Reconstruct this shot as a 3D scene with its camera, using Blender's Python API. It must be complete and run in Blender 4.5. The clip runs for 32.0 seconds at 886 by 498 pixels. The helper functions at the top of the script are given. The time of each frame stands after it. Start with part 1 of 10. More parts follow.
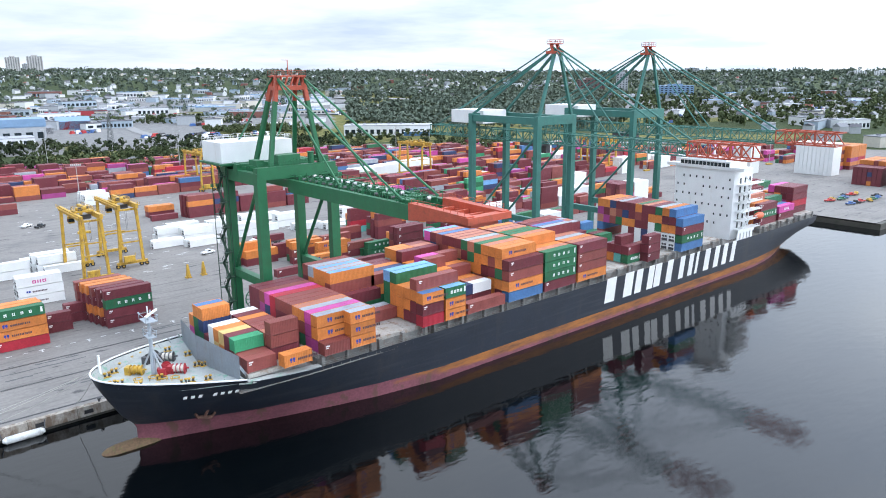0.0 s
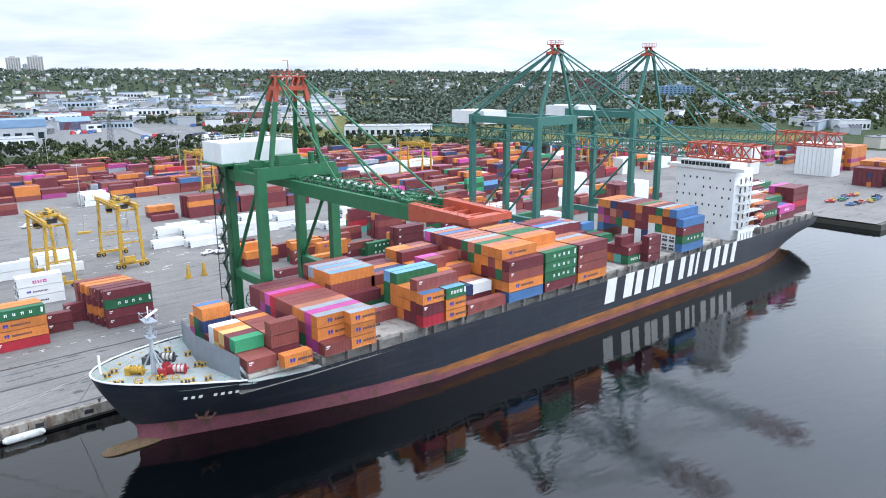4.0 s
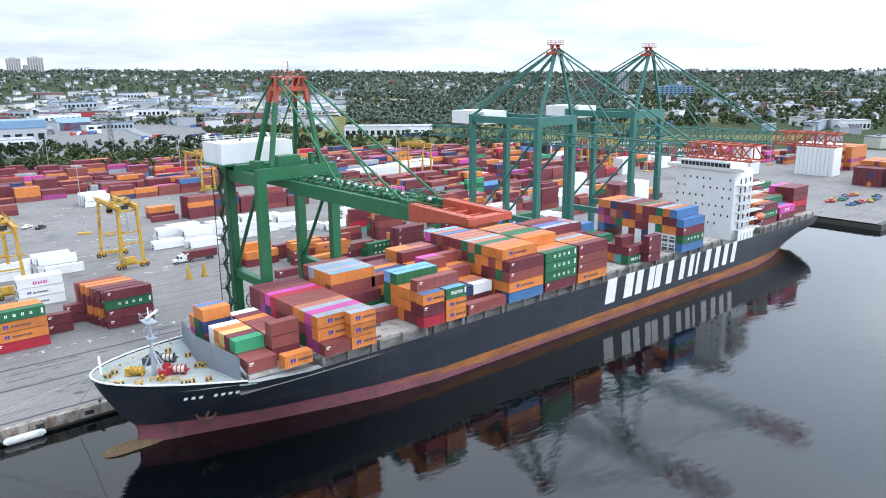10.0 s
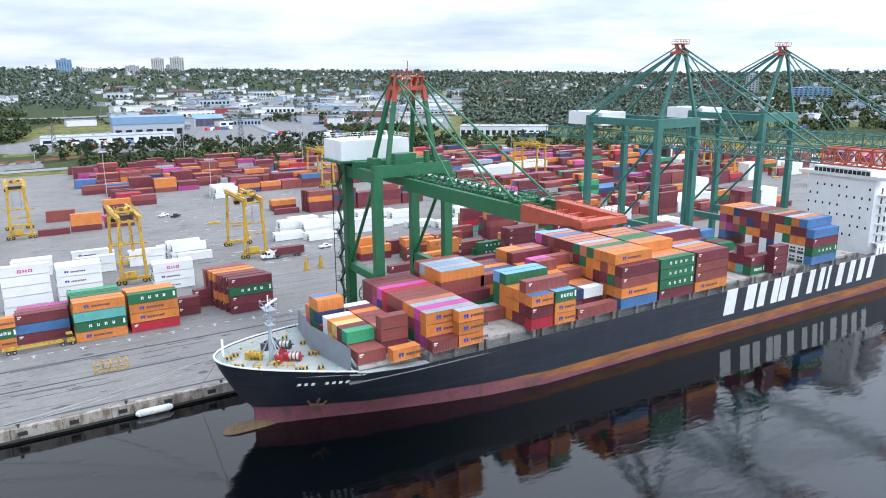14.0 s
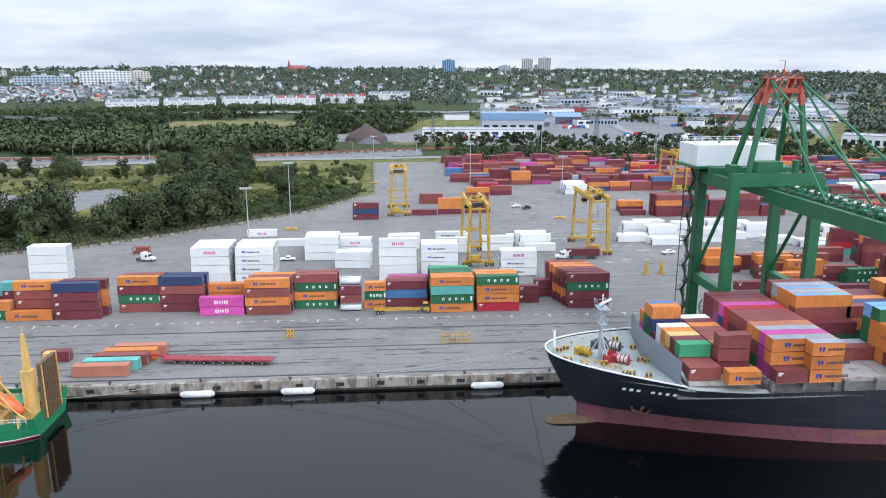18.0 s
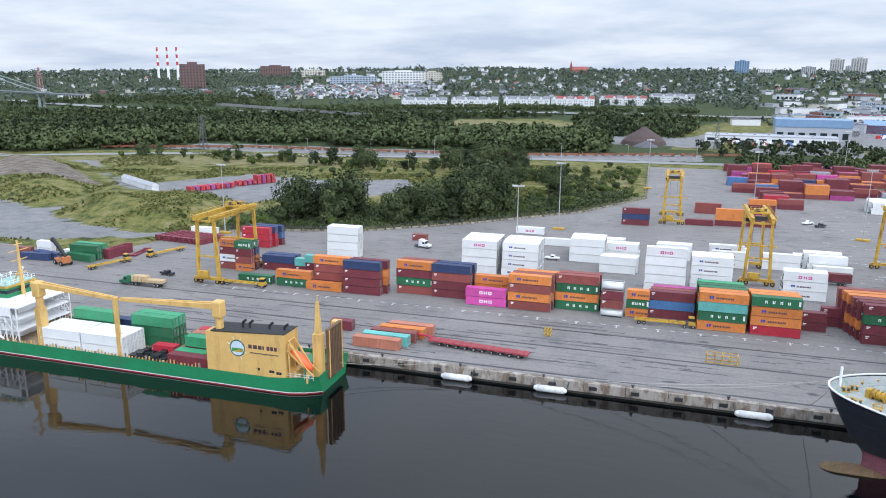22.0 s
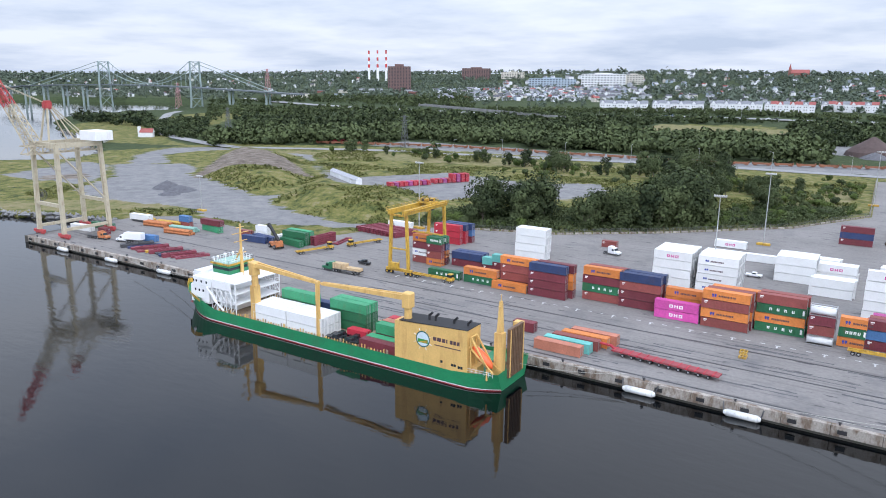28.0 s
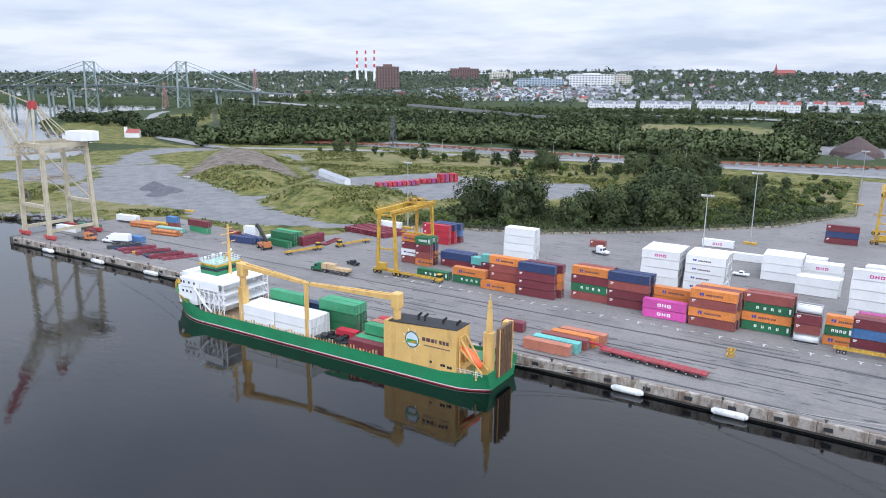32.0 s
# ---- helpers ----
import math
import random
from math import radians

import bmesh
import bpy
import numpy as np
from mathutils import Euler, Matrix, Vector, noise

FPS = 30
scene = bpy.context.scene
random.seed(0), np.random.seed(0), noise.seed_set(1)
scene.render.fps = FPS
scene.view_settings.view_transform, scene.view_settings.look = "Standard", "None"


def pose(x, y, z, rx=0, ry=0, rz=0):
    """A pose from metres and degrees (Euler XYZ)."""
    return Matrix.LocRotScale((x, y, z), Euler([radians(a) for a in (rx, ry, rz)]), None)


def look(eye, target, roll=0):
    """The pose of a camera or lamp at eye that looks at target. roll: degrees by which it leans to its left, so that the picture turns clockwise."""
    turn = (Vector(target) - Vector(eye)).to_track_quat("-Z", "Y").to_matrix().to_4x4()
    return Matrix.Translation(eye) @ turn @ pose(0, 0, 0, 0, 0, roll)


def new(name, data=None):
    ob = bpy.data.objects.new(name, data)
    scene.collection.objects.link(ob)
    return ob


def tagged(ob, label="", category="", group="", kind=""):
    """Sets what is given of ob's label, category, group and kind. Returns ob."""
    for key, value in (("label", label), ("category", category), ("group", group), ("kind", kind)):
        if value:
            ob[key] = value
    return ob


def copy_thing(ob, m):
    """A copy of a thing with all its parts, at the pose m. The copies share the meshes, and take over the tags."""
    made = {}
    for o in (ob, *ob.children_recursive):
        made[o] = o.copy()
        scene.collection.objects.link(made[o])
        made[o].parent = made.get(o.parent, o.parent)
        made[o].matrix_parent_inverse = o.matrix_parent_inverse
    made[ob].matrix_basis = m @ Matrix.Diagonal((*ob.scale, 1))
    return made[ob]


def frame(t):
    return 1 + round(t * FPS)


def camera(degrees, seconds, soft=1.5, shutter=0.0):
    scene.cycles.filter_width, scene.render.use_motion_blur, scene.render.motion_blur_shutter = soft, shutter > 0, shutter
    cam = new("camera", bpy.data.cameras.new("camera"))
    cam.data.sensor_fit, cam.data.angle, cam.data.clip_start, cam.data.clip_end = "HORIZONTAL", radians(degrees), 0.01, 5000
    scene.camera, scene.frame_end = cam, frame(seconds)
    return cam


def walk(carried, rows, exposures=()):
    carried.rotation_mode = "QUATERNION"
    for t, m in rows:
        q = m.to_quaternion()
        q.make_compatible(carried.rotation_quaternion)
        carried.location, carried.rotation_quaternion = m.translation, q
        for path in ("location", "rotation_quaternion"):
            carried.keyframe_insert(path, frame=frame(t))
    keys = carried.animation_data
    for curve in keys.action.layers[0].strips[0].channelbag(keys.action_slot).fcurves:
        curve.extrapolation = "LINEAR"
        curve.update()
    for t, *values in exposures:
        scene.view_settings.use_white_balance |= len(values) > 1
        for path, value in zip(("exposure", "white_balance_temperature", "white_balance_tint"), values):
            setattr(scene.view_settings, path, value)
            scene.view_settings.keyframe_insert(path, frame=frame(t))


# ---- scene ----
cam = camera(62.80, 32.0, soft=1.0)
PATH = [
    (0, pose(0, -151.8, 70.0, 76.28, 0.50, -40.48)),
    (3.5, pose(0, -151.8, 70.0, 76.32, 0.46, -40.45)),
    (5.5, pose(0, -151.8, 70.0, 76.33, 0.48, -40.44)),
    (9, pose(0, -151.8, 70.0, 76.35, 0.54, -40.45)),
    (11, pose(0, -151.8, 70.0, 76.36, 0.53, -40.44)),
    (11.5, pose(0, -151.8, 70.0, 76.37, 0.52, -40.41)),
    (12, pose(0, -151.8, 70.0, 76.38, 0.50, -39.88)),
    (12.5, pose(0, -151.8, 70.0, 76.39, 0.47, -37.70)),
    (13, pose(0, -151.8, 70.0, 76.39, 0.44, -35.69)),
    (13.5, pose(0, -151.8, 70.0, 76.40, 0.42, -33.72)),
    (15.5, pose(0, -151.8, 70.0, 76.45, 0.25, -22.82)),
    (16, pose(0, -151.8, 70.0, 76.46, 0.22, -19.50)),
    (16.5, pose(0, -151.8, 70.0, 76.47, 0.19, -16.26)),
    (17, pose(0, -151.8, 70.0, 76.49, 0.14, -12.41)),
    (17.5, pose(0, -151.8, 70.0, 76.50, 0.08, -8.27)),
    (18, pose(0, -151.8, 70.0, 76.52, 0.02, -4.18)),
    (18.5, pose(0, -151.8, 70.0, 76.53, -0.03, -0.69)),
    (19, pose(0, -151.8, 70.0, 76.54, -0.07, 2.36)),
    (19.5, pose(0, -151.8, 70.0, 76.55, -0.10, 5.01)),
    (20, pose(0, -151.8, 70.0, 76.56, -0.13, 7.37)),
    (20.5, pose(0, -151.8, 70.0, 76.56, -0.16, 9.77)),
    (21, pose(0, -151.8, 70.0, 76.56, -0.21, 12.20)),
    (21.5, pose(0, -151.8, 70.0, 76.56, -0.25, 14.64)),
    (22, pose(0, -151.8, 70.0, 76.56, -0.28, 17.16)),
    (22.5, pose(0, -151.8, 70.0, 76.56, -0.29, 19.67)),
    (23, pose(0, -151.8, 70.0, 76.56, -0.30, 21.85)),
    (23.5, pose(0, -151.8, 70.0, 76.56, -0.35, 23.91)),
    (24, pose(0, -151.8, 70.0, 76.57, -0.43, 26.06)),
    (24.5, pose(0, -151.8, 70.0, 76.58, -0.49, 28.19)),
    (25, pose(0, -151.8, 70.0, 76.58, -0.54, 30.30)),
    (25.5, pose(0, -151.8, 70.0, 76.59, -0.56, 31.92)),
    (27.5, pose(0, -151.8, 70.0, 76.62, -0.58, 32.46)),
    (28, pose(0, -151.8, 70.0, 76.62, -0.58, 32.35)),
    (29, pose(0, -151.8, 70.0, 76.63, -0.60, 32.15)),
    (30, pose(0, -151.8, 70.0, 76.64, -0.60, 31.90)),
    (31, pose(0, -151.8, 70.0, 76.64, -0.60, 31.67)),
    (32, pose(0, -151.8, 70.0, 76.64, -0.60, 31.45)),
]
EXPOSURES = [(0, 0.08, 6500, 12), (12, 0.08, 6500, 12), (16, -0.06, 6500, 12.5), (19, -0.2, 6500, 13), (24, -0.22, 6450, 14.5), (28, -0.18, 6430, 16), (32, -0.18, 6430, 16)]
walk(cam, PATH, EXPOSURES)

# ---- world and light: a bright overcast sky ----
SUN_EL, SUN_AZ = 46.0, 135.0
world = bpy.data.worlds.new("overcast_sky")
scene.world = world
world.use_nodes = True
wn, wl = world.node_tree.nodes, world.node_tree.links
wn.clear()
w_out = wn.new("ShaderNodeOutputWorld")
w_bg = wn.new("ShaderNodeBackground")
w_sky = wn.new("ShaderNodeTexSky")
w_sky.sky_type, w_sky.sun_disc = "NISHITA", False
w_sky.sun_elevation, w_sky.sun_rotation = radians(SUN_EL), radians(SUN_AZ)
w_sky.air_density, w_sky.dust_density = 1.0, 2.0
w_dim = wn.new("ShaderNodeMix")
w_dim.data_type, w_dim.blend_type = "RGBA", "MULTIPLY"
w_dim.inputs[0].default_value = 1.0
w_dim.inputs[7].default_value = (0.10, 0.10, 0.10, 1)
wl.new(w_sky.outputs[0], w_dim.inputs[6])
w_co = wn.new("ShaderNodeTexCoord")
w_sep = wn.new("ShaderNodeSeparateXYZ")
wl.new(w_co.outputs["Generated"], w_sep.inputs[0])
w_h = wn.new("ShaderNodeMath")
w_h.operation = "ADD"
w_h.inputs[1].default_value = 0.12
w_abs = wn.new("ShaderNodeMath")
w_abs.operation = "ABSOLUTE"
wl.new(w_sep.outputs[2], w_abs.inputs[0])
wl.new(w_abs.outputs[0], w_h.inputs[0])
w_div = wn.new("ShaderNodeVectorMath")
w_div.operation = "DIVIDE"
w_cmb = wn.new("ShaderNodeCombineXYZ")
for i in range(3):
    wl.new(w_h.outputs[0], w_cmb.inputs[i])
wl.new(w_co.outputs["Generated"], w_div.inputs[0])
wl.new(w_cmb.outputs[0], w_div.inputs[1])
w_cl = wn.new("ShaderNodeTexNoise")
w_cl.inputs["Scale"].default_value = 0.75
w_cl.inputs["Detail"].default_value = 6
w_cl.inputs["Roughness"].default_value = 0.55
wl.new(w_div.outputs[0], w_cl.inputs["Vector"])
w_ramp = wn.new("ShaderNodeValToRGB")
els = w_ramp.color_ramp.elements
els[0].position, els[0].color = 0.34, (0.53, 0.65, 0.82, 1)
els[1].position, els[1].color = 0.60, (0.83, 0.93, 1.04, 1)
wl.new(w_cl.outputs[0], w_ramp.inputs[0])
w_mix = wn.new("ShaderNodeMix")
w_mix.data_type = "RGBA"
w_mix.inputs[0].default_value = 0.88
wl.new(w_dim.outputs[2], w_mix.inputs[6])
wl.new(w_ramp.outputs[0], w_mix.inputs[7])
w_up = wn.new("ShaderNodeMapRange")      # an overcast sky is brighter overhead than at the horizon
w_up.inputs[1].default_value, w_up.inputs[2].default_value = 0.05, 1.0
w_up.inputs[3].default_value, w_up.inputs[4].default_value = 1.30, 1.85
wl.new(w_abs.outputs[0], w_up.inputs[0])
w_scl = wn.new("ShaderNodeVectorMath")
w_scl.operation = "SCALE"
wl.new(w_mix.outputs[2], w_scl.inputs[0])
w_dir = wn.new("ShaderNodeVectorMath")     # and brighter on the side of the veiled sun
w_dir.operation = "DOT_PRODUCT"
w_dir.inputs[1].default_value = (math.sin(radians(SUN_AZ)) * math.cos(radians(SUN_EL)), math.cos(radians(SUN_AZ)) * math.cos(radians(SUN_EL)), math.sin(radians(SUN_EL)))
wl.new(w_co.outputs["Generated"], w_dir.inputs[0])
w_glow = wn.new("ShaderNodeMapRange")
w_glow.interpolation_type = "SMOOTHSTEP"
w_glow.inputs[1].default_value, w_glow.inputs[2].default_value = -0.15, 0.95
w_glow.inputs[3].default_value, w_glow.inputs[4].default_value = 1.0, 2.2
wl.new(w_dir.outputs["Value"], w_glow.inputs[0])
w_prod = wn.new("ShaderNodeMath")
w_prod.operation = "MULTIPLY"
wl.new(w_up.outputs[0], w_prod.inputs[0])
wl.new(w_glow.outputs[0], w_prod.inputs[1])
wl.new(w_prod.outputs[0], w_scl.inputs["Scale"])
wl.new(w_scl.outputs[0], w_bg.inputs[0])
w_bg.inputs[1].default_value = 0.95
wl.new(w_bg.outputs[0], w_out.inputs[0])
sun = new("sun", bpy.data.lights.new("sun", "SUN"))
sun.data.energy, sun.data.angle, sun.data.color = 0.6, radians(16), (1.0, 0.96, 0.91)
sun.matrix_world = look((0, 0, 300), (-300 * math.sin(radians(SUN_AZ)) / math.tan(radians(SUN_EL)),
                                      -300 * math.cos(radians(SUN_AZ)) / math.tan(radians(SUN_EL)), 0))


# ---- materials ----
def mat(name, col, rough=0.6, metal=0.0, var=0.18, scale=0.5, fine=6.0, bump=0.0, stain=None, stain_amt=0.5, spread=(0.52, 0.68), streak=1.0, rnd=0.0):
    """A surface with variation at two scales, optional stains with soft edges, and fine relief. streak stretches the stains along z."""
    m = bpy.data.materials.new(name)
    m.use_nodes = True
    n, l = m.node_tree.nodes, m.node_tree.links
    b = n["Principled BSDF"]
    b.inputs["Roughness"].default_value, b.inputs["Metallic"].default_value = rough, metal
    geo = n.new("ShaderNodeNewGeometry")
    big = n.new("ShaderNodeTexNoise")
    big.inputs["Scale"].default_value, big.inputs["Detail"].default_value = scale, 4
    l.new(geo.outputs["Position"], big.inputs["Vector"])
    small = n.new("ShaderNodeTexNoise")
    small.inputs["Scale"].default_value, small.inputs["Detail"].default_value = fine, 3
    l.new(geo.outputs["Position"], small.inputs["Vector"])
    add = n.new("ShaderNodeMath")
    add.operation = "ADD"
    l.new(big.outputs[0], add.inputs[0])
    l.new(small.outputs[0], add.inputs[1])
    ramp = n.new("ShaderNodeMapRange")
    ramp.inputs[1].default_value, ramp.inputs[2].default_value = 0.7, 1.3
    ramp.inputs[3].default_value, ramp.inputs[4].default_value = 1 - var, 1 + var
    l.new(add.outputs[0], ramp.inputs[0])
    sc = n.new("ShaderNodeVectorMath")
    sc.operation = "SCALE"
    sc.inputs[0].default_value = col
    if rnd:
        oi = n.new("ShaderNodeObjectInfo")
        rr = n.new("ShaderNodeMapRange")
        rr.inputs[3].default_value, rr.inputs[4].default_value = 1 - rnd, 1 + rnd
        l.new(oi.outputs["Random"], rr.inputs[0])
        mu = n.new("ShaderNodeMath")
        mu.operation = "MULTIPLY"
        l.new(rr.outputs[0], mu.inputs[0])
        l.new(ramp.outputs[0], mu.inputs[1])
        l.new(mu.outputs[0], sc.inputs["Scale"])
    else:
        l.new(ramp.outputs[0], sc.inputs["Scale"])
    last = sc.outputs[0]
    if stain:
        st = n.new("ShaderNodeTexNoise")
        st.inputs["Scale"].default_value, st.inputs["Detail"].default_value = scale * 1.7, 7
        st.inputs["Roughness"].default_value = 0.65
        sm = n.new("ShaderNodeMapping")
        sm.inputs["Scale"].default_value = (1, 1, 1 / streak)
        sm.inputs["Location"].default_value = (13, 7, 3)
        l.new(geo.outputs["Position"], sm.inputs["Vector"])
        l.new(sm.outputs[0], st.inputs["Vector"])
        mr = n.new("ShaderNodeMapRange")
        mr.inputs[1].default_value, mr.inputs[2].default_value = spread
        mr.inputs[4].default_value = stain_amt
        l.new(st.outputs[0], mr.inputs[0])
        mx = n.new("ShaderNodeMix")
        mx.data_type = "RGBA"
        mx.inputs[7].default_value = (*stain, 1)
        l.new(mr.outputs[0], mx.inputs[0])
        l.new(last, mx.inputs[6])
        last = mx.outputs[2]
    l.new(last, b.inputs["Base Color"])
    if bump:
        bp = n.new("ShaderNodeBump")
        bp.inputs["Strength"].default_value, bp.inputs["Distance"].default_value = 0.6, bump
        l.new(small.outputs[0], bp.inputs["Height"])
        l.new(bp.outputs[0], b.inputs["Normal"])
    return m


PAINT = {
    "maroon": (0.150, 0.026, 0.036), "brown": (0.235, 0.058, 0.050), "orange": (0.60, 0.195, 0.045), "green": (0.016, 0.13, 0.055),
    "blue": (0.06, 0.16, 0.34), "navy": (0.025, 0.045, 0.12), "white": (0.74, 0.75, 0.74), "magenta": (0.54, 0.07, 0.30),
    "red": (0.42, 0.022, 0.04), "teal": (0.12, 0.42, 0.38), "grey": (0.33, 0.36, 0.40), "tan": (0.62, 0.42, 0.16),
    "purple": (0.34, 0.05, 0.20), "salmon": (0.44, 0.165, 0.105), "skyblue": (0.16, 0.36, 0.62), "jade": (0.04, 0.30, 0.14),
}
RUST = (0.16, 0.07, 0.035)
BOX = {k: mat("container_" + k, v, 0.55, 0.0, 0.16 if k != "white" else 0.05, 0.35, 2.5, stain=RUST if k != "white" else (0.55, 0.52, 0.47), stain_amt=0.35 if k != "white" else 0.16, spread=(0.56, 0.75), streak=3, rnd=0.14 if k != "white" else 0.05) for k, v in PAINT.items()}


def corrugate(m, pitch, depth):
    """Pressed folds along x, in the thing's own space."""
    n, l = m.node_tree.nodes, m.node_tree.links
    co = n.new("ShaderNodeTexCoord")
    sx = n.new("ShaderNodeSeparateXYZ")
    l.new(co.outputs["Object"], sx.inputs[0])
    k = n.new("ShaderNodeMath")
    k.operation = "MULTIPLY"
    k.inputs[1].default_value = 2 * math.pi / pitch
    l.new(sx.outputs[0], k.inputs[0])
    w = n.new("ShaderNodeMath")
    w.operation = "SINE"
    l.new(k.outputs[0], w.inputs[0])
    bp = n.new("ShaderNodeBump")
    bp.inputs["Strength"].default_value, bp.inputs["Distance"].default_value = 0.8, depth
    l.new(w.outputs[0], bp.inputs["Height"])
    l.new(bp.outputs[0], n["Principled BSDF"].inputs["Normal"])


for k_, m_ in BOX.items():
    if k_ != "white":
        corrugate(m_, 0.36, 0.022)
M_LOGO_W = mat("white_marking", (0.78, 0.78, 0.76), 0.6, var=0.08)
M_LOGO_B = mat("blue_marking", (0.02, 0.05, 0.32), 0.5, var=0.08)
M_LOGO_M = mat("magenta_marking", (0.55, 0.04, 0.25), 0.5, var=0.08)
M_LOGO_D = mat("dark_marking", (0.09, 0.05, 0.06), 0.5, var=0.08)
M_ROD = mat("galvanised_steel", (0.45, 0.46, 0.47), 0.4, 0.6)
M_ASPH = mat("yard_asphalt", (0.196, 0.184, 0.174), 0.85, 0, 0.16, 0.05, 1.2, 0.01, stain=(0.10, 0.10, 0.105), stain_amt=0.65, spread=(0.54, 0.72))


def streaks(m, long_x, long_y, dark, lo, hi):
    """Dark tyre marks and damp patches drawn out along one way over a surface."""
    n, l = m.node_tree.nodes, m.node_tree.links
    b = n["Principled BSDF"]
    old = b.inputs["Base Color"].links[0].from_socket
    g = n.new("ShaderNodeNewGeometry")
    mp = n.new("ShaderNodeMapping")
    mp.inputs["Scale"].default_value = (1 / long_x, 1 / long_y, 1)
    mp.inputs["Location"].default_value = (3.1 * long_x, 1.7, 0)
    l.new(g.outputs["Position"], mp.inputs["Vector"])
    t = n.new("ShaderNodeTexNoise")
    t.inputs["Scale"].default_value, t.inputs["Detail"].default_value, t.inputs["Roughness"].default_value = 1.0, 5, 0.6
    l.new(mp.outputs[0], t.inputs["Vector"])
    r = n.new("ShaderNodeMapRange")
    r.inputs[1].default_value, r.inputs[2].default_value, r.inputs[4].default_value = lo, hi, 0.85
    l.new(t.outputs[0], r.inputs[0])
    x = n.new("ShaderNodeMix")
    x.data_type = "RGBA"
    x.inputs[7].default_value = (*dark, 1)
    l.new(r.outputs[0], x.inputs[0])
    l.new(old, x.inputs[6])
    l.new(x.outputs[2], b.inputs["Base Color"])


streaks(M_ASPH, 26.0, 1.3, (0.112, 0.106, 0.102), 0.53, 0.70)
streaks(M_ASPH, 9.0, 2.2, (0.05, 0.05, 0.055), 0.62, 0.67)
M_CONC = mat("quay_concrete", (0.34, 0.31, 0.27), 0.85, 0, 0.25, 0.25, 3, 0.02, stain=(0.12, 0.075, 0.045), stain_amt=0.85, spread=(0.45, 0.60), streak=2.5)
# wall below the coping: weedy tide stains, with its shade in the dark base colour
M_CONCD = mat("wet_shaded_concrete", (0.06, 0.055, 0.045), 0.6, 0, 0.3, 0.5, 4, 0.03, stain=(0.03, 0.05, 0.02), stain_amt=0.6)
M_STEEL = mat("dark_steel", (0.10, 0.10, 0.105), 0.5, 0.6)
M_BLACK = mat("black_rubber", (0.02, 0.02, 0.022), 0.7)
M_GLASS = mat("dark_window_glass", (0.02, 0.03, 0.035), 0.08, 0, 0.05)
M_YEL = mat("yellow_paint", (0.52, 0.315, 0.04), 0.5, 0, 0.2, 0.6, 5, stain=RUST, stain_amt=0.75, spread=(0.50, 0.68), streak=3)
M_GRN1 = mat("green_crane_paint", (0.016, 0.135, 0.055), 0.45, 0, 0.15, 0.4, 4, stain=(0.03, 0.10, 0.05), stain_amt=0.5, streak=3)
M_GRN2 = mat("teal_crane_paint", (0.038, 0.165, 0.135), 0.5, 0, 0.15, 0.4, 4, stain=(0.05, 0.12, 0.10), stain_amt=0.5, streak=3)
M_RED = mat("red_crane_paint", (0.46, 0.085, 0.045), 0.5, 0, 0.16, 0.4, 4, stain=RUST, stain_amt=0.5)
M_WHITE = mat("white_paint", (0.78, 0.79, 0.79), 0.5, 0, 0.06, 0.3, 4, stain=(0.5, 0.42, 0.34), stain_amt=0.35, spread=(0.58, 0.78), streak=4)


# ---- building kit ----
def part(name, bm, material, parent=None, label="", smooth=False):
    """Links a bmesh as one mesh object, under a thing or part where one is given."""
    me = bpy.data.meshes.new(name)
    if smooth:
        for f_ in bm.faces:
            f_.smooth = True
    bm.to_mesh(me)
    bm.free()
    for m_ in material if isinstance(material, (list, tuple)) else [material]:
        me.materials.append(m_)
    ob = new(name, me)
    if parent:
        ob.parent = parent
    if label:
        ob["label"] = label
    return ob


def sheet(name, verts, faces, material, parent=None):
    me = bpy.data.meshes.new(name)
    me.from_pydata(verts, [], faces)
    me.materials.append(material)
    ob = new(name, me)
    if parent:
        ob.parent = parent
    return ob


def box(bm, x0, x1, y0, y1, z0, z1, mi=0):
    v = [bm.verts.new(p) for p in ((x0, y0, z0), (x1, y0, z0), (x1, y1, z0), (x0, y1, z0), (x0, y0, z1), (x1, y0, z1), (x1, y1, z1), (x0, y1, z1))]
    for q in ((3, 2, 1, 0), (4, 5, 6, 7), (0, 1, 5, 4), (1, 2, 6, 5), (2, 3, 7, 6), (3, 0, 4, 7)):
        bm.faces.new([v[i] for i in q]).material_index = mi
    return v


def beam(bm, a, b, w=0.3, h=None, n=4, mi=0, w2=None):
    """A straight member from a to b: square (n = 4) or round."""
    a, b = Vector(a), Vector(b)
    d = b - a
    if d.length < 1e-6:
        return
    d.normalize()
    up = Vector((0, 0, 1)) if abs(d.z) < 0.95 else Vector((1, 0, 0))
    s = d.cross(up).normalized()
    u = s.cross(d).normalized()
    h = h or w
    rings = []
    for p, k in ((a, 1.0), (b, (w2 or w) / w)):
        if n == 4:
            co = [s * (i * w / 2 * k) + u * (j * h / 2 * k) for i, j in ((-1, -1), (1, -1), (1, 1), (-1, 1))]
        else:
            co = [(s * math.cos(t) * w / 2 + u * math.sin(t) * h / 2) * k for t in (2 * math.pi * i / n for i in range(n))]
        rings.append([bm.verts.new(p + c) for c in co])
    k = len(rings[0])
    for i in range(k):
        bm.faces.new((rings[0][i], rings[0][(i + 1) % k], rings[1][(i + 1) % k], rings[1][i])).material_index = mi
    bm.faces.new(rings[0][::-1]).material_index = mi
    bm.faces.new(rings[1]).material_index = mi


def empty(name, x=0, y=0, z=0, rz=0):
    ob = new(name)
    ob.matrix_basis = pose(x, y, z, 0, 0, rz)
    return ob


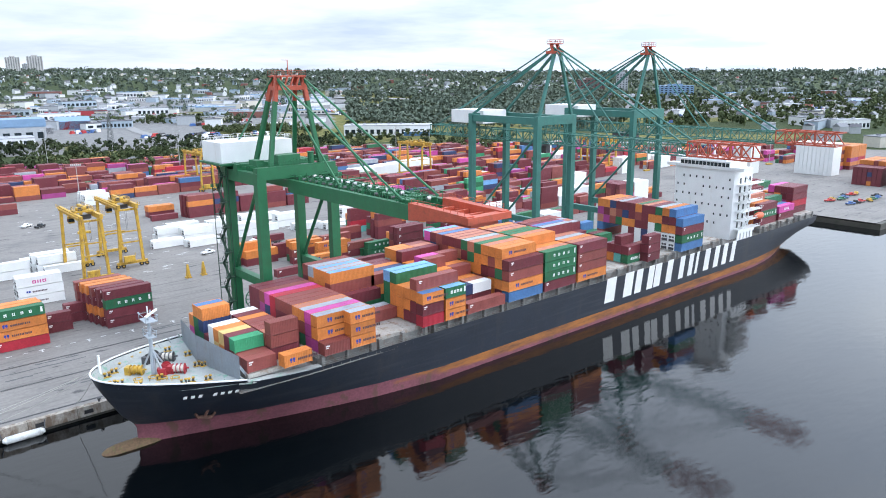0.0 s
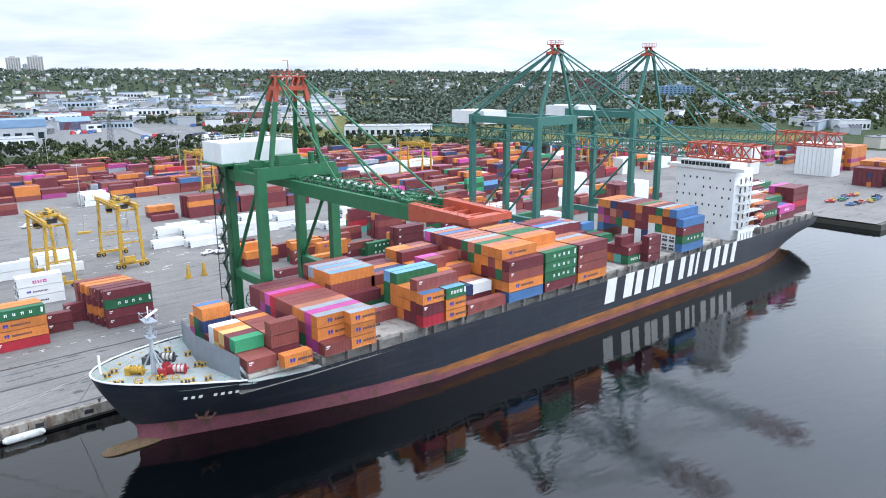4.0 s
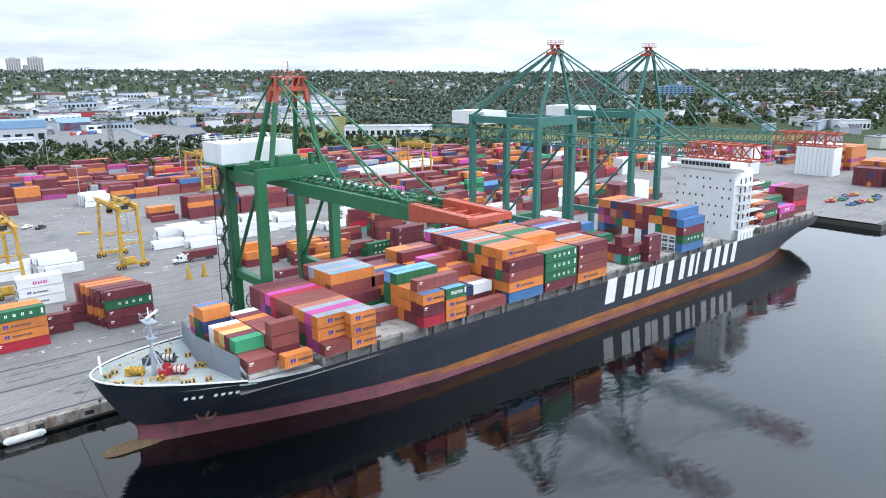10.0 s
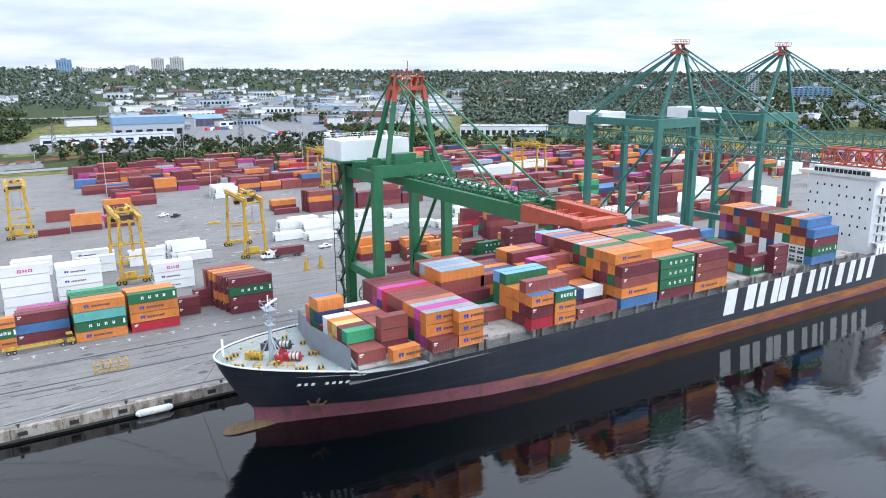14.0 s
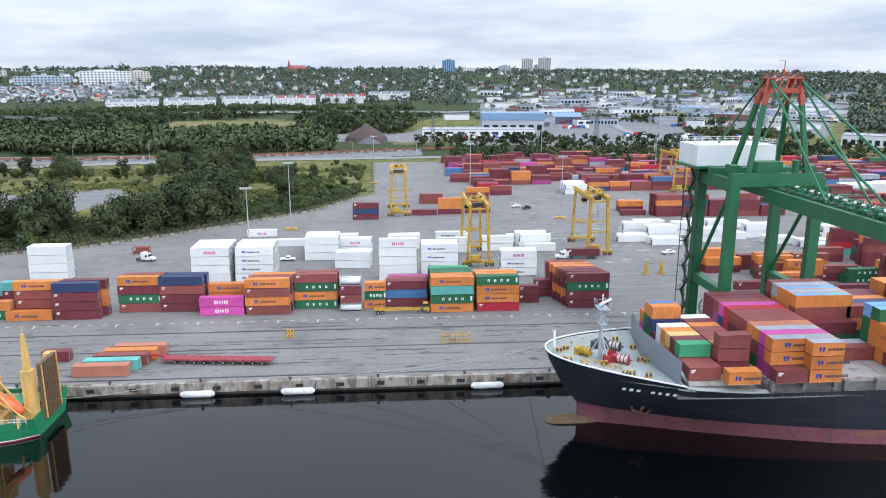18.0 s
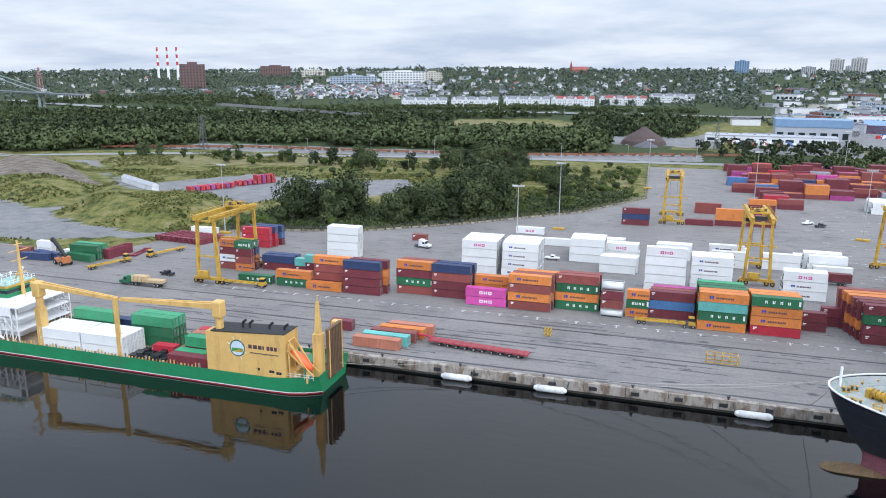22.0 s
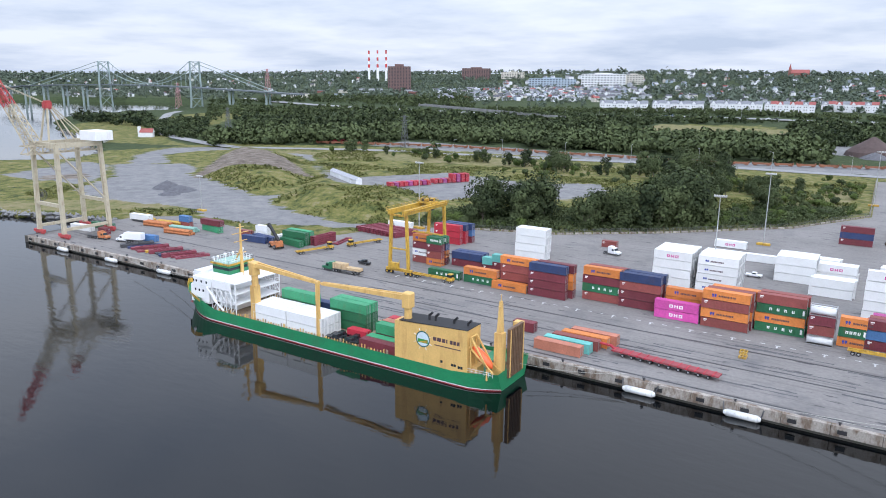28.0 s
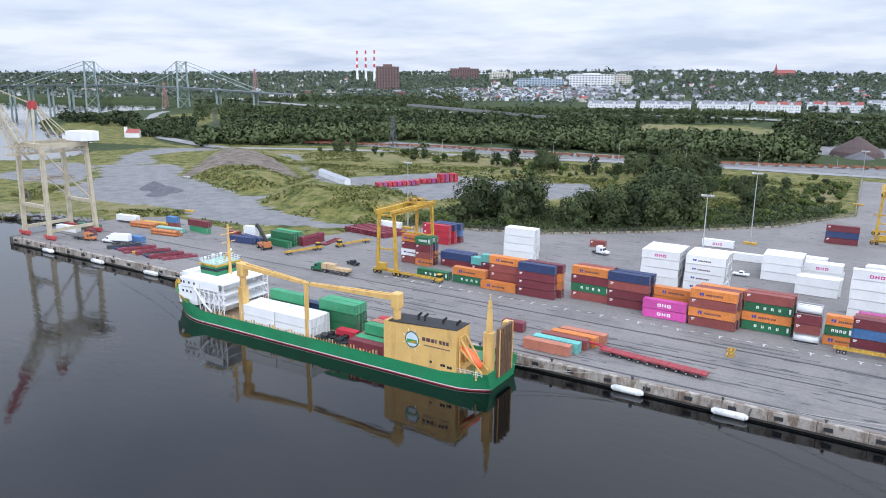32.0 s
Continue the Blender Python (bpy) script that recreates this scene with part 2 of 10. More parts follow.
def truss(bm, a, b, w, h, step, t=0.25):
    """A box lattice girder from a to b (level, along x or y), w wide and h deep, hung below a and b."""
    a, b = Vector(a), Vector(b)
    d = (b - a)
    L = d.length
    d.normalize()
    s = Vector((d.y, -d.x, 0))
    n = max(2, round(L / step))
    for sx in (-1, 1):
        for dz in (0, -h):
            beam(bm, a + s * sx * w / 2 + Vector((0, 0, dz)), b + s * sx * w / 2 + Vector((0, 0, dz)), t * 1.4)
        for i in range(n):
            p, q = a + d * (L * i / n), a + d * (L * (i + 1) / n)
            o = s * sx * w / 2
            lo = Vector((0, 0, -h))
            beam(bm, p + o, p + o + lo, t)
            if i % 2:
                beam(bm, p + o, q + o + lo, t)
            else:
                beam(bm, p + o + lo, q + o, t)
    for i in range(n + 1):
        p = a + d * (L * i / n)
        for dz in (0, -h):
            beam(bm, p - s * w / 2 + Vector((0, 0, dz)), p + s * w / 2 + Vector((0, 0, dz)), t)


# ---- the sea ----
WATER_Z, QUAY_Z = 1.2, 4.0
PIER_END = -302.0


def quay_y(x):
    """The quay's edge steps back gently towards the old pier."""
    return float(np.interp(x, [PIER_END, -215, -120], [4.6, 5.6, 0.0]))


bm = bmesh.new()
box(bm, -5000, 5000, -5000, 5000, -30, WATER_Z)
m_water = bpy.data.materials.new("harbour_water")
m_water.use_nodes = True
n_, l_ = m_water.node_tree.nodes, m_water.node_tree.links
b_ = n_["Principled BSDF"]
b_.inputs["Base Color"].default_value = (0.0010, 0.0018, 0.0024, 1)
b_.inputs["Roughness"].default_value = 0.02
b_.inputs["IOR"].default_value = 1.5
g_ = n_.new("ShaderNodeNewGeometry")
map_ = n_.new("ShaderNodeMapping")
map_.inputs["Rotation"].default_value = (0, 0, radians(35))
map_.inputs["Scale"].default_value = (0.35, 1.0, 1.0)
l_.new(g_.outputs["Position"], map_.inputs["Vector"])
rip = n_.new("ShaderNodeTexNoise")
rip.inputs["Scale"].default_value, rip.inputs["Detail"].default_value = 0.5, 6
l_.new(map_.outputs[0], rip.inputs["Vector"])
area = n_.new("ShaderNodeTexNoise")
area.inputs["Scale"].default_value, area.inputs["Detail"].default_value = 0.012, 3
l_.new(g_.outputs["Position"], area.inputs["Vector"])
amt = n_.new("ShaderNodeMapRange")
amt.inputs[1].default_value, amt.inputs[2].default_value = 0.40, 0.62
amt.inputs[3].default_value, amt.inputs[4].default_value = 0.22, 0.55
l_.new(area.outputs[0], amt.inputs[0])
bp_ = n_.new("ShaderNodeBump")
bp_.inputs["Distance"].default_value = 0.11
l_.new(amt.outputs[0], bp_.inputs["Strength"])
l_.new(rip.outputs[0], bp_.inputs["Height"])
l_.new(bp_.outputs[0], b_.inputs["Normal"])
tagged(part("water", bm, m_water), "calm dark harbour water with light ripples", "water", kind="structure")


from mathutils.geometry import tessellate_polygon

# ---- land: one sheet from the quay to the horizon ----
PROFILES = {  # bearing from the quay's outward view: (distance, height) pairs
    -75: ((0, 4), (500, 4), (1500, 6), (2600, 14), (3600, 50), (4600, 64)),
    -53: ((0, 4), (600, 4), (900, 4.5), (1500, 5.5), (1700, 8), (2600, 14), (3600, 52), (4600, 68)),
    -40: ((0, 4), (560, 4), (900, 9), (1300, 16), (2100, 36), (3000, 70), (4600, 78)),
    -14: ((0, 4), (560, 4), (900, 9), (1200, 20), (1500, 30), (1900, 50), (2300, 88), (4600, 96)),
    18: ((0, 4), (600, 4), (900, 7), (1300, 14), (1900, 33), (2500, 60), (3200, 79), (4600, 82)),
    45: ((0, 4), (640, 4), (1000, 8), (1600, 18), (2400, 36), (3200, 53), (4600, 58)),
    80: ((0, 4), (700, 4), (1100, 7), (1700, 18), (2500, 36), (3300, 50), (4600, 54)),
}
P_KEYS = sorted(PROFILES)
P_D = {k: [p[0] for p in v] for k, v in PROFILES.items()}
P_Z = {k: [p[1] for p in v] for k, v in PROFILES.items()}


def lerp_list(v, xs, zs):
    if v >= xs[-1]:
        return zs[-1]
    i = bisect(xs, v)
    k = (v - xs[i - 1]) / (xs[i] - xs[i - 1])
    return zs[i - 1] + (zs[i] - zs[i - 1]) * k


def bisect(xs, v):
    i = 1
    while xs[i] <= v:
        i += 1
    return i


BAY = [(-1000, -60), (-640, 80), (-586, 138), (-556, 172), (-578, 216), (-620, 245), (-690, 272), (-790, 322), (-902, 370), (-1000, 425), (-1066, 480), (-1150, 590), (-1178, 677), (-1174, 744), (-1205, 800), (-1300, 890), (-1443, 985), (-1591, 985), (-1676, 890), (-1855, 865), (-2700, 760), (-2700, -100)]
SHORE = [(-304, -10), (-304, 44), (-330, 44), (-345, 38), (-376, 27), (-430, 8), (-520, -20), (-900, -100)]
MOUNDS = [  # foot of each mound in plan, height, width of its slope
    ([(-304, 134), (-364, 150), (-396, 164), (-425, 190), (-455, 222), (-495, 262), (-488, 305), (-430, 300), (-360, 242), (-318, 200), (-296, 150)], 6.8, 30),
    ([(-286, 125), (-251, 109), (-219, 104), (-192, 114), (-186, 150), (-212, 185), (-277, 190), (-318, 186), (-306, 158)], 7.0, 26)]


def inside(poly, x, y):
    r = False
    for i in range(len(poly)):
        (x1, y1), (x2, y2) = poly[i], poly[i - 1]
        if (y1 > y) != (y2 > y) and x < (x2 - x1) * (y - y1) / (y2 - y1) + x1:
            r = not r
    return r


def edge_gap(poly, x, y):
    """Distance to the nearest side of a plan polygon."""
    best = 1e9
    for i in range(len(poly)):
        (x1, y1), (x2, y2) = poly[i - 1], poly[i]
        dx, dy = x2 - x1, y2 - y1
        k = min(1, max(0, ((x - x1) * dx + (y - y1) * dy) / (dx * dx + dy * dy)))
        best = min(best, math.hypot(x - x1 - k * dx, y - y1 - k * dy))
    return best


def land_z(x, y):
    d = math.hypot(x, y + 151.8)
    az = math.degrees(math.atan2(x, max(y + 151.8, 1)))
    az = min(max(az, P_KEYS[0]), P_KEYS[-1])
    j = max(i for i, k in enumerate(P_KEYS) if k <= az)
    j = min(j, len(P_KEYS) - 2)
    k = (az - P_KEYS[j]) / (P_KEYS[j + 1] - P_KEYS[j])
    za, zb = lerp_list(d, P_D[P_KEYS[j]], P_Z[P_KEYS[j]]), lerp_list(d, P_D[P_KEYS[j + 1]], P_Z[P_KEYS[j + 1]])
    z = za * (1 - k) + zb * k
    if d > 620:
        z += min(1, (d - 620) / 900) * (3.5 * noise.noise((x / 420, y / 420, 0)) + 2 * noise.noise((x / 140, y / 140, 5)))
    if -520 < x < -180 and 95 < y < 310:   # earth mounds behind the old pier
        for poly, h, w in MOUNDS:
            if inside(poly, x, y):
                q = min(1.0, edge_gap(poly, x, y) / w)
                z += h * q * q * (3 - 2 * q) * (1 + 0.16 * noise.noise((x / 22, y / 22, 2)) + 0.07 * noise.noise((x / 7, y / 7, 8)))
    if -620 < x < -30 and 30 < y < 420:
        z -= 0.4 * abs(noise.noise((x / 14, y / 14, 4)))
    if x < -300 and (inside(BAY, x, y) or inside(SHORE, x, y) or (x < -2650 and y < 760)):
        z = -4
    return z


def axis(lo, hi, c0, c1, fine, grow):
    """Grid lines: fine steps between c0 and c1, growing ones beyond."""
    out = list(np.arange(c0, c1 + 0.01, fine))
    s, p = fine, c0
    while p > lo:
        s *= grow
        p -= s
        out.insert(0, max(p, lo))
    s, p = fine, c1
    while p < hi:
        s *= grow
        p += s
        out.append(min(p, hi))
    return out


gx = axis(-4400, 4400, -640, 480, 5, 1.035)
gy = [0.4, 5] + [v for v in axis(8, 4700, 8, 400, 5, 1.035)]
gv = [(x, y, land_z(x, y)) for y in gy for x in gx]
# the shore beyond the pier's end steps back from the quay line
gv = [(x, y, (-3 if (x < PIER_END - 4 and y < 26) or (x < -120 and y < quay_y(x) + 0.5) else z)) for x, y, z in gv]
nx = len(gx)
gf = [(j * nx + i, j * nx + i + 1, (j + 1) * nx + i + 1, (j + 1) * nx + i) for j in range(len(gy) - 1) for i in range(nx - 1)]
# what covers the ground, by plan: gravel, bare earth, darker green outside OPEN, dry straw
GRAVEL = [[(-498, 175), (-455, 207), (-422, 190), (-408, 169), (-364, 155), (-304, 132), (-293, 143), (-283, 120), (-251, 108), (-216, 101), (-192, 107), (-196, 98), (-224, 87), (-238, 79), (-268, 73), (-305, 87), (-362, 77), (-403, 86), (-436, 135)],
          [(-566, 277), (-535, 305), (-500, 300), (-525, 272), (-520, 235), (-470, 205), (-482, 178), (-536, 221)], [(-500, 95), (-514, 140), (-540, 165), (-500, 172), (-440, 128), (-420, 100)], [(-451, 308), (-400, 282), (-309, 203), (-258, 162), (-209, 180), (-170, 260), (-269, 280), (-313, 216), (-372, 259), (-418, 305)],
          [(-198, 267), (-162, 293), (-140, 252), (-158, 220), (-180, 237)], [(-430, 395), (-120, 428), (30, 460), (30, 505), (-130, 470), (-420, 445)], [(0, 640), (320, 560), (340, 720), (250, 780), (60, 740)], [(-85, 585), (45, 560), (45, 655), (-85, 655)]]
EARTH = [[(-384, 158), (-398, 168), (-458, 245), (-464, 275), (-401, 256), (-345, 218), (-326, 206), (-338, 192), (-362, 196), (-388, 192)], [(-475, 106), (-464, 135), (-442, 117), (-458, 99)]]
DRY = [[(-400, 40), (-324, 102), (-300, 90), (-342, 46), (-376, 30)], [(-270, 640), (-110, 630), (-105, 800), (-160, 860), (-275, 800)], [(-500, 300), (-330, 370), (-180, 390), (-190, 350), (-300, 330), (-420, 290)], [(-20, 380), (-60, 300), (-40, 262), (-20, 290)]]
OPEN = [[(-640, 20), (-560, 330), (-380, 400), (-10, 445), (260, 470), (500, 370), (560, 280), (300, 0)], [(-1010, 790), (-860, 640), (-640, 330), (-560, 300), (-700, 260), (-920, 400)], [(-270, 640), (-110, 630), (-105, 800), (-160, 860), (-275, 800)], [(120, 480), (300, 470), (520, 370), (700, 160), (760, 170), (560, 420), (320, 540), (120, 540)], [(0, 540), (420, 500), (900, 300), (1300, 300), (1100, 1400), (300, 1300), (20, 800)]]
WORKS = ((5, 13, 690, 770), (14, 24, 700, 830), (9, 32, 870, 1150), (12, 33, 1200, 1650), (53, 70, 1050, 1500))  # bearings and distances of paved works yards


def ground_material():
    m = bpy.data.materials.new("rough_land")
    m.use_nodes = True
    n, l = m.node_tree.nodes, m.node_tree.links
    b = n["Principled BSDF"]
    b.inputs["Roughness"].default_value = 0.95
    b.inputs["Specular IOR Level"].default_value = 0.2
    g = n.new("ShaderNodeNewGeometry")

    def noisy(scale, detail=5, rough=0.6):
        t = n.new("ShaderNodeTexNoise")
        t.inputs["Scale"].default_value, t.inputs["Detail"].default_value, t.inputs["Roughness"].default_value = scale, detail, rough
        l.new(g.outputs["Position"], t.inputs["Vector"])
        return t.outputs[0]

    def ramp(fac, *stops):
        r = n.new("ShaderNodeValToRGB")
        e = r.color_ramp.elements
        while len(e) < len(stops):
            e.new(0.5)
        for k, (p, c) in enumerate(stops):
            e[k].position, e[k].color = p, (*c, 1)
        l.new(fac, r.inputs[0])
        return r.outputs[0]

    def mix(fac, a, c):
        x = n.new("ShaderNodeMix")
        x.data_type = "RGBA"
        l.new(fac, x.inputs[0])
        l.new(a, x.inputs[6])
        l.new(c, x.inputs[7])
        return x.outputs[2]
    wide, mid, fine = noisy(0.045), noisy(0.16), noisy(0.8, 4, 0.7)
    both = n.new("ShaderNodeMath")
    both.operation = "MULTIPLY_ADD"
    both.inputs[1].default_value = 0.55
    l.new(fine, both.inputs[0])
    l.new(mid, both.inputs[2])
    grass = ramp(both.outputs[0], (0.60, (0.034, 0.050, 0.016)), (0.72, (0.100, 0.110, 0.030)), (0.84, (0.163, 0.150, 0.047)), (0.96, (0.21, 0.185, 0.10)))
    gravel = ramp(both.outputs[0], (0.55, (0.145, 0.145, 0.146)), (0.75, (0.19, 0.19, 0.192)), (0.95, (0.235, 0.23, 0.222)))
    earth = ramp(both.outputs[0], (0.55, (0.075, 0.06, 0.048)), (0.75, (0.145, 0.118, 0.095)), (0.95, (0.23, 0.20, 0.17)))
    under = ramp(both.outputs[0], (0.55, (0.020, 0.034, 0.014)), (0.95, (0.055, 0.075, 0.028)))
    straw = ramp(both.outputs[0], (0.55, (0.09, 0.10, 0.035)), (0.75, (0.165, 0.155, 0.065)), (0.95, (0.23, 0.19, 0.11)))
    at = n.new("ShaderNodeAttribute")
    at.attribute_name = "cover"
    sp = n.new("ShaderNodeSeparateColor")
    l.new(at.outputs["Color"], sp.inputs[0])
    col = grass
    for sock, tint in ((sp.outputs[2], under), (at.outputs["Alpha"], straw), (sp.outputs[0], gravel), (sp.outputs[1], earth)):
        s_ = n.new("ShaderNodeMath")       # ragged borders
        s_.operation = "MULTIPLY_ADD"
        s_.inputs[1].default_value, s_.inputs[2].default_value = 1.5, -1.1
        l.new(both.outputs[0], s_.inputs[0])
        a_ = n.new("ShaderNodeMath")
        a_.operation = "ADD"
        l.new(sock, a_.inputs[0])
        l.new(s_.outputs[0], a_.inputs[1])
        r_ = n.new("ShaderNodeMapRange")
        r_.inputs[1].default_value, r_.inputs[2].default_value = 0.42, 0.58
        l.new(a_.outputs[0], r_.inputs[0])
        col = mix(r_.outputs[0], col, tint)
    l.new(col, b.inputs["Base Color"])
    bp = n.new("ShaderNodeBump")
    bp.inputs["Strength"].default_value, bp.inputs["Distance"].default_value = 0.8, 0.5
    l.new(fine, bp.inputs["Height"])
    l.new(bp.outputs[0], b.inputs["Normal"])
    return m


M_LAND = ground_material()
ground = tagged(sheet("ground", gv, gf, M_LAND), "rough grass land rising to low hills", "ground", kind="structure")
for p_ in ground.data.polygons:
    p_.use_smooth = True
cover = ground.data.color_attributes.new("cover", "FLOAT_COLOR", "POINT")
cv = np.zeros((len(gv), 4), dtype=np.float32)
for i, (x, y, z) in enumerate(gv):
    if -660 < x < 360 and y < 800:
        cv[i, 0] = any(inside(p, x, y) for p in GRAVEL)
        cv[i, 1] = any(inside(p, x, y) for p in EARTH)
        cv[i, 3] = any(inside(p, x, y) for p in DRY)
    az, d = math.degrees(math.atan2(x, y + 151.8)), math.hypot(x, y + 151.8)
    if any(a0 < az < a1 and d0 < d < d1 for a0, a1, d0, d1 in WORKS):
        cv[i, 0] = 0.8
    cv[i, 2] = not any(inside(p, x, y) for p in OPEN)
cover.data.foreach_set("color", cv.ravel())


def flat(name, poly, z, material, label, category="ground", depth=0.4, follow=False):
    """A thin slab over a plan polygon."""
    bm = bmesh.new()
    top = [bm.verts.new((x, y, (land_z(x, y) if follow else 0) + z)) for x, y in poly]
    for tri in tessellate_polygon([[Vector((x, y, 0)) for x, y in poly]]):
        f_ = bm.faces.new([top[i] for i in tri])
        f_.normal_update()
        if f_.normal.z < 0:
            f_.normal_flip()
    return tagged(part(name, bm, material), label, category, kind="structure")


YARD = [(PIER_END, 5.8), (-215, 6.8), (-120, 1.2), (345, 1.2), (345, -38), (720, -38), (720, 90), (660, 120), (530, 260), (460, 330), (250, 430), (40, 440), (-12, 415), (-9, 262), (-38, 208), (-84, 163), (-122, 133), (-149, 124), (-170, 117), (-190, 106), (-197, 82), (-207, 62), (-245, 66), (-285, 70), (PIER_END, 56)]
flat("pavement", YARD, QUAY_Z + 0.05, M_ASPH, "worn grey asphalt of the container yard with dark patches", "pavement")
# quay wall and coping in cast blocks
bm = bmesh.new()
for xa_, xb_ in ((PIER_END, -215), (-215, -120), (-120, 345)):
    ya_, yb_ = quay_y(xa_) + 0.5, quay_y(xb_) + 0.5
    v_ = box(bm, xa_, xb_, 0, 2.5, -6, QUAY_Z - 0.9)
    for k_, c_ in enumerate((ya_, yb_, yb_ + 2.5, ya_ + 2.5) * 2):
        v_[k_].co.y = c_
box(bm, 345, 347.5, -38, 0.5, -6, QUAY_Z - 0.6)
box(bm, 345, 720, -40, -38, -6, QUAY_Z - 0.1)
box(bm, PIER_END - 2.5, PIER_END, 4.7, 54, -6, QUAY_Z - 0.1)
quay = tagged(part("quay_wall", bm, M_CONCD), "concrete quay wall with tide stains and painted-in shade", "quay", kind="structure")
q_mesh = None
xq = PIER_END
while xq < 344.5:
    if q_mesh is None:
        bm = bmesh.new()
        box(bm, 0.04, 8.96, 0.0, 1.25, -2.1, 0.12)
        box(bm, 1.2, 3.0, -0.25, 0.05, -1.5, -0.5, 1)
        bmesh.ops.bevel(bm, geom=[e for e in bm.edges], offset=0.05, segments=1, affect="EDGES")
        q_mesh = part("coping_block", bm, [M_CONC, M_BLACK], quay)
        blk = q_mesh
    else:
        blk = new("coping_block", q_mesh.data)
        blk.parent = quay
    blk.matrix_basis = pose(xq, quay_y(xq), QUAY_Z, 0, 0, math.degrees(math.atan2(quay_y(xq + 9) - quay_y(xq), 9)))
    xq += 9.0


# ---- shipping containers ----
BOX_MESH = {}
LABELS = {"maroon": "dark maroon", "brown": "rust brown", "orange": "bright orange", "green": "dark green", "blue": "blue", "navy": "navy blue", "white": "white refrigerated",
          "magenta": "bright magenta", "red": "red", "teal": "pale teal", "grey": "grey", "tan": "tan yellow", "purple": "purple", "salmon": "faded salmon", "skyblue": "sky blue", "jade": "jade green"}


def container_mesh(L, H, colour, roof=None):
    key = (L, H, colour, roof)
    if key not in BOX_MESH:
        bm = bmesh.new()
        box(bm, -L / 2, L / 2, -1.22, 1.22, 0.12, H - 0.01)
        bm.normal_update()
        big = bm.faces[:]
        r = bmesh.ops.inset_individual(bm, faces=[f for f in big if abs(f.normal.z) < 0.5], thickness=0.16, depth=-0.05)
        top = [f for f in bm.faces if f.normal.z > 0.9 and f.calc_area() > 5]
        bmesh.ops.inset_individual(bm, faces=top, thickness=0.10, depth=-0.04)
        for f in bm.faces:
            if f.normal.z > 0.9 and f.calc_center_median().z > H - 0.1:
                f.material_index = 1
        for sx in (-1, 1):                             # corner castings
            for sy in (-1, 1):
                xa, ya = sx * (L / 2 - 0.09), sy * 1.13
                box(bm, xa - 0.095, xa + 0.095, ya - 0.095, ya + 0.095, 0.0, 0.13)
        for y in (-0.75, -0.35, 0.35, 0.75):          # locking rods on the door end
            box(bm, L / 2 - 0.04, L / 2 + 0.02, y - 0.03, y + 0.03, 0.15, H - 0.15, 2)
        if colour == "white":                          # cooling unit at the other end
            box(bm, -L / 2 - 0.01, -L / 2 + 0.1, -0.95, 0.95, 0.2, 0.95, 3)
            box(bm, -L / 2 - 0.02, -L / 2 + 0.1, -0.8, -0.1, 1.3, 1.9, 3)
            box(bm, -L / 2 - 0.02, -L / 2 + 0.1, 0.1, 0.8, 1.3, 1.9, 3)
        me = bpy.data.meshes.new("container")
        bm.to_mesh(me)
        bm.free()
        for m_ in (BOX[colour], BOX[roof or colour], M_ROD, M_STEEL):
            me.materials.append(m_)
        BOX_MESH[key] = me
    return BOX_MESH[key]


LOGO_MESH = {}


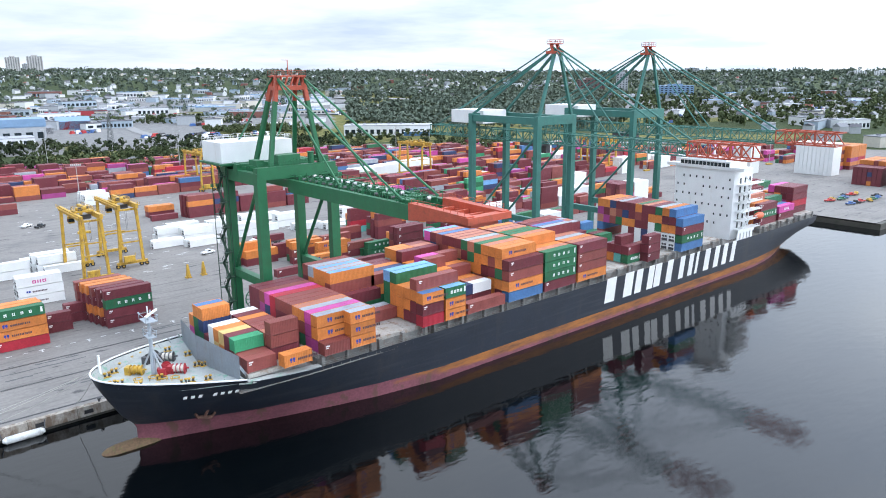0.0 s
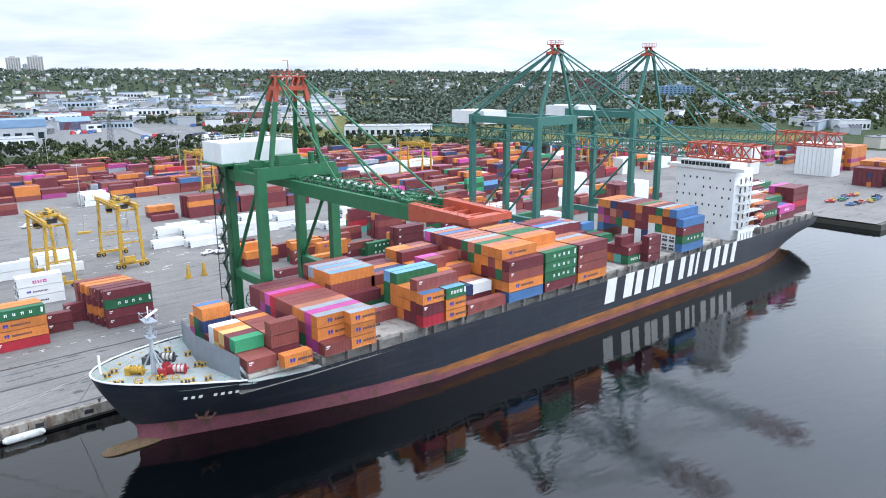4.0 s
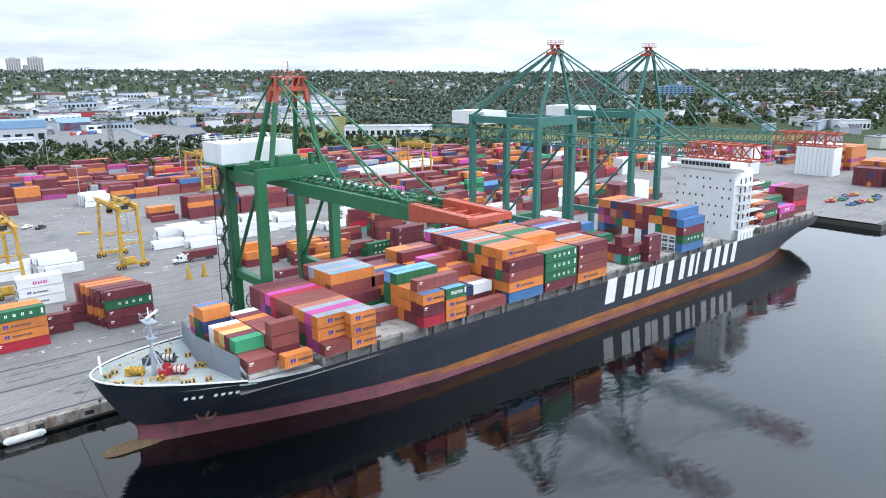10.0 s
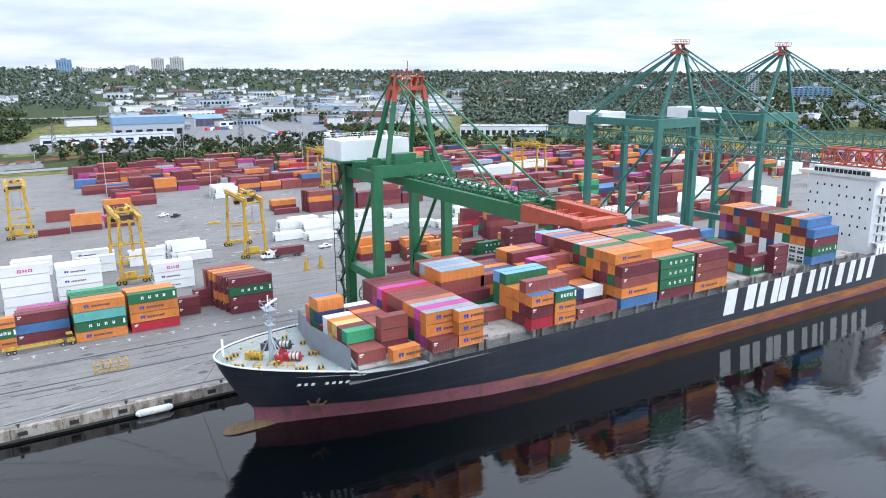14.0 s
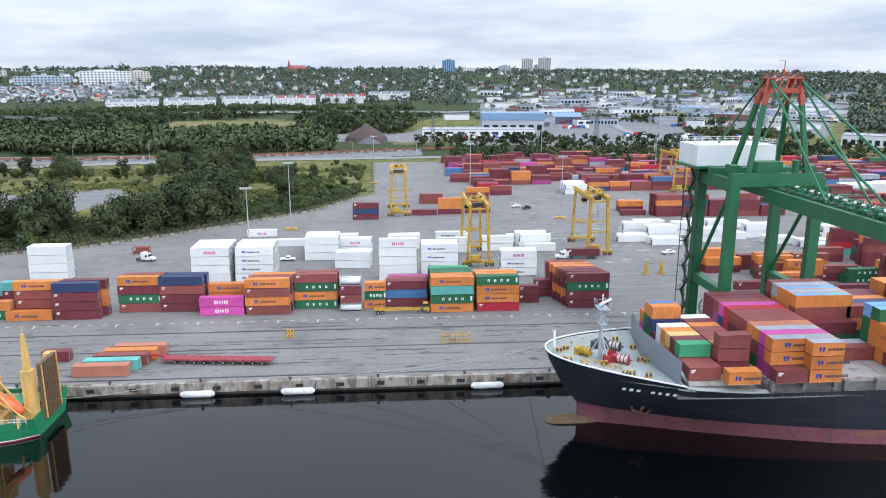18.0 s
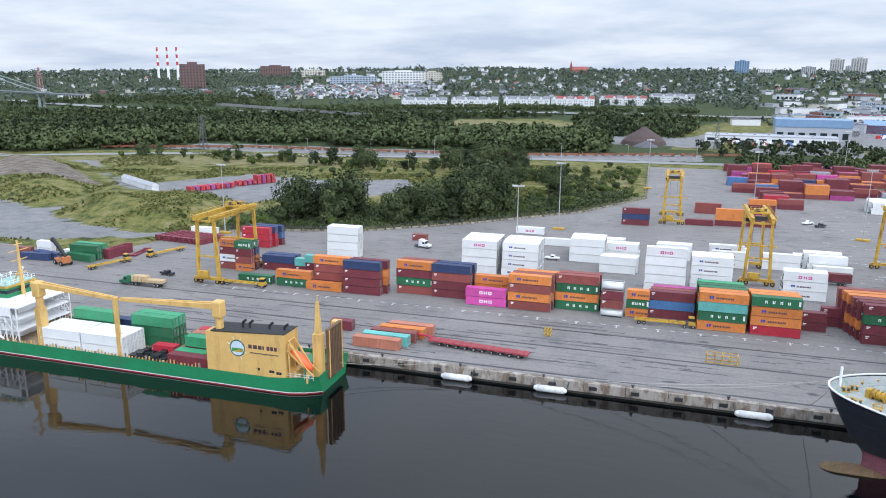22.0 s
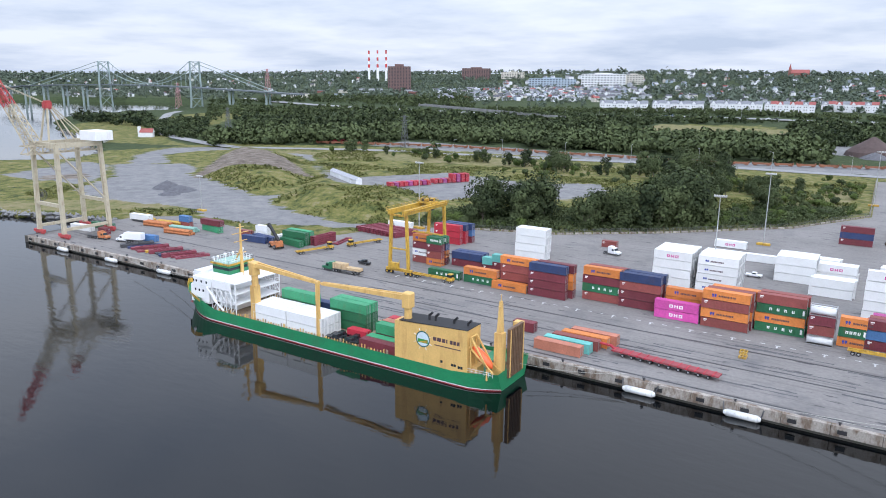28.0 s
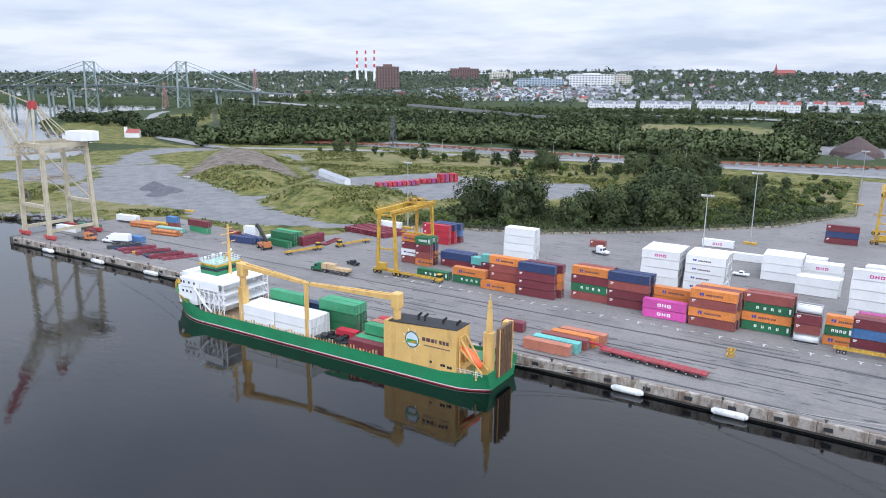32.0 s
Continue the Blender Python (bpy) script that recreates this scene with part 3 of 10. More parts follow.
def logo_mesh(kind, L):
    """Plain painted marks on a container's long sides."""
    key = (kind, L)
    if key not in LOGO_MESH:
        bm = bmesh.new()
        for s in (-1, 1):
            def bar(x0, x1, z0, z1, mi=0):
                ya, yb = sorted((s * 1.16, s * 1.20))
                box(bm, min(x0, x1), max(x0, x1), ya, yb, z0, z1, mi)
            k = -s
            if kind == "orange":
                c = -0.30 * L * 1
                for i in (0, 1):
                    bar(c + i * 0.62, c + 0.5 + i * 0.62, 1.15, 1.75, 0)
                    bar(c + 0.1 + i * 0.62, c + 0.42 + i * 0.62, 0.85, 1.1, 0)
                x = c + 1.7
                for wd in (0.34, 0.3, 0.34, 0.3, 0.34, 0.2, 0.3, 0.2, 0.34, 0.34, 0.34):
                    bar(x, x + wd, 1.0, 1.5, 1)
                    x += wd + 0.1
            elif kind == "green":
                for i in range(4):
                    c = -0.24 * L + i * 0.15 * L
                    bar(c, c + 0.22, 1.0, 1.75, 0)
                    bar(c + 0.4, c + 0.62, 1.0, 1.75, 0)
                    bar(c + 0.2, c + 0.42, 1.0 if i % 2 else 1.5, 1.22 if i % 2 else 1.72, 0)
                bar(0.42 * L, 0.42 * L + 0.5, 0.8, 2.1, 0)
            elif kind in ("magenta", "one"):
                for i in range(3):
                    c = -1.9 + i * 1.35
                    bar(c, c + 0.28, 0.85, 1.75, 0)
                    bar(c + 0.72, c + 1.0, 0.85, 1.75, 0)
                    if i != 1:
                        bar(c + 0.26, c + 0.74, 1.5, 1.75, 0)
                    bar(c + 0.26, c + 0.74, 0.85 if i != 1 else 1.2, 1.08 if i != 1 else 1.4, 0)
            elif kind == "white":
                c = -0.32 * L
                for i in (0, 1):
                    bar(c + i * 0.6, c + 0.48 + i * 0.6, 1.1, 1.7, 0)
                x = c + 1.6
                for wd in (0.34, 0.3, 0.34, 0.3, 0.34, 0.2, 0.3, 0.2, 0.34, 0.34):
                    bar(x, x + wd, 1.05, 1.5, 1)
                    x += wd + 0.1
            else:
                bar(-0.44 * L, -0.44 * L + 0.9, 1.9, 2.2, 0)
                bar(-0.44 * L, -0.44 * L + 0.6, 1.55, 1.75, 0)
        me = bpy.data.meshes.new("logo")
        bm.to_mesh(me)
        bm.free()
        mats = {"orange": (M_LOGO_B, M_LOGO_D), "white": (M_LOGO_B, M_LOGO_D), "one": (M_LOGO_M,)}.get(kind, (M_LOGO_W,))
        for m_ in mats:
            me.materials.append(m_)
        LOGO_MESH[key] = me
    return LOGO_MESH[key]


def container(x, y, z, colour, L=12.19, H=2.59, rz=0, roof=None, logo=None, group="", where="stacked"):
    """One container with its base centre at x, y, z."""
    ob = new("refrigerated_container" if colour == "white" else "shipping_container", container_mesh(L, H, colour, roof))
    ob.matrix_basis = pose(x, y, z, 0, 0, rz)
    size = "forty-foot" if L > 8 else "twenty-foot"
    tagged(ob, "%s steel %s shipping container %s" % (LABELS[colour], size, where), "container", group)
    if logo:
        lg = new("logo", logo_mesh(logo, L))
        lg.parent = ob
    return ob


JOINED = {}


def joined_box(zone, x, y, z, colour, L=12.19, H=2.59, along_y=False, roof=None):
    """Adds one box to a zone's merged stacks."""
    JOINED.setdefault(zone, []).append((x, y, z, colour, L, H, along_y, roof))


def finish_joined(zone, name, label):
    items = JOINED.get(zone, [])
    names = sorted({i[3] for i in items} | {i[7] for i in items if i[7]})
    vs, fs, mi = [], [], []
    for x, y, z, c, L, H, ay, roof in items:
        hx, hy = (1.22, L / 2) if ay else (L / 2, 1.22)
        o = len(vs)
        r = 0.12
        for k, d in ((0, 0), (H, 0), (H, r)):
            zz = z + k - (0.05 if d else 0)
            vs += [(x - hx + d, y - hy + d, zz), (x + hx - d, y - hy + d, zz), (x + hx - d, y + hy - d, zz), (x - hx + d, y + hy - d, zz)]
        for a in range(4):
            b = (a + 1) % 4
            fs.append((o + a, o + b, o + 4 + b, o + 4 + a))
            fs.append((o + 4 + a, o + 4 + b, o + 8 + b, o + 8 + a))
        fs.append((o + 8, o + 9, o + 10, o + 11))
        mi += [names.index(c)] * 8 + [names.index(roof or c)]
    me = bpy.data.meshes.new(name)
    me.from_pydata(vs, [], fs)
    for c in names:
        me.materials.append(BOX[c])
    me.polygons.foreach_set("material_index", mi)
    return tagged(new(name, me), label, "container", kind="stuff")



# ---- the container ship ----
SY = -17.3           # centre line
HALF = 16.2
DECK, HATCH = 13.0, 15.0
BOW_X, STERN_X = 30.5, 297.0
M_HULL = mat("dark_navy_hull_paint", (0.018, 0.024, 0.036), 0.45, 0, 0.2, 0.12, 2.0, stain=(0.06, 0.055, 0.05), stain_amt=0.35, streak=5)
M_BOOT = mat("faded_red_boot_paint", (0.22, 0.075, 0.095), 0.65, 0, 0.25, 0.2, 2.0, stain=(0.13, 0.075, 0.05), stain_amt=0.8, spread=(0.55, 0.62), streak=2.5)


def rust_band(m, x0, x1):
    """Rust spreading over the upper boot paint between two stations, with torn edges."""
    n, l = m.node_tree.nodes, m.node_tree.links
    b = n["Principled BSDF"]
    old = b.inputs["Base Color"].links[0].from_socket
    g = n.new("ShaderNodeNewGeometry")
    sp = n.new("ShaderNodeSeparateXYZ")
    l.new(g.outputs["Position"], sp.inputs[0])
    terms = []
    for sock, a, c in ((sp.outputs[0], x0, x0 + 45), (sp.outputs[0], x1 + 25, x1 - 15), (sp.outputs[2], 1.5, 3.4)):
        r = n.new("ShaderNodeMapRange")
        r.inputs[1].default_value, r.inputs[2].default_value = a, c
        l.new(sock, r.inputs[0])
        terms.append(r.outputs[0])
    acc = terms[0]
    for t_ in terms[1:]:
        q = n.new("ShaderNodeMath")
        q.operation = "MULTIPLY"
        l.new(acc, q.inputs[0])
        l.new(t_, q.inputs[1])
        acc = q.outputs[0]
    mp = n.new("ShaderNodeMapping")
    mp.inputs["Scale"].default_value = (0.12, 0.5, 0.7)
    l.new(g.outputs["Position"], mp.inputs["Vector"])
    t = n.new("ShaderNodeTexNoise")
    t.inputs["Scale"].default_value, t.inputs["Detail"].default_value, t.inputs["Roughness"].default_value = 1.0, 7, 0.7
    l.new(mp.outputs[0], t.inputs["Vector"])
    q = n.new("ShaderNodeMath")
    q.operation = "ADD"
    l.new(acc, q.inputs[0])
    l.new(t.outputs[0], q.inputs[1])
    r = n.new("ShaderNodeMapRange")
    r.inputs[1].default_value, r.inputs[2].default_value = 0.72, 0.98
    l.new(q.outputs[0], r.inputs[0])
    rc = n.new("ShaderNodeValToRGB")
    rc.color_ramp.elements[0].position, rc.color_ramp.elements[0].color = 0.35, (0.13, 0.055, 0.03, 1)
    rc.color_ramp.elements[1].position, rc.color_ramp.elements[1].color = 0.65, (0.40, 0.15, 0.035, 1)
    l.new(t.outputs[0], rc.inputs[0])
    x = n.new("ShaderNodeMix")
    x.data_type = "RGBA"
    l.new(r.outputs[0], x.inputs[0])
    l.new(old, x.inputs[6])
    l.new(rc.outputs[0], x.inputs[7])
    l.new(x.outputs[2], b.inputs["Base Color"])


rust_band(M_BOOT, 78, 300)
streaks(M_HULL, 1.2, 6.0, (0.055, 0.048, 0.042), 0.60, 0.80)
streaks(M_HULL, 18.0, 6.0, (0.036, 0.042, 0.052), 0.52, 0.66)
M_RUSTB = mat("weedy_rusty_bulb", (0.14, 0.085, 0.045), 0.8, 0, 0.3, 0.5, 3, stain=(0.10, 0.11, 0.03), stain_amt=0.7)
M_DECKG = mat("grey_green_deck_paint", (0.34, 0.36, 0.35), 0.7, 0, 0.15, 0.3, 3, stain=(0.14, 0.34, 0.24), stain_amt=0.75, spread=(0.56, 0.62))
M_HATCH = mat("weathered_hatch_cover", (0.38, 0.36, 0.33), 0.75, 0, 0.2, 0.3, 3, stain=(0.22, 0.13, 0.08), stain_amt=0.7, spread=(0.5, 0.64))
M_PED = mat("grey_deck_steel", (0.20, 0.20, 0.19), 0.65, 0, 0.2, 0.5, 3, stain=RUST, stain_amt=0.6)
M_BREAK = mat("breakwater_grey", (0.34, 0.38, 0.42), 0.6, 0, 0.1, 0.3, 3, stain=(0.3, 0.25, 0.2), stain_amt=0.4, streak=4)

ship = tagged(empty("container_ship", BOW_X, SY, 0), "dark blue container ship moored along the quay, half loaded", "ship")
SHX = BOW_X


def hull_half(u, z):
    """Half breadth at a share u of the length from the bow, at height z."""
    f_ = max(0.0, min(1.0, (z - 1.0) / 12.0))
    k = min(1.0, u / 0.26)
    low = (1 - (1 - k) ** 1.3) * 0.96
    hb = low * (1 - f_) + min(1.0, math.sqrt(u / 0.0895)) * f_
    if u > 0.78:
        aft = (u - 0.78) / 0.22
        hb *= 1 - (0.9 - 0.82 * min(1, f_ * 1.25)) * aft ** 2
    return HALF * hb


LV = [-5.0, 0.6, 1.6, 3.4, 4.3, 7.0, 10.0, 12.0, DECK + 0.3]
US = [0, 0.001, 0.003, 0.007, 0.012, 0.02, 0.035, 0.05, 0.07, 0.09, 0.11, 0.13, 0.16, 0.2, 0.26, 0.34, 0.42, 0.5, 0.58, 0.66, 0.72, 0.78, 0.82, 0.86, 0.9, 0.94, 0.97, 1.0]
bm = bmesh.new()
rows_ = []
for u in US:
    ring = []
    for i, z in enumerate(LV):
        rise = 0.0
        if z > 4:
            rise = 3.0 * max(0, 1 - u / 0.12) ** 0.8 * (z - 4) / 9.3 if u < 0.12 else 0
        stem = 9.5 * (1 - max(0, min(1, (z + rise + 1) / 17.0))) ** 1.1 * max(0, 1 - u / 0.2)
        L_ = STERN_X - BOW_X
        zz = z + rise
        if u > 0.9 and z < 5:        # the counter rises clear of the water
            zz = z + (5.2 - z) * ((u - 0.9) / 0.1) ** 1.5 * 0.9
        if 3 < z < 5 and u < 0.25:       # the boot paint rises towards the bow
            zz += 1.2 * (1 - u / 0.25)
        x = u * L_ + min(stem, 6.7)
        ring.append((x, hull_half(u, z), zz))
    rows_.append(ring)
for s in (-1, 1):
    vs = [[bm.verts.new((x, s * y, z)) for x, y, z in ring] for ring in rows_]
    for a in range(len(US) - 1):
        for b in range(len(LV) - 1):
            q = [vs[a][b], vs[a + 1][b], vs[a + 1][b + 1], vs[a][b + 1]]
            f_ = bm.faces.new(q if s < 0 else q[::-1])
            zc = (LV[b] + LV[b + 1]) / 2
            f_.material_index = 0
            if zc < 4.2:
                f_.material_index = 1
            f_.smooth = True
    if s < 0:
        port = vs
    else:
        star = vs
for b in range(len(LV) - 1):
    bm.faces.new((port[-1][b], star[-1][b], star[-1][b + 1], port[-1][b + 1]))
bmesh.ops.remove_doubles(bm, verts=bm.verts[:], dist=0.01)
part("hull", bm, [M_HULL, M_BOOT], ship, "dark navy hull with faded red and rusty waterline")
# bulb
bm = bmesh.new()
bmesh.ops.create_uvsphere(bm, u_segments=20, v_segments=12, radius=1)
for v in bm.verts:
    v.co = Vector((math.copysign(abs(v.co.x) ** 0.5, v.co.x) * 6.2 + 5.9, v.co.y * 1.95, v.co.z * 1.95 + 0.45))
part("bulbous_bow", bm, M_RUSTB, ship, "rusty red bulb just above the water", True)
# decks
def deck_poly(u0, u1, z, inset, n=16):
    pts = [u0 + (u1 - u0) * i / n for i in range(n + 1)]
    L_ = STERN_X - BOW_X
    a = []
    for u in pts:
        level = min(DECK, 11.86 + 16.7 * u)        # the bow flares above the deck line
        a.append((u * L_ + 0.7 * max(0.0, 1 - u / 0.08), -max(0.05, hull_half(u, level) - inset), z))
    return a + [(x, -y, z) for x, y, z in a[::-1]]


def deck(name, u0, u1, z, inset, material, label, th=0.2):
    bm = bmesh.new()
    p_ = deck_poly(u0, u1, z, inset)
    f_ = bm.faces.new([bm.verts.new(p) for p in p_])
    bm.normal_update()
    if f_.normal.z < 0:
        f_.normal_flip()
    r = bmesh.ops.extrude_face_region(bm, geom=[f_])
    for v in r["geom"]:
        if isinstance(v, bmesh.types.BMVert):
            v.co.z -= th
    bmesh.ops.recalc_face_normals(bm, faces=bm.faces[:])
    return part(name, bm, material, ship, label)


FORE_Z = 14.4
deck("forecastle_deck", 0.003, 0.086, FORE_Z, 0.4, M_DECKG, "pale green forecastle deck")
deck("main_deck", 0.08, 0.995, DECK - 0.6, 0.2, M_PED, "dirty grey main deck")
# breakwater
bm = bmesh.new()
bx = 52.5 - SHX
for s in (-1, 1):
    a0, a1 = bm.verts.new((bx - 2.5, 0, FORE_Z - 2)), bm.verts.new((bx - 2.5, 0, FORE_Z + 5.8))
    b0, b1 = bm.verts.new((bx, s * 14.2, FORE_Z - 2)), bm.verts.new((bx, s * 14.2, FORE_Z + 4.8))
    bm.faces.new((a0, b0, b1, a1))
bmesh.ops.solidify(bm, geom=bm.faces[:], thickness=0.35)
part("breakwater", bm, M_BREAK, ship, "tall grey steel breakwater plate")
for i in range(9):
    bm = bmesh.new()
    y = -12.8 + i * 3.2
    x0 = bx - 2.5 * (1 - abs(y) / 14.2)
    beam(bm, (x0 + 0.2, y, FORE_Z + 3.2), (x0 + 3.0, y, FORE_Z - 1.5), 0.25, 0.5)
    part("stay", bm, M_BREAK, ship)
# bulwark round the bow with stays
bm = bmesh.new()
L_ = STERN_X - BOW_X
us = [0.0, 0.001, 0.003, 0.006, 0.010, 0.016, 0.023, 0.033, 0.046, 0.06, 0.075, 0.085]
for s in (-1, 1):
    prev = None
    for u in us:
        y = s * hull_half(u, DECK)
        rz = 3.0 * max(0, 1 - u / 0.12) ** 0.8
        x = u * L_
        p0, p1 = bm.verts.new((x, y, 13.25 + rz)), bm.verts.new((x - 0.1, y * 1.005, 13.8 + rz))
        if prev:
            bm.faces.new((prev[0], p0, p1, prev[1]))
        prev = (p0, p1)
bmesh.ops.solidify(bm, geom=bm.faces[:], thickness=0.18)
part("bulwark", bm, [M_HULL], ship, "navy bulwark with a pale inner face")
for s in (-1, 1):
    bm = bmesh.new()
    for ua, ub in zip(us[:-1], us[1:]):
        pa_, pb_ = [(u * L_ - 0.1, s * hull_half(u, DECK) * 1.005, 13.85 + 3.0 * max(0, 1 - u / 0.12) ** 0.8) for u in (ua, ub)]
        beam(bm, pa_, pb_, 0.3, 0.22)
    part("bulwark_cap", bm, M_WHITE, ship, "white capping rail")
    bm = bmesh.new()
    for ua, ub in zip(us[1:-1], us[2:]):
        pa_, pb_ = [(u * L_ + 0.1, s * (hull_half(u, DECK) * 0.97), 12.45 + 3.0 * max(0, 1 - u / 0.12) ** 0.8) for u in (ua, ub)]
        ya_, yb_ = [s * max(0.05, hull_half(u, DECK) - 1.5) for u in (ua, ub)]
        q = [bm.verts.new(p) for p in ((pa_[0] + 0.3, ya_, FORE_Z + 0.02), (pb_[0] + 0.3, yb_, FORE_Z + 0.02), (pb_[0], pb_[1], max(FORE_Z + 0.04, pb_[2] + 1.2)), (pa_[0], pa_[1], max(FORE_Z + 0.04, pa_[2] + 1.2)))]
        bm.faces.new(q)
    part("bulwark_lining", bm, M_DECKG, ship, "pale inner face of the bulwark")
for s in (-1, 1):
    for u in (0.01, 0.016, 0.023, 0.031, 0.04, 0.05, 0.06, 0.07, 0.08):
        bm = bmesh.new()
        y = hull_half(u, DECK)
        beam(bm, (u * L_ + 0.3, s * (y - 0.2), FORE_Z + 1.2), (u * L_ + 0.6, s * (y - 1.3), FORE_Z), 0.12, 0.3)
        part("bulwark_stay", bm, M_DECKG, ship)
# foremast with radar platform
fm = part("foremast", (lambda b: (beam(b, (10.9, -0.3, FORE_Z), (10.9, -0.3, FORE_Z + 11.6), 1.0, 1.0, 10, 0, 0.5), b)[-1])(bmesh.new()), M_BREAK, ship, "grey foremast with lamp platforms")
for dx, dy in ((3.0, 1.2), (1.2, -2.4), (-1.8, 2.0)):
    bm = bmesh.new()
    beam(bm, (10.9, -0.3, FORE_Z + 5.2), (10.9 + dx, -0.3 + dy, FORE_Z), 0.28)
    part("mast_stay", bm, M_BREAK, fm)
for z, w in ((7.6, 1.3), (10.8, 1.8)):
    bm = bmesh.new()
    box(bm, 10.9 - w * 0.6, 10.9 + w * 0.6, -0.3 - w, -0.3 + w, FORE_Z + z, FORE_Z + z + 0.12)
    rail_pts = [(10.9 - w * 0.6, -0.3 - w), (10.9 + w * 0.6, -0.3 - w), (10.9 + w * 0.6, -0.3 + w), (10.9 - w * 0.6, -0.3 + w)]
    for (xa, ya), (xb, yb) in zip(rail_pts, rail_pts[1:] + rail_pts[:1]):
        beam(bm, (xa, ya, FORE_Z + z), (xa, ya, FORE_Z + z + 1.1), 0.08)
        beam(bm, (xa, ya, FORE_Z + z + 1.1), (xb, yb, FORE_Z + z + 1.1), 0.08)
        bmesh.ops.create_icosphere(bm, subdivisions=1, radius=0.2, matrix=Matrix.Translation((xa, ya, FORE_Z + z + 1.3)))
    part("lamp_platform", bm, M_BREAK, fm, "white lamp platform")
bm = bmesh.new()
beam(bm, (9.4, -3.6, FORE_Z + 12.6), (12.6, -0.2, FORE_Z + 12.6), 0.35)
beam(bm, (10.9, -0.3, FORE_Z + 11.6), (10.9, -0.3, FORE_Z + 13.6), 0.2)
part("radar_bar", bm, M_WHITE, fm, "white radar bar")
M_WINCH = mat("winch_red", (0.36, 0.03, 0.04), 0.55)
M_ROPE = mat("coiled_rope", (0.62, 0.58, 0.52), 0.9, 0, 0.2, 1, 8)


def winch(nm, x, y, rz, m_, drum, label):
    w = part(nm, (lambda b: (beam(b, (-0.3, 0, 0.95), (1.9, 0, 0.95), 0.35, 0.35, 10), box(b, -1.2, -0.9, -0.7, 0.7, 0, 1.1), box(b, 1.0, 1.3, -0.7, 0.7, 0, 1.1), box(b, -2.1, -1.3, -0.6, 0.8, 0, 1.5), box(b, 0.2, 0.9, 0.8, 1.6, 0, 0.8), b)[-1])(bmesh.new()), m_, ship, label)
    w.matrix_basis = pose(x, y, FORE_Z, 0, 0, rz)
    for k in (-0.75, 0.0, 0.75):
        b = bmesh.new()
        beam(b, (k - 0.3, 0, 0.95), (k + 0.3, 0, 0.95), 1.35, 1.35, 14)
        part("rope_drum", b, drum, w, "wound rope drum")
    for k in (-1.1, -0.38, 0.38, 1.1):
        b = bmesh.new()
        beam(b, (k - 0.05, 0, 0.95), (k + 0.05, 0, 0.95), 1.9, 1.9, 14)
        part("drum_flange", b, m_, w)
    return w


winch("windlass", 8.4, 1.9, -40, M_YEL, M_YEL, "yellow anchor windlass")
winch("windlass", 13.0, 6.6, 30, M_STEEL, M_BLACK, "dark greasy anchor windlass")
winch("mooring_winch", 14.8, -2.8, -35, M_WINCH, M_ROPE, "red mooring winch with pale rope")
winch("mooring_winch", 15.4, 4.6, -35, M_STEEL, M_ROPE, "grey mooring winch with pale rope")
winch("mooring_winch", 12.8, -1.0, 55, M_WINCH, M_WINCH, "small red mooring winch")
for i, (x, y) in enumerate((q[0] + 0.4, q[1] + 1.2) for q in ((2.9, -1.6), (4.1, -2.2), (3.3, 3.0), (4.9, 4.1), (6.2, 6.4), (8.2, -8.3), (13.1, -9.6), (14.4, -9.9), (18.3, -3.1), (19.3, -4.0), (19.0, 3.5), (13.6, 12.2), (14.6, 11.4), (10.5, -4.6), (9.2, 8.4), (16.8, 8.6), (17.2, -11.0), (6.4, -5.4), (11.2, 9.6))):
    bm = bmesh.new()
    box(bm, x - 0.7, x + 0.7, y - 0.4, y + 0.4, FORE_Z, FORE_Z + 0.15, 1)
    for k in (-0.4, 0.4):
        beam(bm, (x + k, y, FORE_Z), (x + k, y, FORE_Z + 0.8), 0.42, 0.42, 8)
        beam(bm, (x + k, y, FORE_Z + 0.75), (x + k, y, FORE_Z + 0.95), 0.62, 0.62, 8, 1)
    part("bollard", bm, [M_STEEL, M_YEL], ship, "steel bollard with yellow top and base")
for x, y in ((9.9, -2.6), (11.2, -4.2), (7.4, -1.8), (13.0, -5.4)):
    bm = bmesh.new()
    for k in range(14):
        a0, a1 = 2 * math.pi * k / 14, 2 * math.pi * (k + 1) / 14
        beam(bm, (x + 0.8 * math.cos(a0), y + 0.8 * math.sin(a0), FORE_Z + 0.5), (x + 0.8 * math.cos(a1), y + 0.8 * math.sin(a1), FORE_Z + 0.5), 0.14)
        if k % 4 == 0:
            beam(bm, (x + 0.8 * math.cos(a0), y + 0.8 * math.sin(a0), FORE_Z), (x + 0.8 * math.cos(a0), y + 0.8 * math.sin(a0), FORE_Z + 0.5), 0.12)
    part("guard_rail", bm, M_YEL, ship, "round yellow guard rail")
bm = bmesh.new()
beam(bm, (2.6, 4.4, FORE_Z), (2.6, 4.4, FORE_Z + 4.6), 0.5, 0.5, 8)
part("bow_post", bm, M_WHITE, ship, "white post at the bow")
# anchor
bm = bmesh.new()
ay = -hull_half(0.045, 8) - 0.25
beam(bm, (18.0, ay, 8.6), (17.0, ay + 0.6, 6.2), 0.5)
beam(bm, (15.6, ay + 0.5, 6.7), (18.2, ay + 0.3, 6.0), 0.5)
beam(bm, (15.6, ay + 0.5, 6.7), (15.2, ay + 0.3, 7.6), 0.4)
beam(bm, (18.2, ay + 0.3, 6.0), (18.9, ay, 6.9), 0.4)
part("anchor", bm, mat("rusty_anchor", (0.11, 0.05, 0.035), 0.85, 0, 0.4, 1, 4), ship, "rusty bow anchor in its recess")
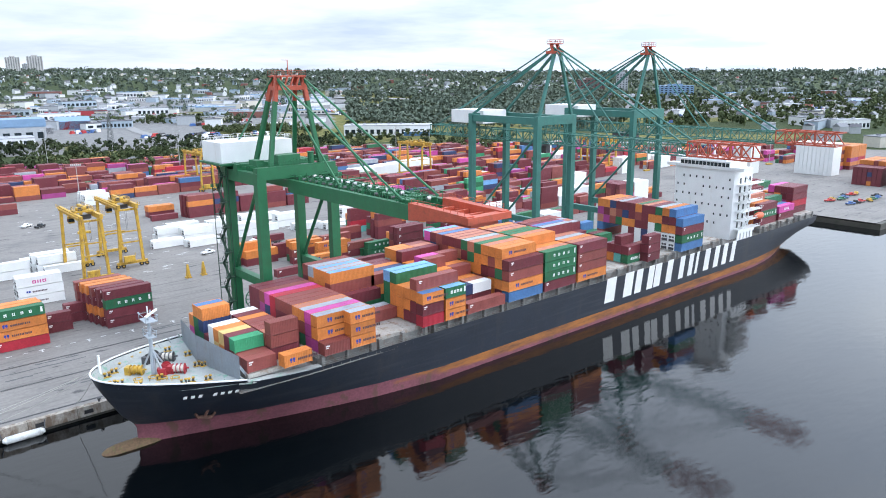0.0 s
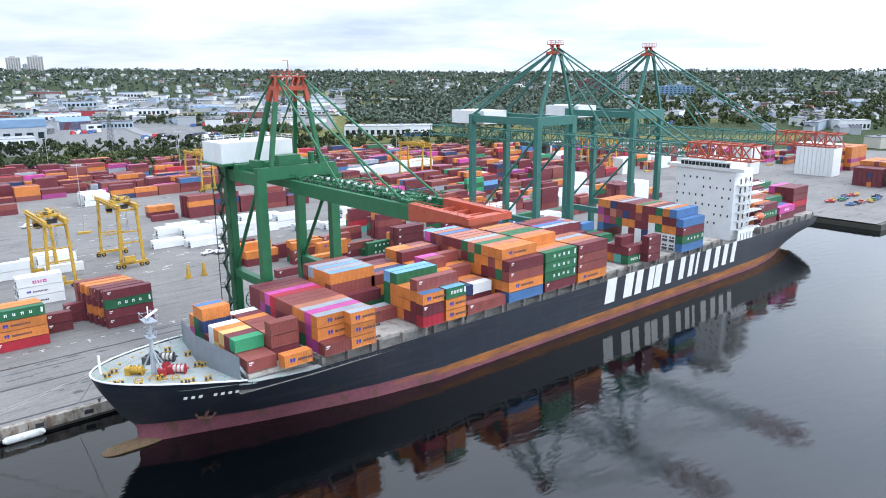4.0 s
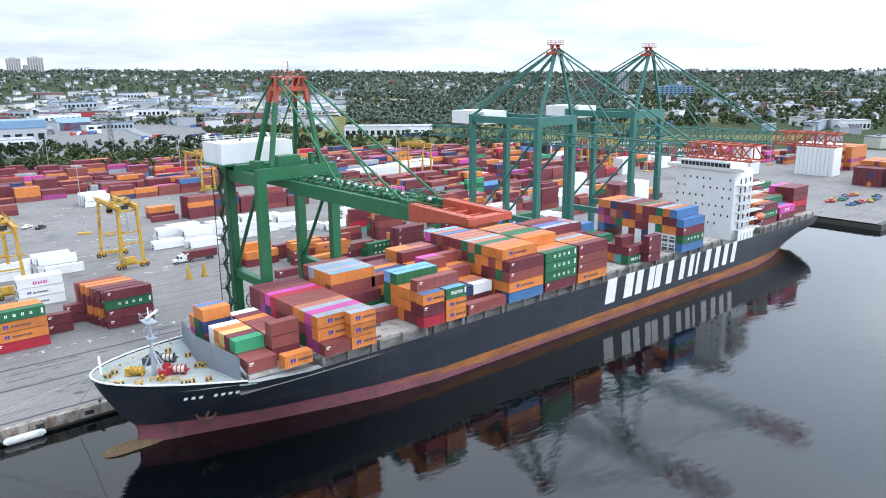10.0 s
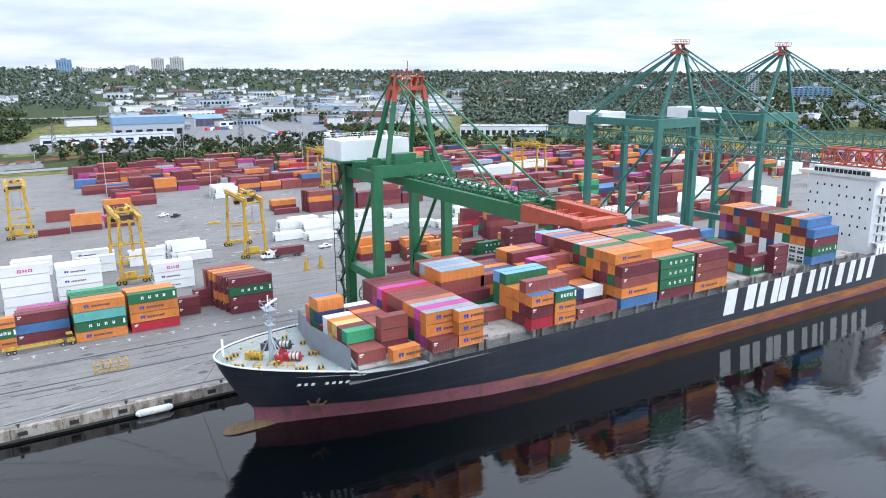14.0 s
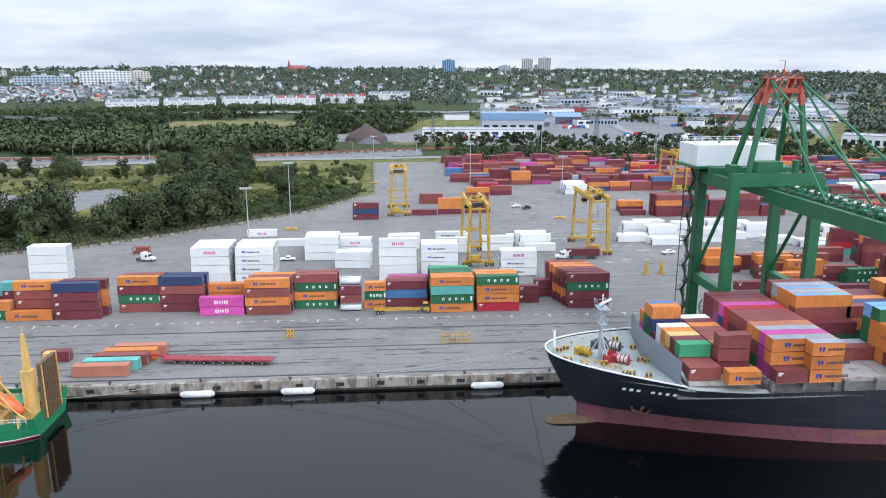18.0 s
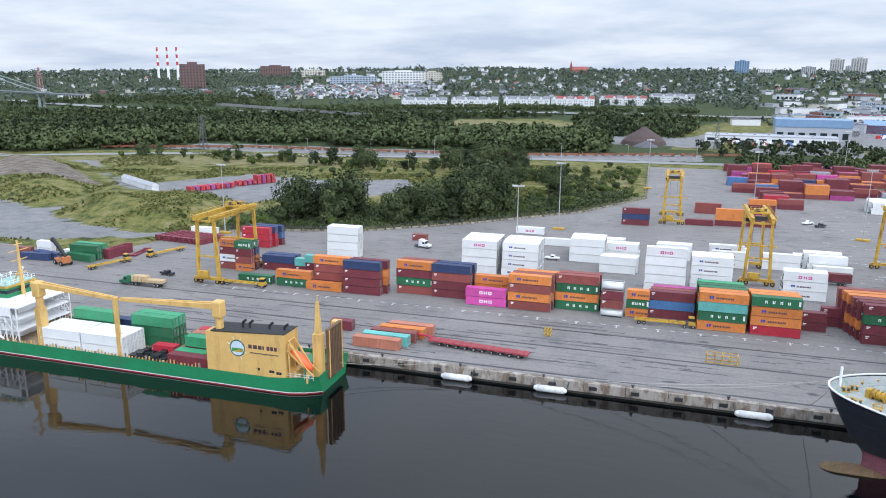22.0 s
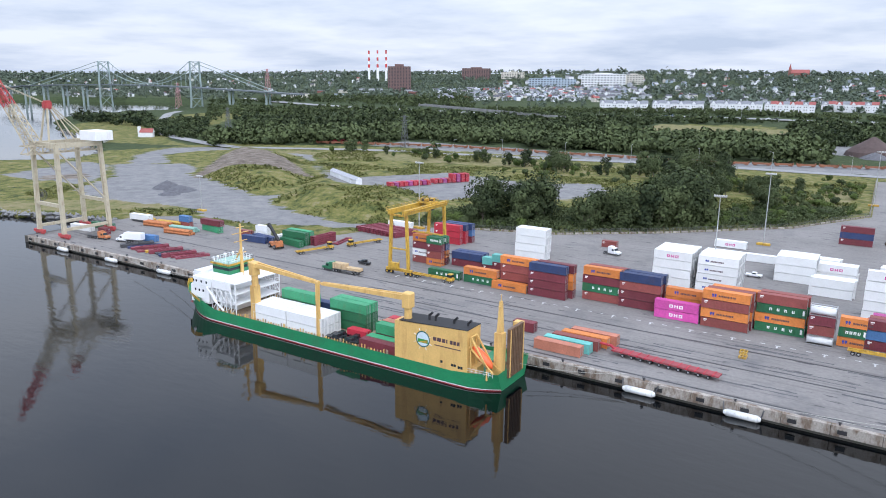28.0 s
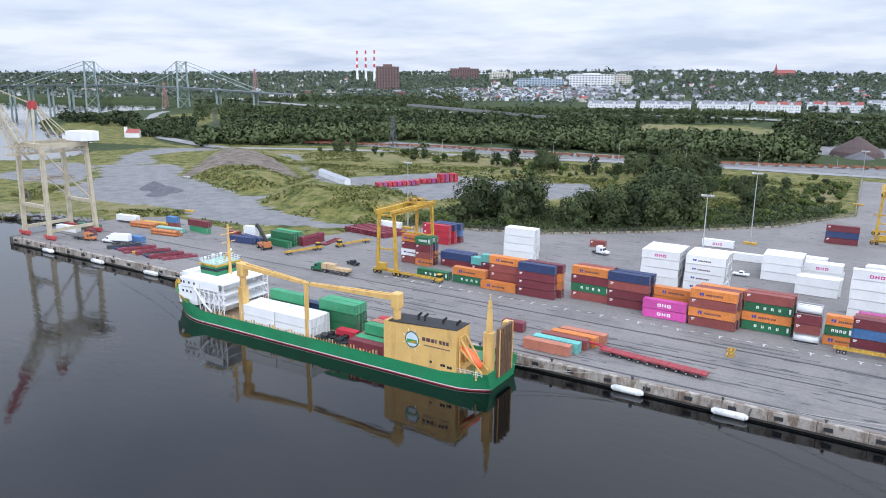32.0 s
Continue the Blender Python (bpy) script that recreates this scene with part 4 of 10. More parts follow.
# painted name and house marks as plain bars
def side_bars(items, label):
    bm = bmesh.new()
    for x0, x1, z0, z1, sl in items:
        yo = -0.06
        def P(x, z):
            u = x / L_
            return (x, -hull_half(u, z) + yo, z)
        v = [bm.verts.new(P(x0, z0)), bm.verts.new(P(x1, z0)), bm.verts.new(P(x1 + sl, z1)), bm.verts.new(P(x0 + sl, z1))]
        bm.faces.new(v)
    part("hull_mark", bm, M_LOGO_W, ship, label)


MARKS = ((159.3, 174), (173.5, 184), (183, 194), (196.5, 205.5), (206, 211), (211, 221.5), (222.5, 232))
for x0, x1 in MARKS:
    x0, x1 = x0 - SHX, x1 - SHX
    w_ = x1 - x0
    bars = [(x0 + 0.04 * w_, x0 + 0.34 * w_, 6.4, 13.6, 0.6)]
    if w_ > 6:
        bars.append((x0 + 0.62 * w_, x0 + 0.90 * w_, 6.4, 13.6, 0.6))
    side_bars(bars, "large white painted mark on the hull")
x = 42.5 - SHX
for i in range(8):
    if i != 3:
        side_bars([(x, x + 0.6, 12.7, 13.3, 0.12)], "small white painted mark on the bow")
    x += 1.2
# hatch covers, coamings and lashing pedestals
HX = [(54, 66.5), (69, 82), (83, 96.5), (98, 107.5), (108, 120.5), (121.3, 134), (134.5, 147), (147.5, 160), (160.6, 172.4), (173, 185.5), (186, 195.8), (196.6, 210), (211, 224), (252, 264.6), (266, 279), (282, 295)]
for x0, x1 in HX:
    hb = min(14.2, hull_half((x0 - SHX) / L_, DECK) - 1.4)
    for k in range(3):
        bm = bmesh.new()
        ya = -hb + k * 2 * hb / 3
        box(bm, x0 - SHX + 0.1, x1 - SHX - 0.1, ya + 0.08, ya + 2 * hb / 3 - 0.08, HATCH - 0.8, HATCH)
        for j in range(4):
            xx = x0 - SHX + 0.8 + j * (x1 - x0 - 1.6) / 3
            box(bm, xx - 0.15, xx + 0.15, ya + 0.3, ya + 2 * hb / 3 - 0.3, HATCH, HATCH + 0.06)
        bmesh.ops.recalc_face_normals(bm, faces=bm.faces[:])
        part("hatch_cover", bm, M_HATCH, ship, "rust-stained steel hatch cover")
    bm = bmesh.new()
    box(bm, x0 - SHX, x1 - SHX, -hb + 0.3, hb - 0.3, DECK - 0.7, HATCH - 0.82)
    part("coaming", bm, M_PED, ship)
    if x0 < 60:          # pale planked edge beside the first hatch
        for s in (-1, 1):
            bm = bmesh.new()
            for j in range(8):
                xa_, xb_ = (21.5 + (j + k) * 2.1 for k in (0, 1))
                beam(bm, (xa_, s * (hull_half(xa_ / L_, DECK) - 1.0), 14.5 - 0.06 * xa_ + 1.0), (xb_, s * (hull_half(xb_ / L_, DECK) - 1.0), 14.5 - 0.06 * xb_ + 1.0), 1.6, 0.3)
            part("deck_edge", bm, M_DECKG, ship, "pale sloping deck edge")
        continue
    for s in (-1, 1):
        n = 3
        for j in range(n):
            xx = x0 - SHX + 0.5 + j * (x1 - x0 - 1.0) / (n - 1)
            yy = s * (hull_half(xx / L_, DECK) - 1.1)
            bm = bmesh.new()
            box(bm, xx - 0.35, xx + 0.35, yy - 0.45, yy + 0.45, DECK - 0.6, HATCH + 0.1)
            part("pedestal", bm, M_PED, ship)
        bm = bmesh.new()
        for zz in (0.35, 0.75, 1.15):
            for j in range(6):
                xa_, xb_ = (x0 - SHX + (j + k) * (x1 - x0) / 6 for k in (0, 1))
                beam(bm, (xa_, s * (hull_half(xa_ / L_, DECK) - 0.15), DECK + zz - 0.1), (xb_, s * (hull_half(xb_ / L_, DECK) - 0.15), DECK + zz - 0.1), 0.07)
        for j in range(7):
            xx = x0 - SHX + j * (x1 - x0) / 6
            yy = s * (hull_half(xx / L_, DECK) - 0.15)
            beam(bm, (xx, yy, DECK - 0.6), (xx, yy, DECK + 1.1), 0.07)
        part("railing", bm, M_PED, ship)

# accommodation block
AX = 234.0 - SHX
acc = part("accommodation", (lambda b: (box(b, AX, AX + 12, -12.2, 10.2, DECK - 0.5, 36.5), box(b, AX + 12, AX + 17, -10, 8, DECK - 0.5, 33), b)[-1])(bmesh.new()), M_WHITE, ship, "tall white accommodation block")
bm = bmesh.new()
box(bm, AX - 0.6, AX + 9, -10.6, 8.4, 36.5, 39.4)
box(bm, AX + 0.5, AX + 8, -8.6, 6.0, 39.4, 40.2)
box(bm, AX - 0.6, AX + 3.4, -15.6, -10.6, 36.5, 37.6)
box(bm, AX - 0.6, AX + 3.4, 8.4, 13.6, 36.5, 37.6)
wheel = part("wheelhouse", bm, M_WHITE, ship, "white wheelhouse with bridge wings")
for i in range(13):
    bm = bmesh.new()
    y = -10.3 + i * 1.43
    box(bm, AX - 0.66, AX - 0.58, y, y + 1.2, 37.6, 38.9)
    part("window", bm, M_GLASS, wheel)
for r in range(6):
    for c in range(9):
        if (r * 5 + c * 3) % 7 in (0, 3):
            continue
        bm = bmesh.new()
        y = -11.2 + c * 2.5 + 0.3 * (r % 2)
        box(bm, AX - 0.05, AX + 0.05, y, y + 0.5, 17.4 + r * 3.1, 18.2 + r * 3.1)
        part("porthole", bm, M_GLASS, acc)
for r in range(6):
    z = 16.0 + r * 3.1
    bm = bmesh.new()
    box(bm, AX + 2, AX + 15, -15.4, -12.2, z, z + 0.18)
    for zz in (0.5, 1.05):
        beam(bm, (AX + 2, -15.3, z + zz), (AX + 15, -15.3, z + zz), 0.08)
    for j in range(8):
        beam(bm, (AX + 2 + j * 1.85, -15.3, z), (AX + 2 + j * 1.85, -15.3, z + 1.05), 0.08)
    beam(bm, (AX + 3 + 5 * (r % 2), -14.6, z), (AX + 8 - 5 * (r % 2), -14.6, z + 3.1), 0.7, 0.12)
    for j in range(3):
        box(bm, AX + 4 + j * 3.2, AX + 5 + j * 3.2, -12.26, -12.18, z + 0.2, z + 2.2, 1)
    part("side_gallery", bm, [M_WHITE, M_GLASS], ship, "white outside gallery with stairs and rails")
bm = bmesh.new()
box(bm, AX + 18, AX + 25, -6, 5, DECK - 0.5, 35)
box(bm, AX + 19, AX + 24, -4, 3, 35, 38, 0)
part("funnel", bm, [M_WHITE], ship, "white funnel casing")
bm = bmesh.new()
beam(bm, (AX + 4, -2, 39.6), (AX + 4, -2, 47), 0.8, 0.8, 8, 0, 0.4)
beam(bm, (AX + 4, -6, 43.5), (AX + 4, 2, 43.5), 0.25)
beam(bm, (AX + 4, -4, 45.2), (AX + 4, 0, 45.2), 0.4)
part("radar_mast", bm, M_WHITE, ship, "white radar mast")
bm = bmesh.new()
for s in (-1,):
    bmesh.ops.create_uvsphere(bm, u_segments=14, v_segments=8, radius=1)
    for v in bm.verts:
        v.co = Vector((v.co.x * 3.2 + AX + 15, v.co.y * 1.3 - 14.6, v.co.z * 1.3 + 19.5))
part("lifeboat", bm, mat("lifeboat_orange", (0.62, 0.13, 0.05), 0.4), ship, "orange enclosed lifeboat", True)
bm = bmesh.new()
for i in range(5):
    box(bm, AX - 2.0 + i * 2.2, AX - 0.6 + i * 2.2, -HALF + 0.1, -HALF + 0.5, DECK - 0.3, DECK + 3.2)
box(bm, AX - 2.0, AX + 9, -HALF + 0.05, -HALF + 0.5, DECK + 2.6, DECK + 3.6)
part("side_screen", bm, M_WHITE, ship, "white slotted screen at the deck edge")

# cargo on deck
random.seed(5)
PAL = ["maroon"] * 6 + ["orange"] * 5 + ["brown"] * 4 + ["green"] * 2 + ["blue", "navy", "magenta", "grey", "purple", "salmon"]
LOGOS = {"orange": "orange", "green": "green", "magenta": "magenta", "maroon": "mark", "brown": "mark"}


def rowy(i):
    return SY - 15.0 + i * 2.5


def ship_box(xc, row, tier, colour, L=12.19, roof=None, lg=True):
    if row > 3:
        joined_box("ship", xc, rowy(row), HATCH + 0.08 + tier * 2.60, colour, L, 2.59, False, roof)
        return None
    return container(xc, rowy(row), HATCH + 0.08 + tier * 2.60, colour, L, 2.59, 0, roof, LOGOS.get(colour) if lg and row < 2 else None, "containers on the ship", "lashed on the ship's deck")


def bay(xa, heights, near=(), L=12.19, pal=PAL, roofs=(), start=0):
    """Stacks across the deck from the outer side inwards: heights per row; near gives colours of chosen rows, bottom up."""
    near = dict(near)
    for r, h in enumerate(heights):
        cols = near.get(r, ())
        for k in range(h):
            if r > 1 and k < h - 2 and r + 1 < len(heights) and heights[r - 1] > k + 1 and heights[r + 1] > k + 1 and r not in near and k < h - 3:
                continue
            c = cols[k] if k < len(cols) else random.choice(pal)
            roof = None
            if k == h - 1 and r < len(roofs) and roofs[r]:
                roof = roofs[r]
            ship_box(xa + L / 2, r + start, k, c, L, roof)


T = 6.06
bay(54.2, [0, 1, 1, 2, 2, 2, 2, 2, 1, 3, 3, 2], [(1, ["brown"]), (2, ["brown"]), (3, ["brown", "jade"]), (4, ["maroon", "maroon"]), (5, ["orange", "tan"]), (6, ["tan", "orange"]), (7, ["white", "white"]), (8, ["maroon"]), (9, ["green", "navy", "orange"]), (10, ["green", "green", "orange"])], T, roofs=[0] * 10 + ["blue"])
bay(60.6, [1, 0, 3, 2, 2, 2, 2, 2, 2, 2], [(0, ["orange"]), (2, ["maroon", "brown", "brown"]), (4, ["maroon", "brown"]), (5, ["orange", "brown"]), (6, ["maroon", "brown"]), (7, ["orange", "orange"]), (8, ["maroon", "maroon"]), (9, ["white", "white"])], T)
bay(69.5, [1], [(0, ["brown"])], T)
bay(75.8, [3], [(0, ["orange"] * 3)], T, roofs=["grey"])
bay(69.5, [3, 3, 3, 3, 3, 3, 3, 3, 3, 3, 3, 3], [(0, ["purple", "orange", "orange"]), (1, ["purple", "purple", "magenta"]), (2, ["green", "brown", "orange"]), (3, ["maroon", "brown", "orange"]), (4, ["maroon", "maroon", "brown"]), (5, ["maroon", "maroon", "brown"]), (6, ["maroon", "maroon", "brown"]), (7, ["purple", "red", "red"]), (8, ["maroon", "navy", "magenta"]), (9, ["maroon", "purple", "brown"]), (10, ["maroon"] * 3), (11, ["maroon"] * 3)], roofs=["grey", "magenta", "grey", "salmon", 0, 0, 0, "red", "magenta"], start=1)
bay(83.6, [0, 0, 0, 0, 1, 1, 0, 2, 4, 4, 4, 4, 4], [(4, ["brown"]), (8, ["maroon", "orange", "brown", "orange"]), (9, ["green", "orange", "orange", "orange"]), (10, ["maroon", "orange", "orange", "orange"])], roofs=[0] * 8 + ["skyblue", "grey", "skyblue"])
bay(94.6, [3], [(0, ["red", "maroon", "orange"])], T, roofs=["blue"])
bay(101.2, [3], [(0, ["orange", "orange", "green"])], T, roofs=["skyblue"])
bay(94.9, [4, 3, 3, 4, 4, 0, 0, 3, 3, 3, 3, 3], [(0, ["maroon", "maroon", "orange", "brown"]), (1, ["maroon", "orange", "orange"]), (2, ["orange", "orange", "orange"]), (3, ["green", "orange", "orange", "green"]), (4, ["green", "green", "green", "skyblue"])], roofs=[0, 0, 0, "skyblue", "skyblue"], start=1)
bay(108.0, [1], [(0, ["brown"])])
bay(108.0, [2, 0, 2, 3, 4, 4, 3, 3, 4, 4, 4], [(0, ["maroon", "navy"]), (2, ["brown", "orange"]), (3, ["orange", "orange", "orange"]), (4, ["orange", "brown", "orange", "brown"])], T, start=2)
bay(114.2, [2, 2, 2, 3, 3, 4, 3, 3, 4, 4, 4], [(0, ["maroon", "white"]), (2, ["brown", "orange"]), (3, ["orange", "orange", "brown"])], T, start=2)
bay(121.4, [4, 5, 5, 5, 5, 5, 5, 5, 5, 5, 5, 5, 5], [(0, ["blue", "orange", "brown", "maroon"]), (1, ["maroon", "orange", "green", "orange", "orange"]), (2, ["orange", "orange", "maroon", "brown", "orange"]), (3, ["white", "brown", "maroon", "orange", "orange"]), (4, ["maroon", "brown", "orange", "orange", "green"])], roofs=[0, 0, 0, "salmon", "green", "salmon", "grey", "salmon", "salmon", "salmon", "blue", "salmon", "skyblue"])
bay(134.4, [4, 4, 4, 5, 5, 5, 5, 5, 5, 5, 4, 4, 4], [(0, ["maroon", "green", "green", "green"]), (1, ["maroon", "green", "green", "orange"]), (2, ["maroon", "maroon", "brown", "orange"]), (3, ["orange"] * 5)], roofs=[0, "salmon", 0, 0, "salmon", 0, "green", "salmon", "salmon"])
bay(147.4, [4, 4, 4, 4, 4, 5, 5, 5, 5, 4, 4, 4, 4], [(0, ["orange", "brown", "brown", "maroon"]), (1, ["green", "maroon", "maroon", "brown"])], roofs=[0, "salmon", 0, "grey", "salmon", "grey", "blue"])
bay(160.4, [0, 0, 0, 0, 0, 0, 1, 3, 4, 4, 4, 4, 4], [(7, ["orange", "salmon", "maroon"])], roofs=[0] * 8 + ["grey", "salmon", "grey"])
bay(173.0, [2, 3, 2, 1, 1, 0, 0, 0, 2, 2, 3], [(0, ["green", "maroon"]), (1, ["teal", "maroon", "maroon"]), (2, ["orange", "maroon"])], T, start=1)
bay(179.4, [3, 2, 0, 0, 1, 1, 0, 2, 2, 2, 3], [(0, ["maroon", "maroon", "maroon"])], T)
bay(197.2, [4, 5, 5, 5, 5, 5, 5, 5, 5, 5, 5, 5, 5], [(0, ["blue", "green", "maroon", "blue"]), (1, ["white", "white", "orange", "maroon", "blue"]), (2, ["white", "white", "orange", "maroon", "orange"]), (3, ["white", "white", "green", "orange", "green"]), (4, ["white", "white", "white", "orange", "maroon"]), (5, ["navy", "navy", "maroon", "maroon", "maroon"]), (6, ["white", "white", "maroon", "brown", "orange"]), (7, ["maroon", "maroon", "orange", "maroon", "maroon"]), (8, ["white", "white", "orange", "navy", "maroon"])], roofs=[0, "blue", 0, "grey", 0, "salmon", "green", 0, 0, "grey", "salmon"])
bay(252.2, [3, 3, 4, 3, 4, 4, 5, 5, 5, 4, 4, 4], [(0, ["maroon", "green", "maroon"]), (1, ["orange", "maroon", "orange"])], start=1)
bay(266.4, [2, 2, 3, 3, 3, 4, 5, 5, 4, 4], [(0, ["maroon", "magenta"]), (1, ["navy", "blue", "grey"])], start=1)
bay(282.4, [4, 4, 4, 4, 3, 3, 4, 4, 4], [(0, ["maroon", "red", "maroon", "maroon"]), (1, ["magenta", "magenta", "maroon", "maroon"])], start=2)


# ---- quay cranes ----
def crane_rope(bm, a, b, w=0.28):
    beam(bm, a, b, w, w, 6)


def rail_fence(bm, pts, z, h=1.1, step=2.0, t=0.07):
    for (xa, ya), (xb, yb) in zip(pts[:-1], pts[1:]):
        for k in (0.55, 1.1):
            beam(bm, (xa, ya, z + k), (xb, yb, z + k), t)
        n = max(1, round(math.hypot(xb - xa, yb - ya) / step))
        for i in range(n + 1):
            x, y = xa + (xb - xa) * i / n, ya + (yb - ya) * i / n
            beam(bm, (x, y, z), (x, y, z + h), t)


def bogies(parent, x, y, material):
    for dx in (-3.2, 3.2):
        bm = bmesh.new()
        box(bm, x + dx - 2.4, x + dx + 2.4, y - 0.45, y + 0.45, QUAY_Z + 0.9, QUAY_Z + 1.7)
        for k in (-1.7, -0.6, 0.6, 1.7):
            beam(bm, (x + dx + k, y - 0.25, QUAY_Z + 0.45), (x + dx + k, y + 0.25, QUAY_Z + 0.45), 0.8, 0.8, 10, 1)
        part("bogie", bm, [material, M_STEEL], parent)


def crane_old():
    c = tagged(empty("quay_crane"), "dark green quay crane with box boom and red tip over ship", "crane")
    XA, XB, YW, YL = 76.0, 95.5, 3.0, 20.0
    for x in (XA, XB):
        for y in (YW, YL):
            part("leg", (lambda b: (beam(b, (x, y, QUAY_Z + 2.2), (x, y, 47.5), 1.9, 2.3), b)[-1])(bmesh.new()), M_GRN1, c)
            bogies(c, x, y, M_GRN1)
        part("sill_beam", (lambda b: (box(b, x - 0.9, x + 0.9, YW, YL, 20.0, 22.0), b)[-1])(bmesh.new()), M_GRN1, c)
        part("top_beam", (lambda b: (box(b, x - 0.8, x + 0.8, YW - 0.6, YL + 3, 44.6, 47.4), b)[-1])(bmesh.new()), M_GRN1, c)
        part("diagonal", (lambda b: (beam(b, (x, YW + 1, 45), (x, YL - 0.8, 22), 0.9, 0.9, 10), b)[-1])(bmesh.new()), M_GRN1, c)
    for y in (YW, YL):
        part("portal_beam", (lambda b: (box(b, XA, XB, y - 0.7, y + 0.7, QUAY_Z + 1.8, QUAY_Z + 3.4) if y == YL else None, box(b, XA - 1, XB + 0.6, y - 1.0, y + 1.0, 45.9, 48.8), b)[-1])(bmesh.new()), M_GRN1, c)
    part("cross_beam", (lambda b: (box(b, XA - 0.9, XB + 0.9, 12.6, 14.8, 45.9, 48.8), b)[-1])(bmesh.new()), M_GRN1, c)
    # machinery house over the landside legs
    bm = bmesh.new()
    box(bm, XA - 3.2, XB - 3.5, 16, 27, 48.9, 53.8)
    house = part("machinery_house", bm, M_WHITE, c, "white machinery house")
    bm = bmesh.new()
    rail_fence(bm, [(XA - 3.2, 16), (XB - 3.5, 16), (XB - 3.5, 27), (XA - 3.2, 27), (XA - 3.2, 16)], 53.8)
    part("railing", bm, M_WHITE, house)
    bm = bmesh.new()
    box(bm, XA - 4.0, XB, 15, 28, 48.4, 48.85)
    part("platform", bm, M_GRN1, c)
    # boom: twin box girders
    for x in (83.2, 92.4):
        bm = bmesh.new()
        box(bm, x - 0.6, x + 0.6, -44.5, 2.0, 42.6, 45.6)
        box(bm, x - 0.5, x + 0.5, 2.0, 22, 43.6, 45.4)
        part("boom_girder", bm, M_GRN1, c)
    for i in range(22):
        bm = bmesh.new()
        y = -43 + i * 2.9
        box(bm, 83.8, 91.8, y - 0.15, y + 0.15, 44.4, 44.8)
        beam(bm, (83.2, y, 45.6), (83.2, y, 46.8), 0.08)
        box(bm, 85.0 + (i % 3) * 1.6, 86.2 + (i % 3) * 1.6, y + 0.4, y + 1.6, 44.8, 45.9 + 0.3 * (i % 2))
        beam(bm, (92.4, y, 45.6), (92.4, y, 46.8), 0.08)
        frame_ = part("walkway_frame", bm, M_GRN1, c)
        if i < 17:
            for xx, rm, rd, lab in ((85.2, M_STEEL, 0.75, "dark rope roller"), (89.8, M_ROD, 0.8, "grey rope roller")):
                bm = bmesh.new()
                beam(bm, (xx - 0.45, y + 1.2, 45.7), (xx + 0.45, y + 1.2, 45.7), rd, rd, 12)
                part("rope_roller", bm, rm, frame_, lab)
            bm = bmesh.new()
            for xx in (84.2, 87.2, 91.2):
                beam(bm, (xx, y, 44.8), (xx, y + 0.4, 46.4 + 0.5 * ((i * 3) % 4 == 1)), 0.13)
                beam(bm, (xx, y + 0.2, 46.2), (xx, y + 2.9, 46.2 - 0.5 * (i % 2)), 0.11)
            beam(bm, (84.2, y + 0.3, 46.2), (87.2, y + 2.6, 46.0), 0.12)
            beam(bm, (87.2, y + 2.4, 45.4), (91.2, y + 0.4, 45.9), 0.12)
            part("pipe_run", bm, M_GRN1, frame_)
    bm = bmesh.new()
    for x in (83.2, 92.4):
        beam(bm, (x, -44, 46.7), (x, 10, 46.7), 0.09)
    part("handrail", bm, M_GRN1, c)
    for x0, x1 in ((82.6, 84.4), (91.2, 93.0)):
        bm = bmesh.new()
        q = box(bm, x0, x1, -61, -44.5, 42.6, 46.0)
        for k in (0, 1):
            q[k].co.z = 44.6
        for k in (4, 5):
            q[k].co.z = 45.6
        part("boom_tip_girder", bm, M_RED, c, "red boom tip girder")
    for x0, x1, y0, y1, z0, z1 in ((82.5, 93.1, -61.5, -59.5, 44.2, 45.4), (84.4, 91.2, -60, -46, 43.2, 43.9)) + tuple((84.4, 91.2, y - 0.3, y + 0.3, 43.9, 44.8) for y in (-48, -52, -56)):
        bm = bmesh.new()
        box(bm, x0, x1, y0, y1, z0, z1)
        part("boom_tip_beam", bm, M_RED, c, "red boom tip cross beam")
    for s in (83.0, 92.6):
        bm = bmesh.new()
        rail_fence(bm, [(s, -60), (s, -45)], 45.6, 1.1, 1.8)
        part("boom_tip_rail", bm, M_RED, c, "red handrail")
    # A-frame
    for s, xf, xr in ((-1, 79.0, 80.5), (1, 92.4, 91.2)):
        for xb, xt, yb, yt in ((xf, 85.8 + s * 3.3, YW, 4.0), (xr, 85.8 + s * 2.8, 13.6, 6.5)):
            bm = bmesh.new()
            k = 0.72
            m1 = Vector((xb, yb, 48.6)).lerp(Vector((xt, yt, 69.5)), k)
            beam(bm, (xb, yb, 48.6), m1, 0.95)
            beam(bm, m1, (xt, yt, 69.5), 0.95, None, 4, 1)
            part("frame_leg", bm, [M_GRN1, M_RED], c, "green leg with red upper end")
    bm = bmesh.new()
    box(bm, 82.2, 89.4, 3.2, 7.2, 66.2, 67.2)
    box(bm, 82.0, 89.6, 3.0, 7.4, 69.2, 69.5)
    rail_fence(bm, [(82.0, 3.0), (89.6, 3.0), (89.6, 7.4), (82.0, 7.4), (82.0, 3.0)], 69.5)
    for k in range(5):
        beam(bm, (82.6 + k * 1.5, 3.3, 67.2), (83.4 + k * 1.5, 3.3, 69.3), 0.35)
    beam(bm, (86, 5, 69.5), (86, 5, 73), 0.15)
    beam(bm, (84.6, 5, 73), (86, 5, 73), 0.1)
    part("head_frame", bm, M_RED, c, "red head frame with handrails")
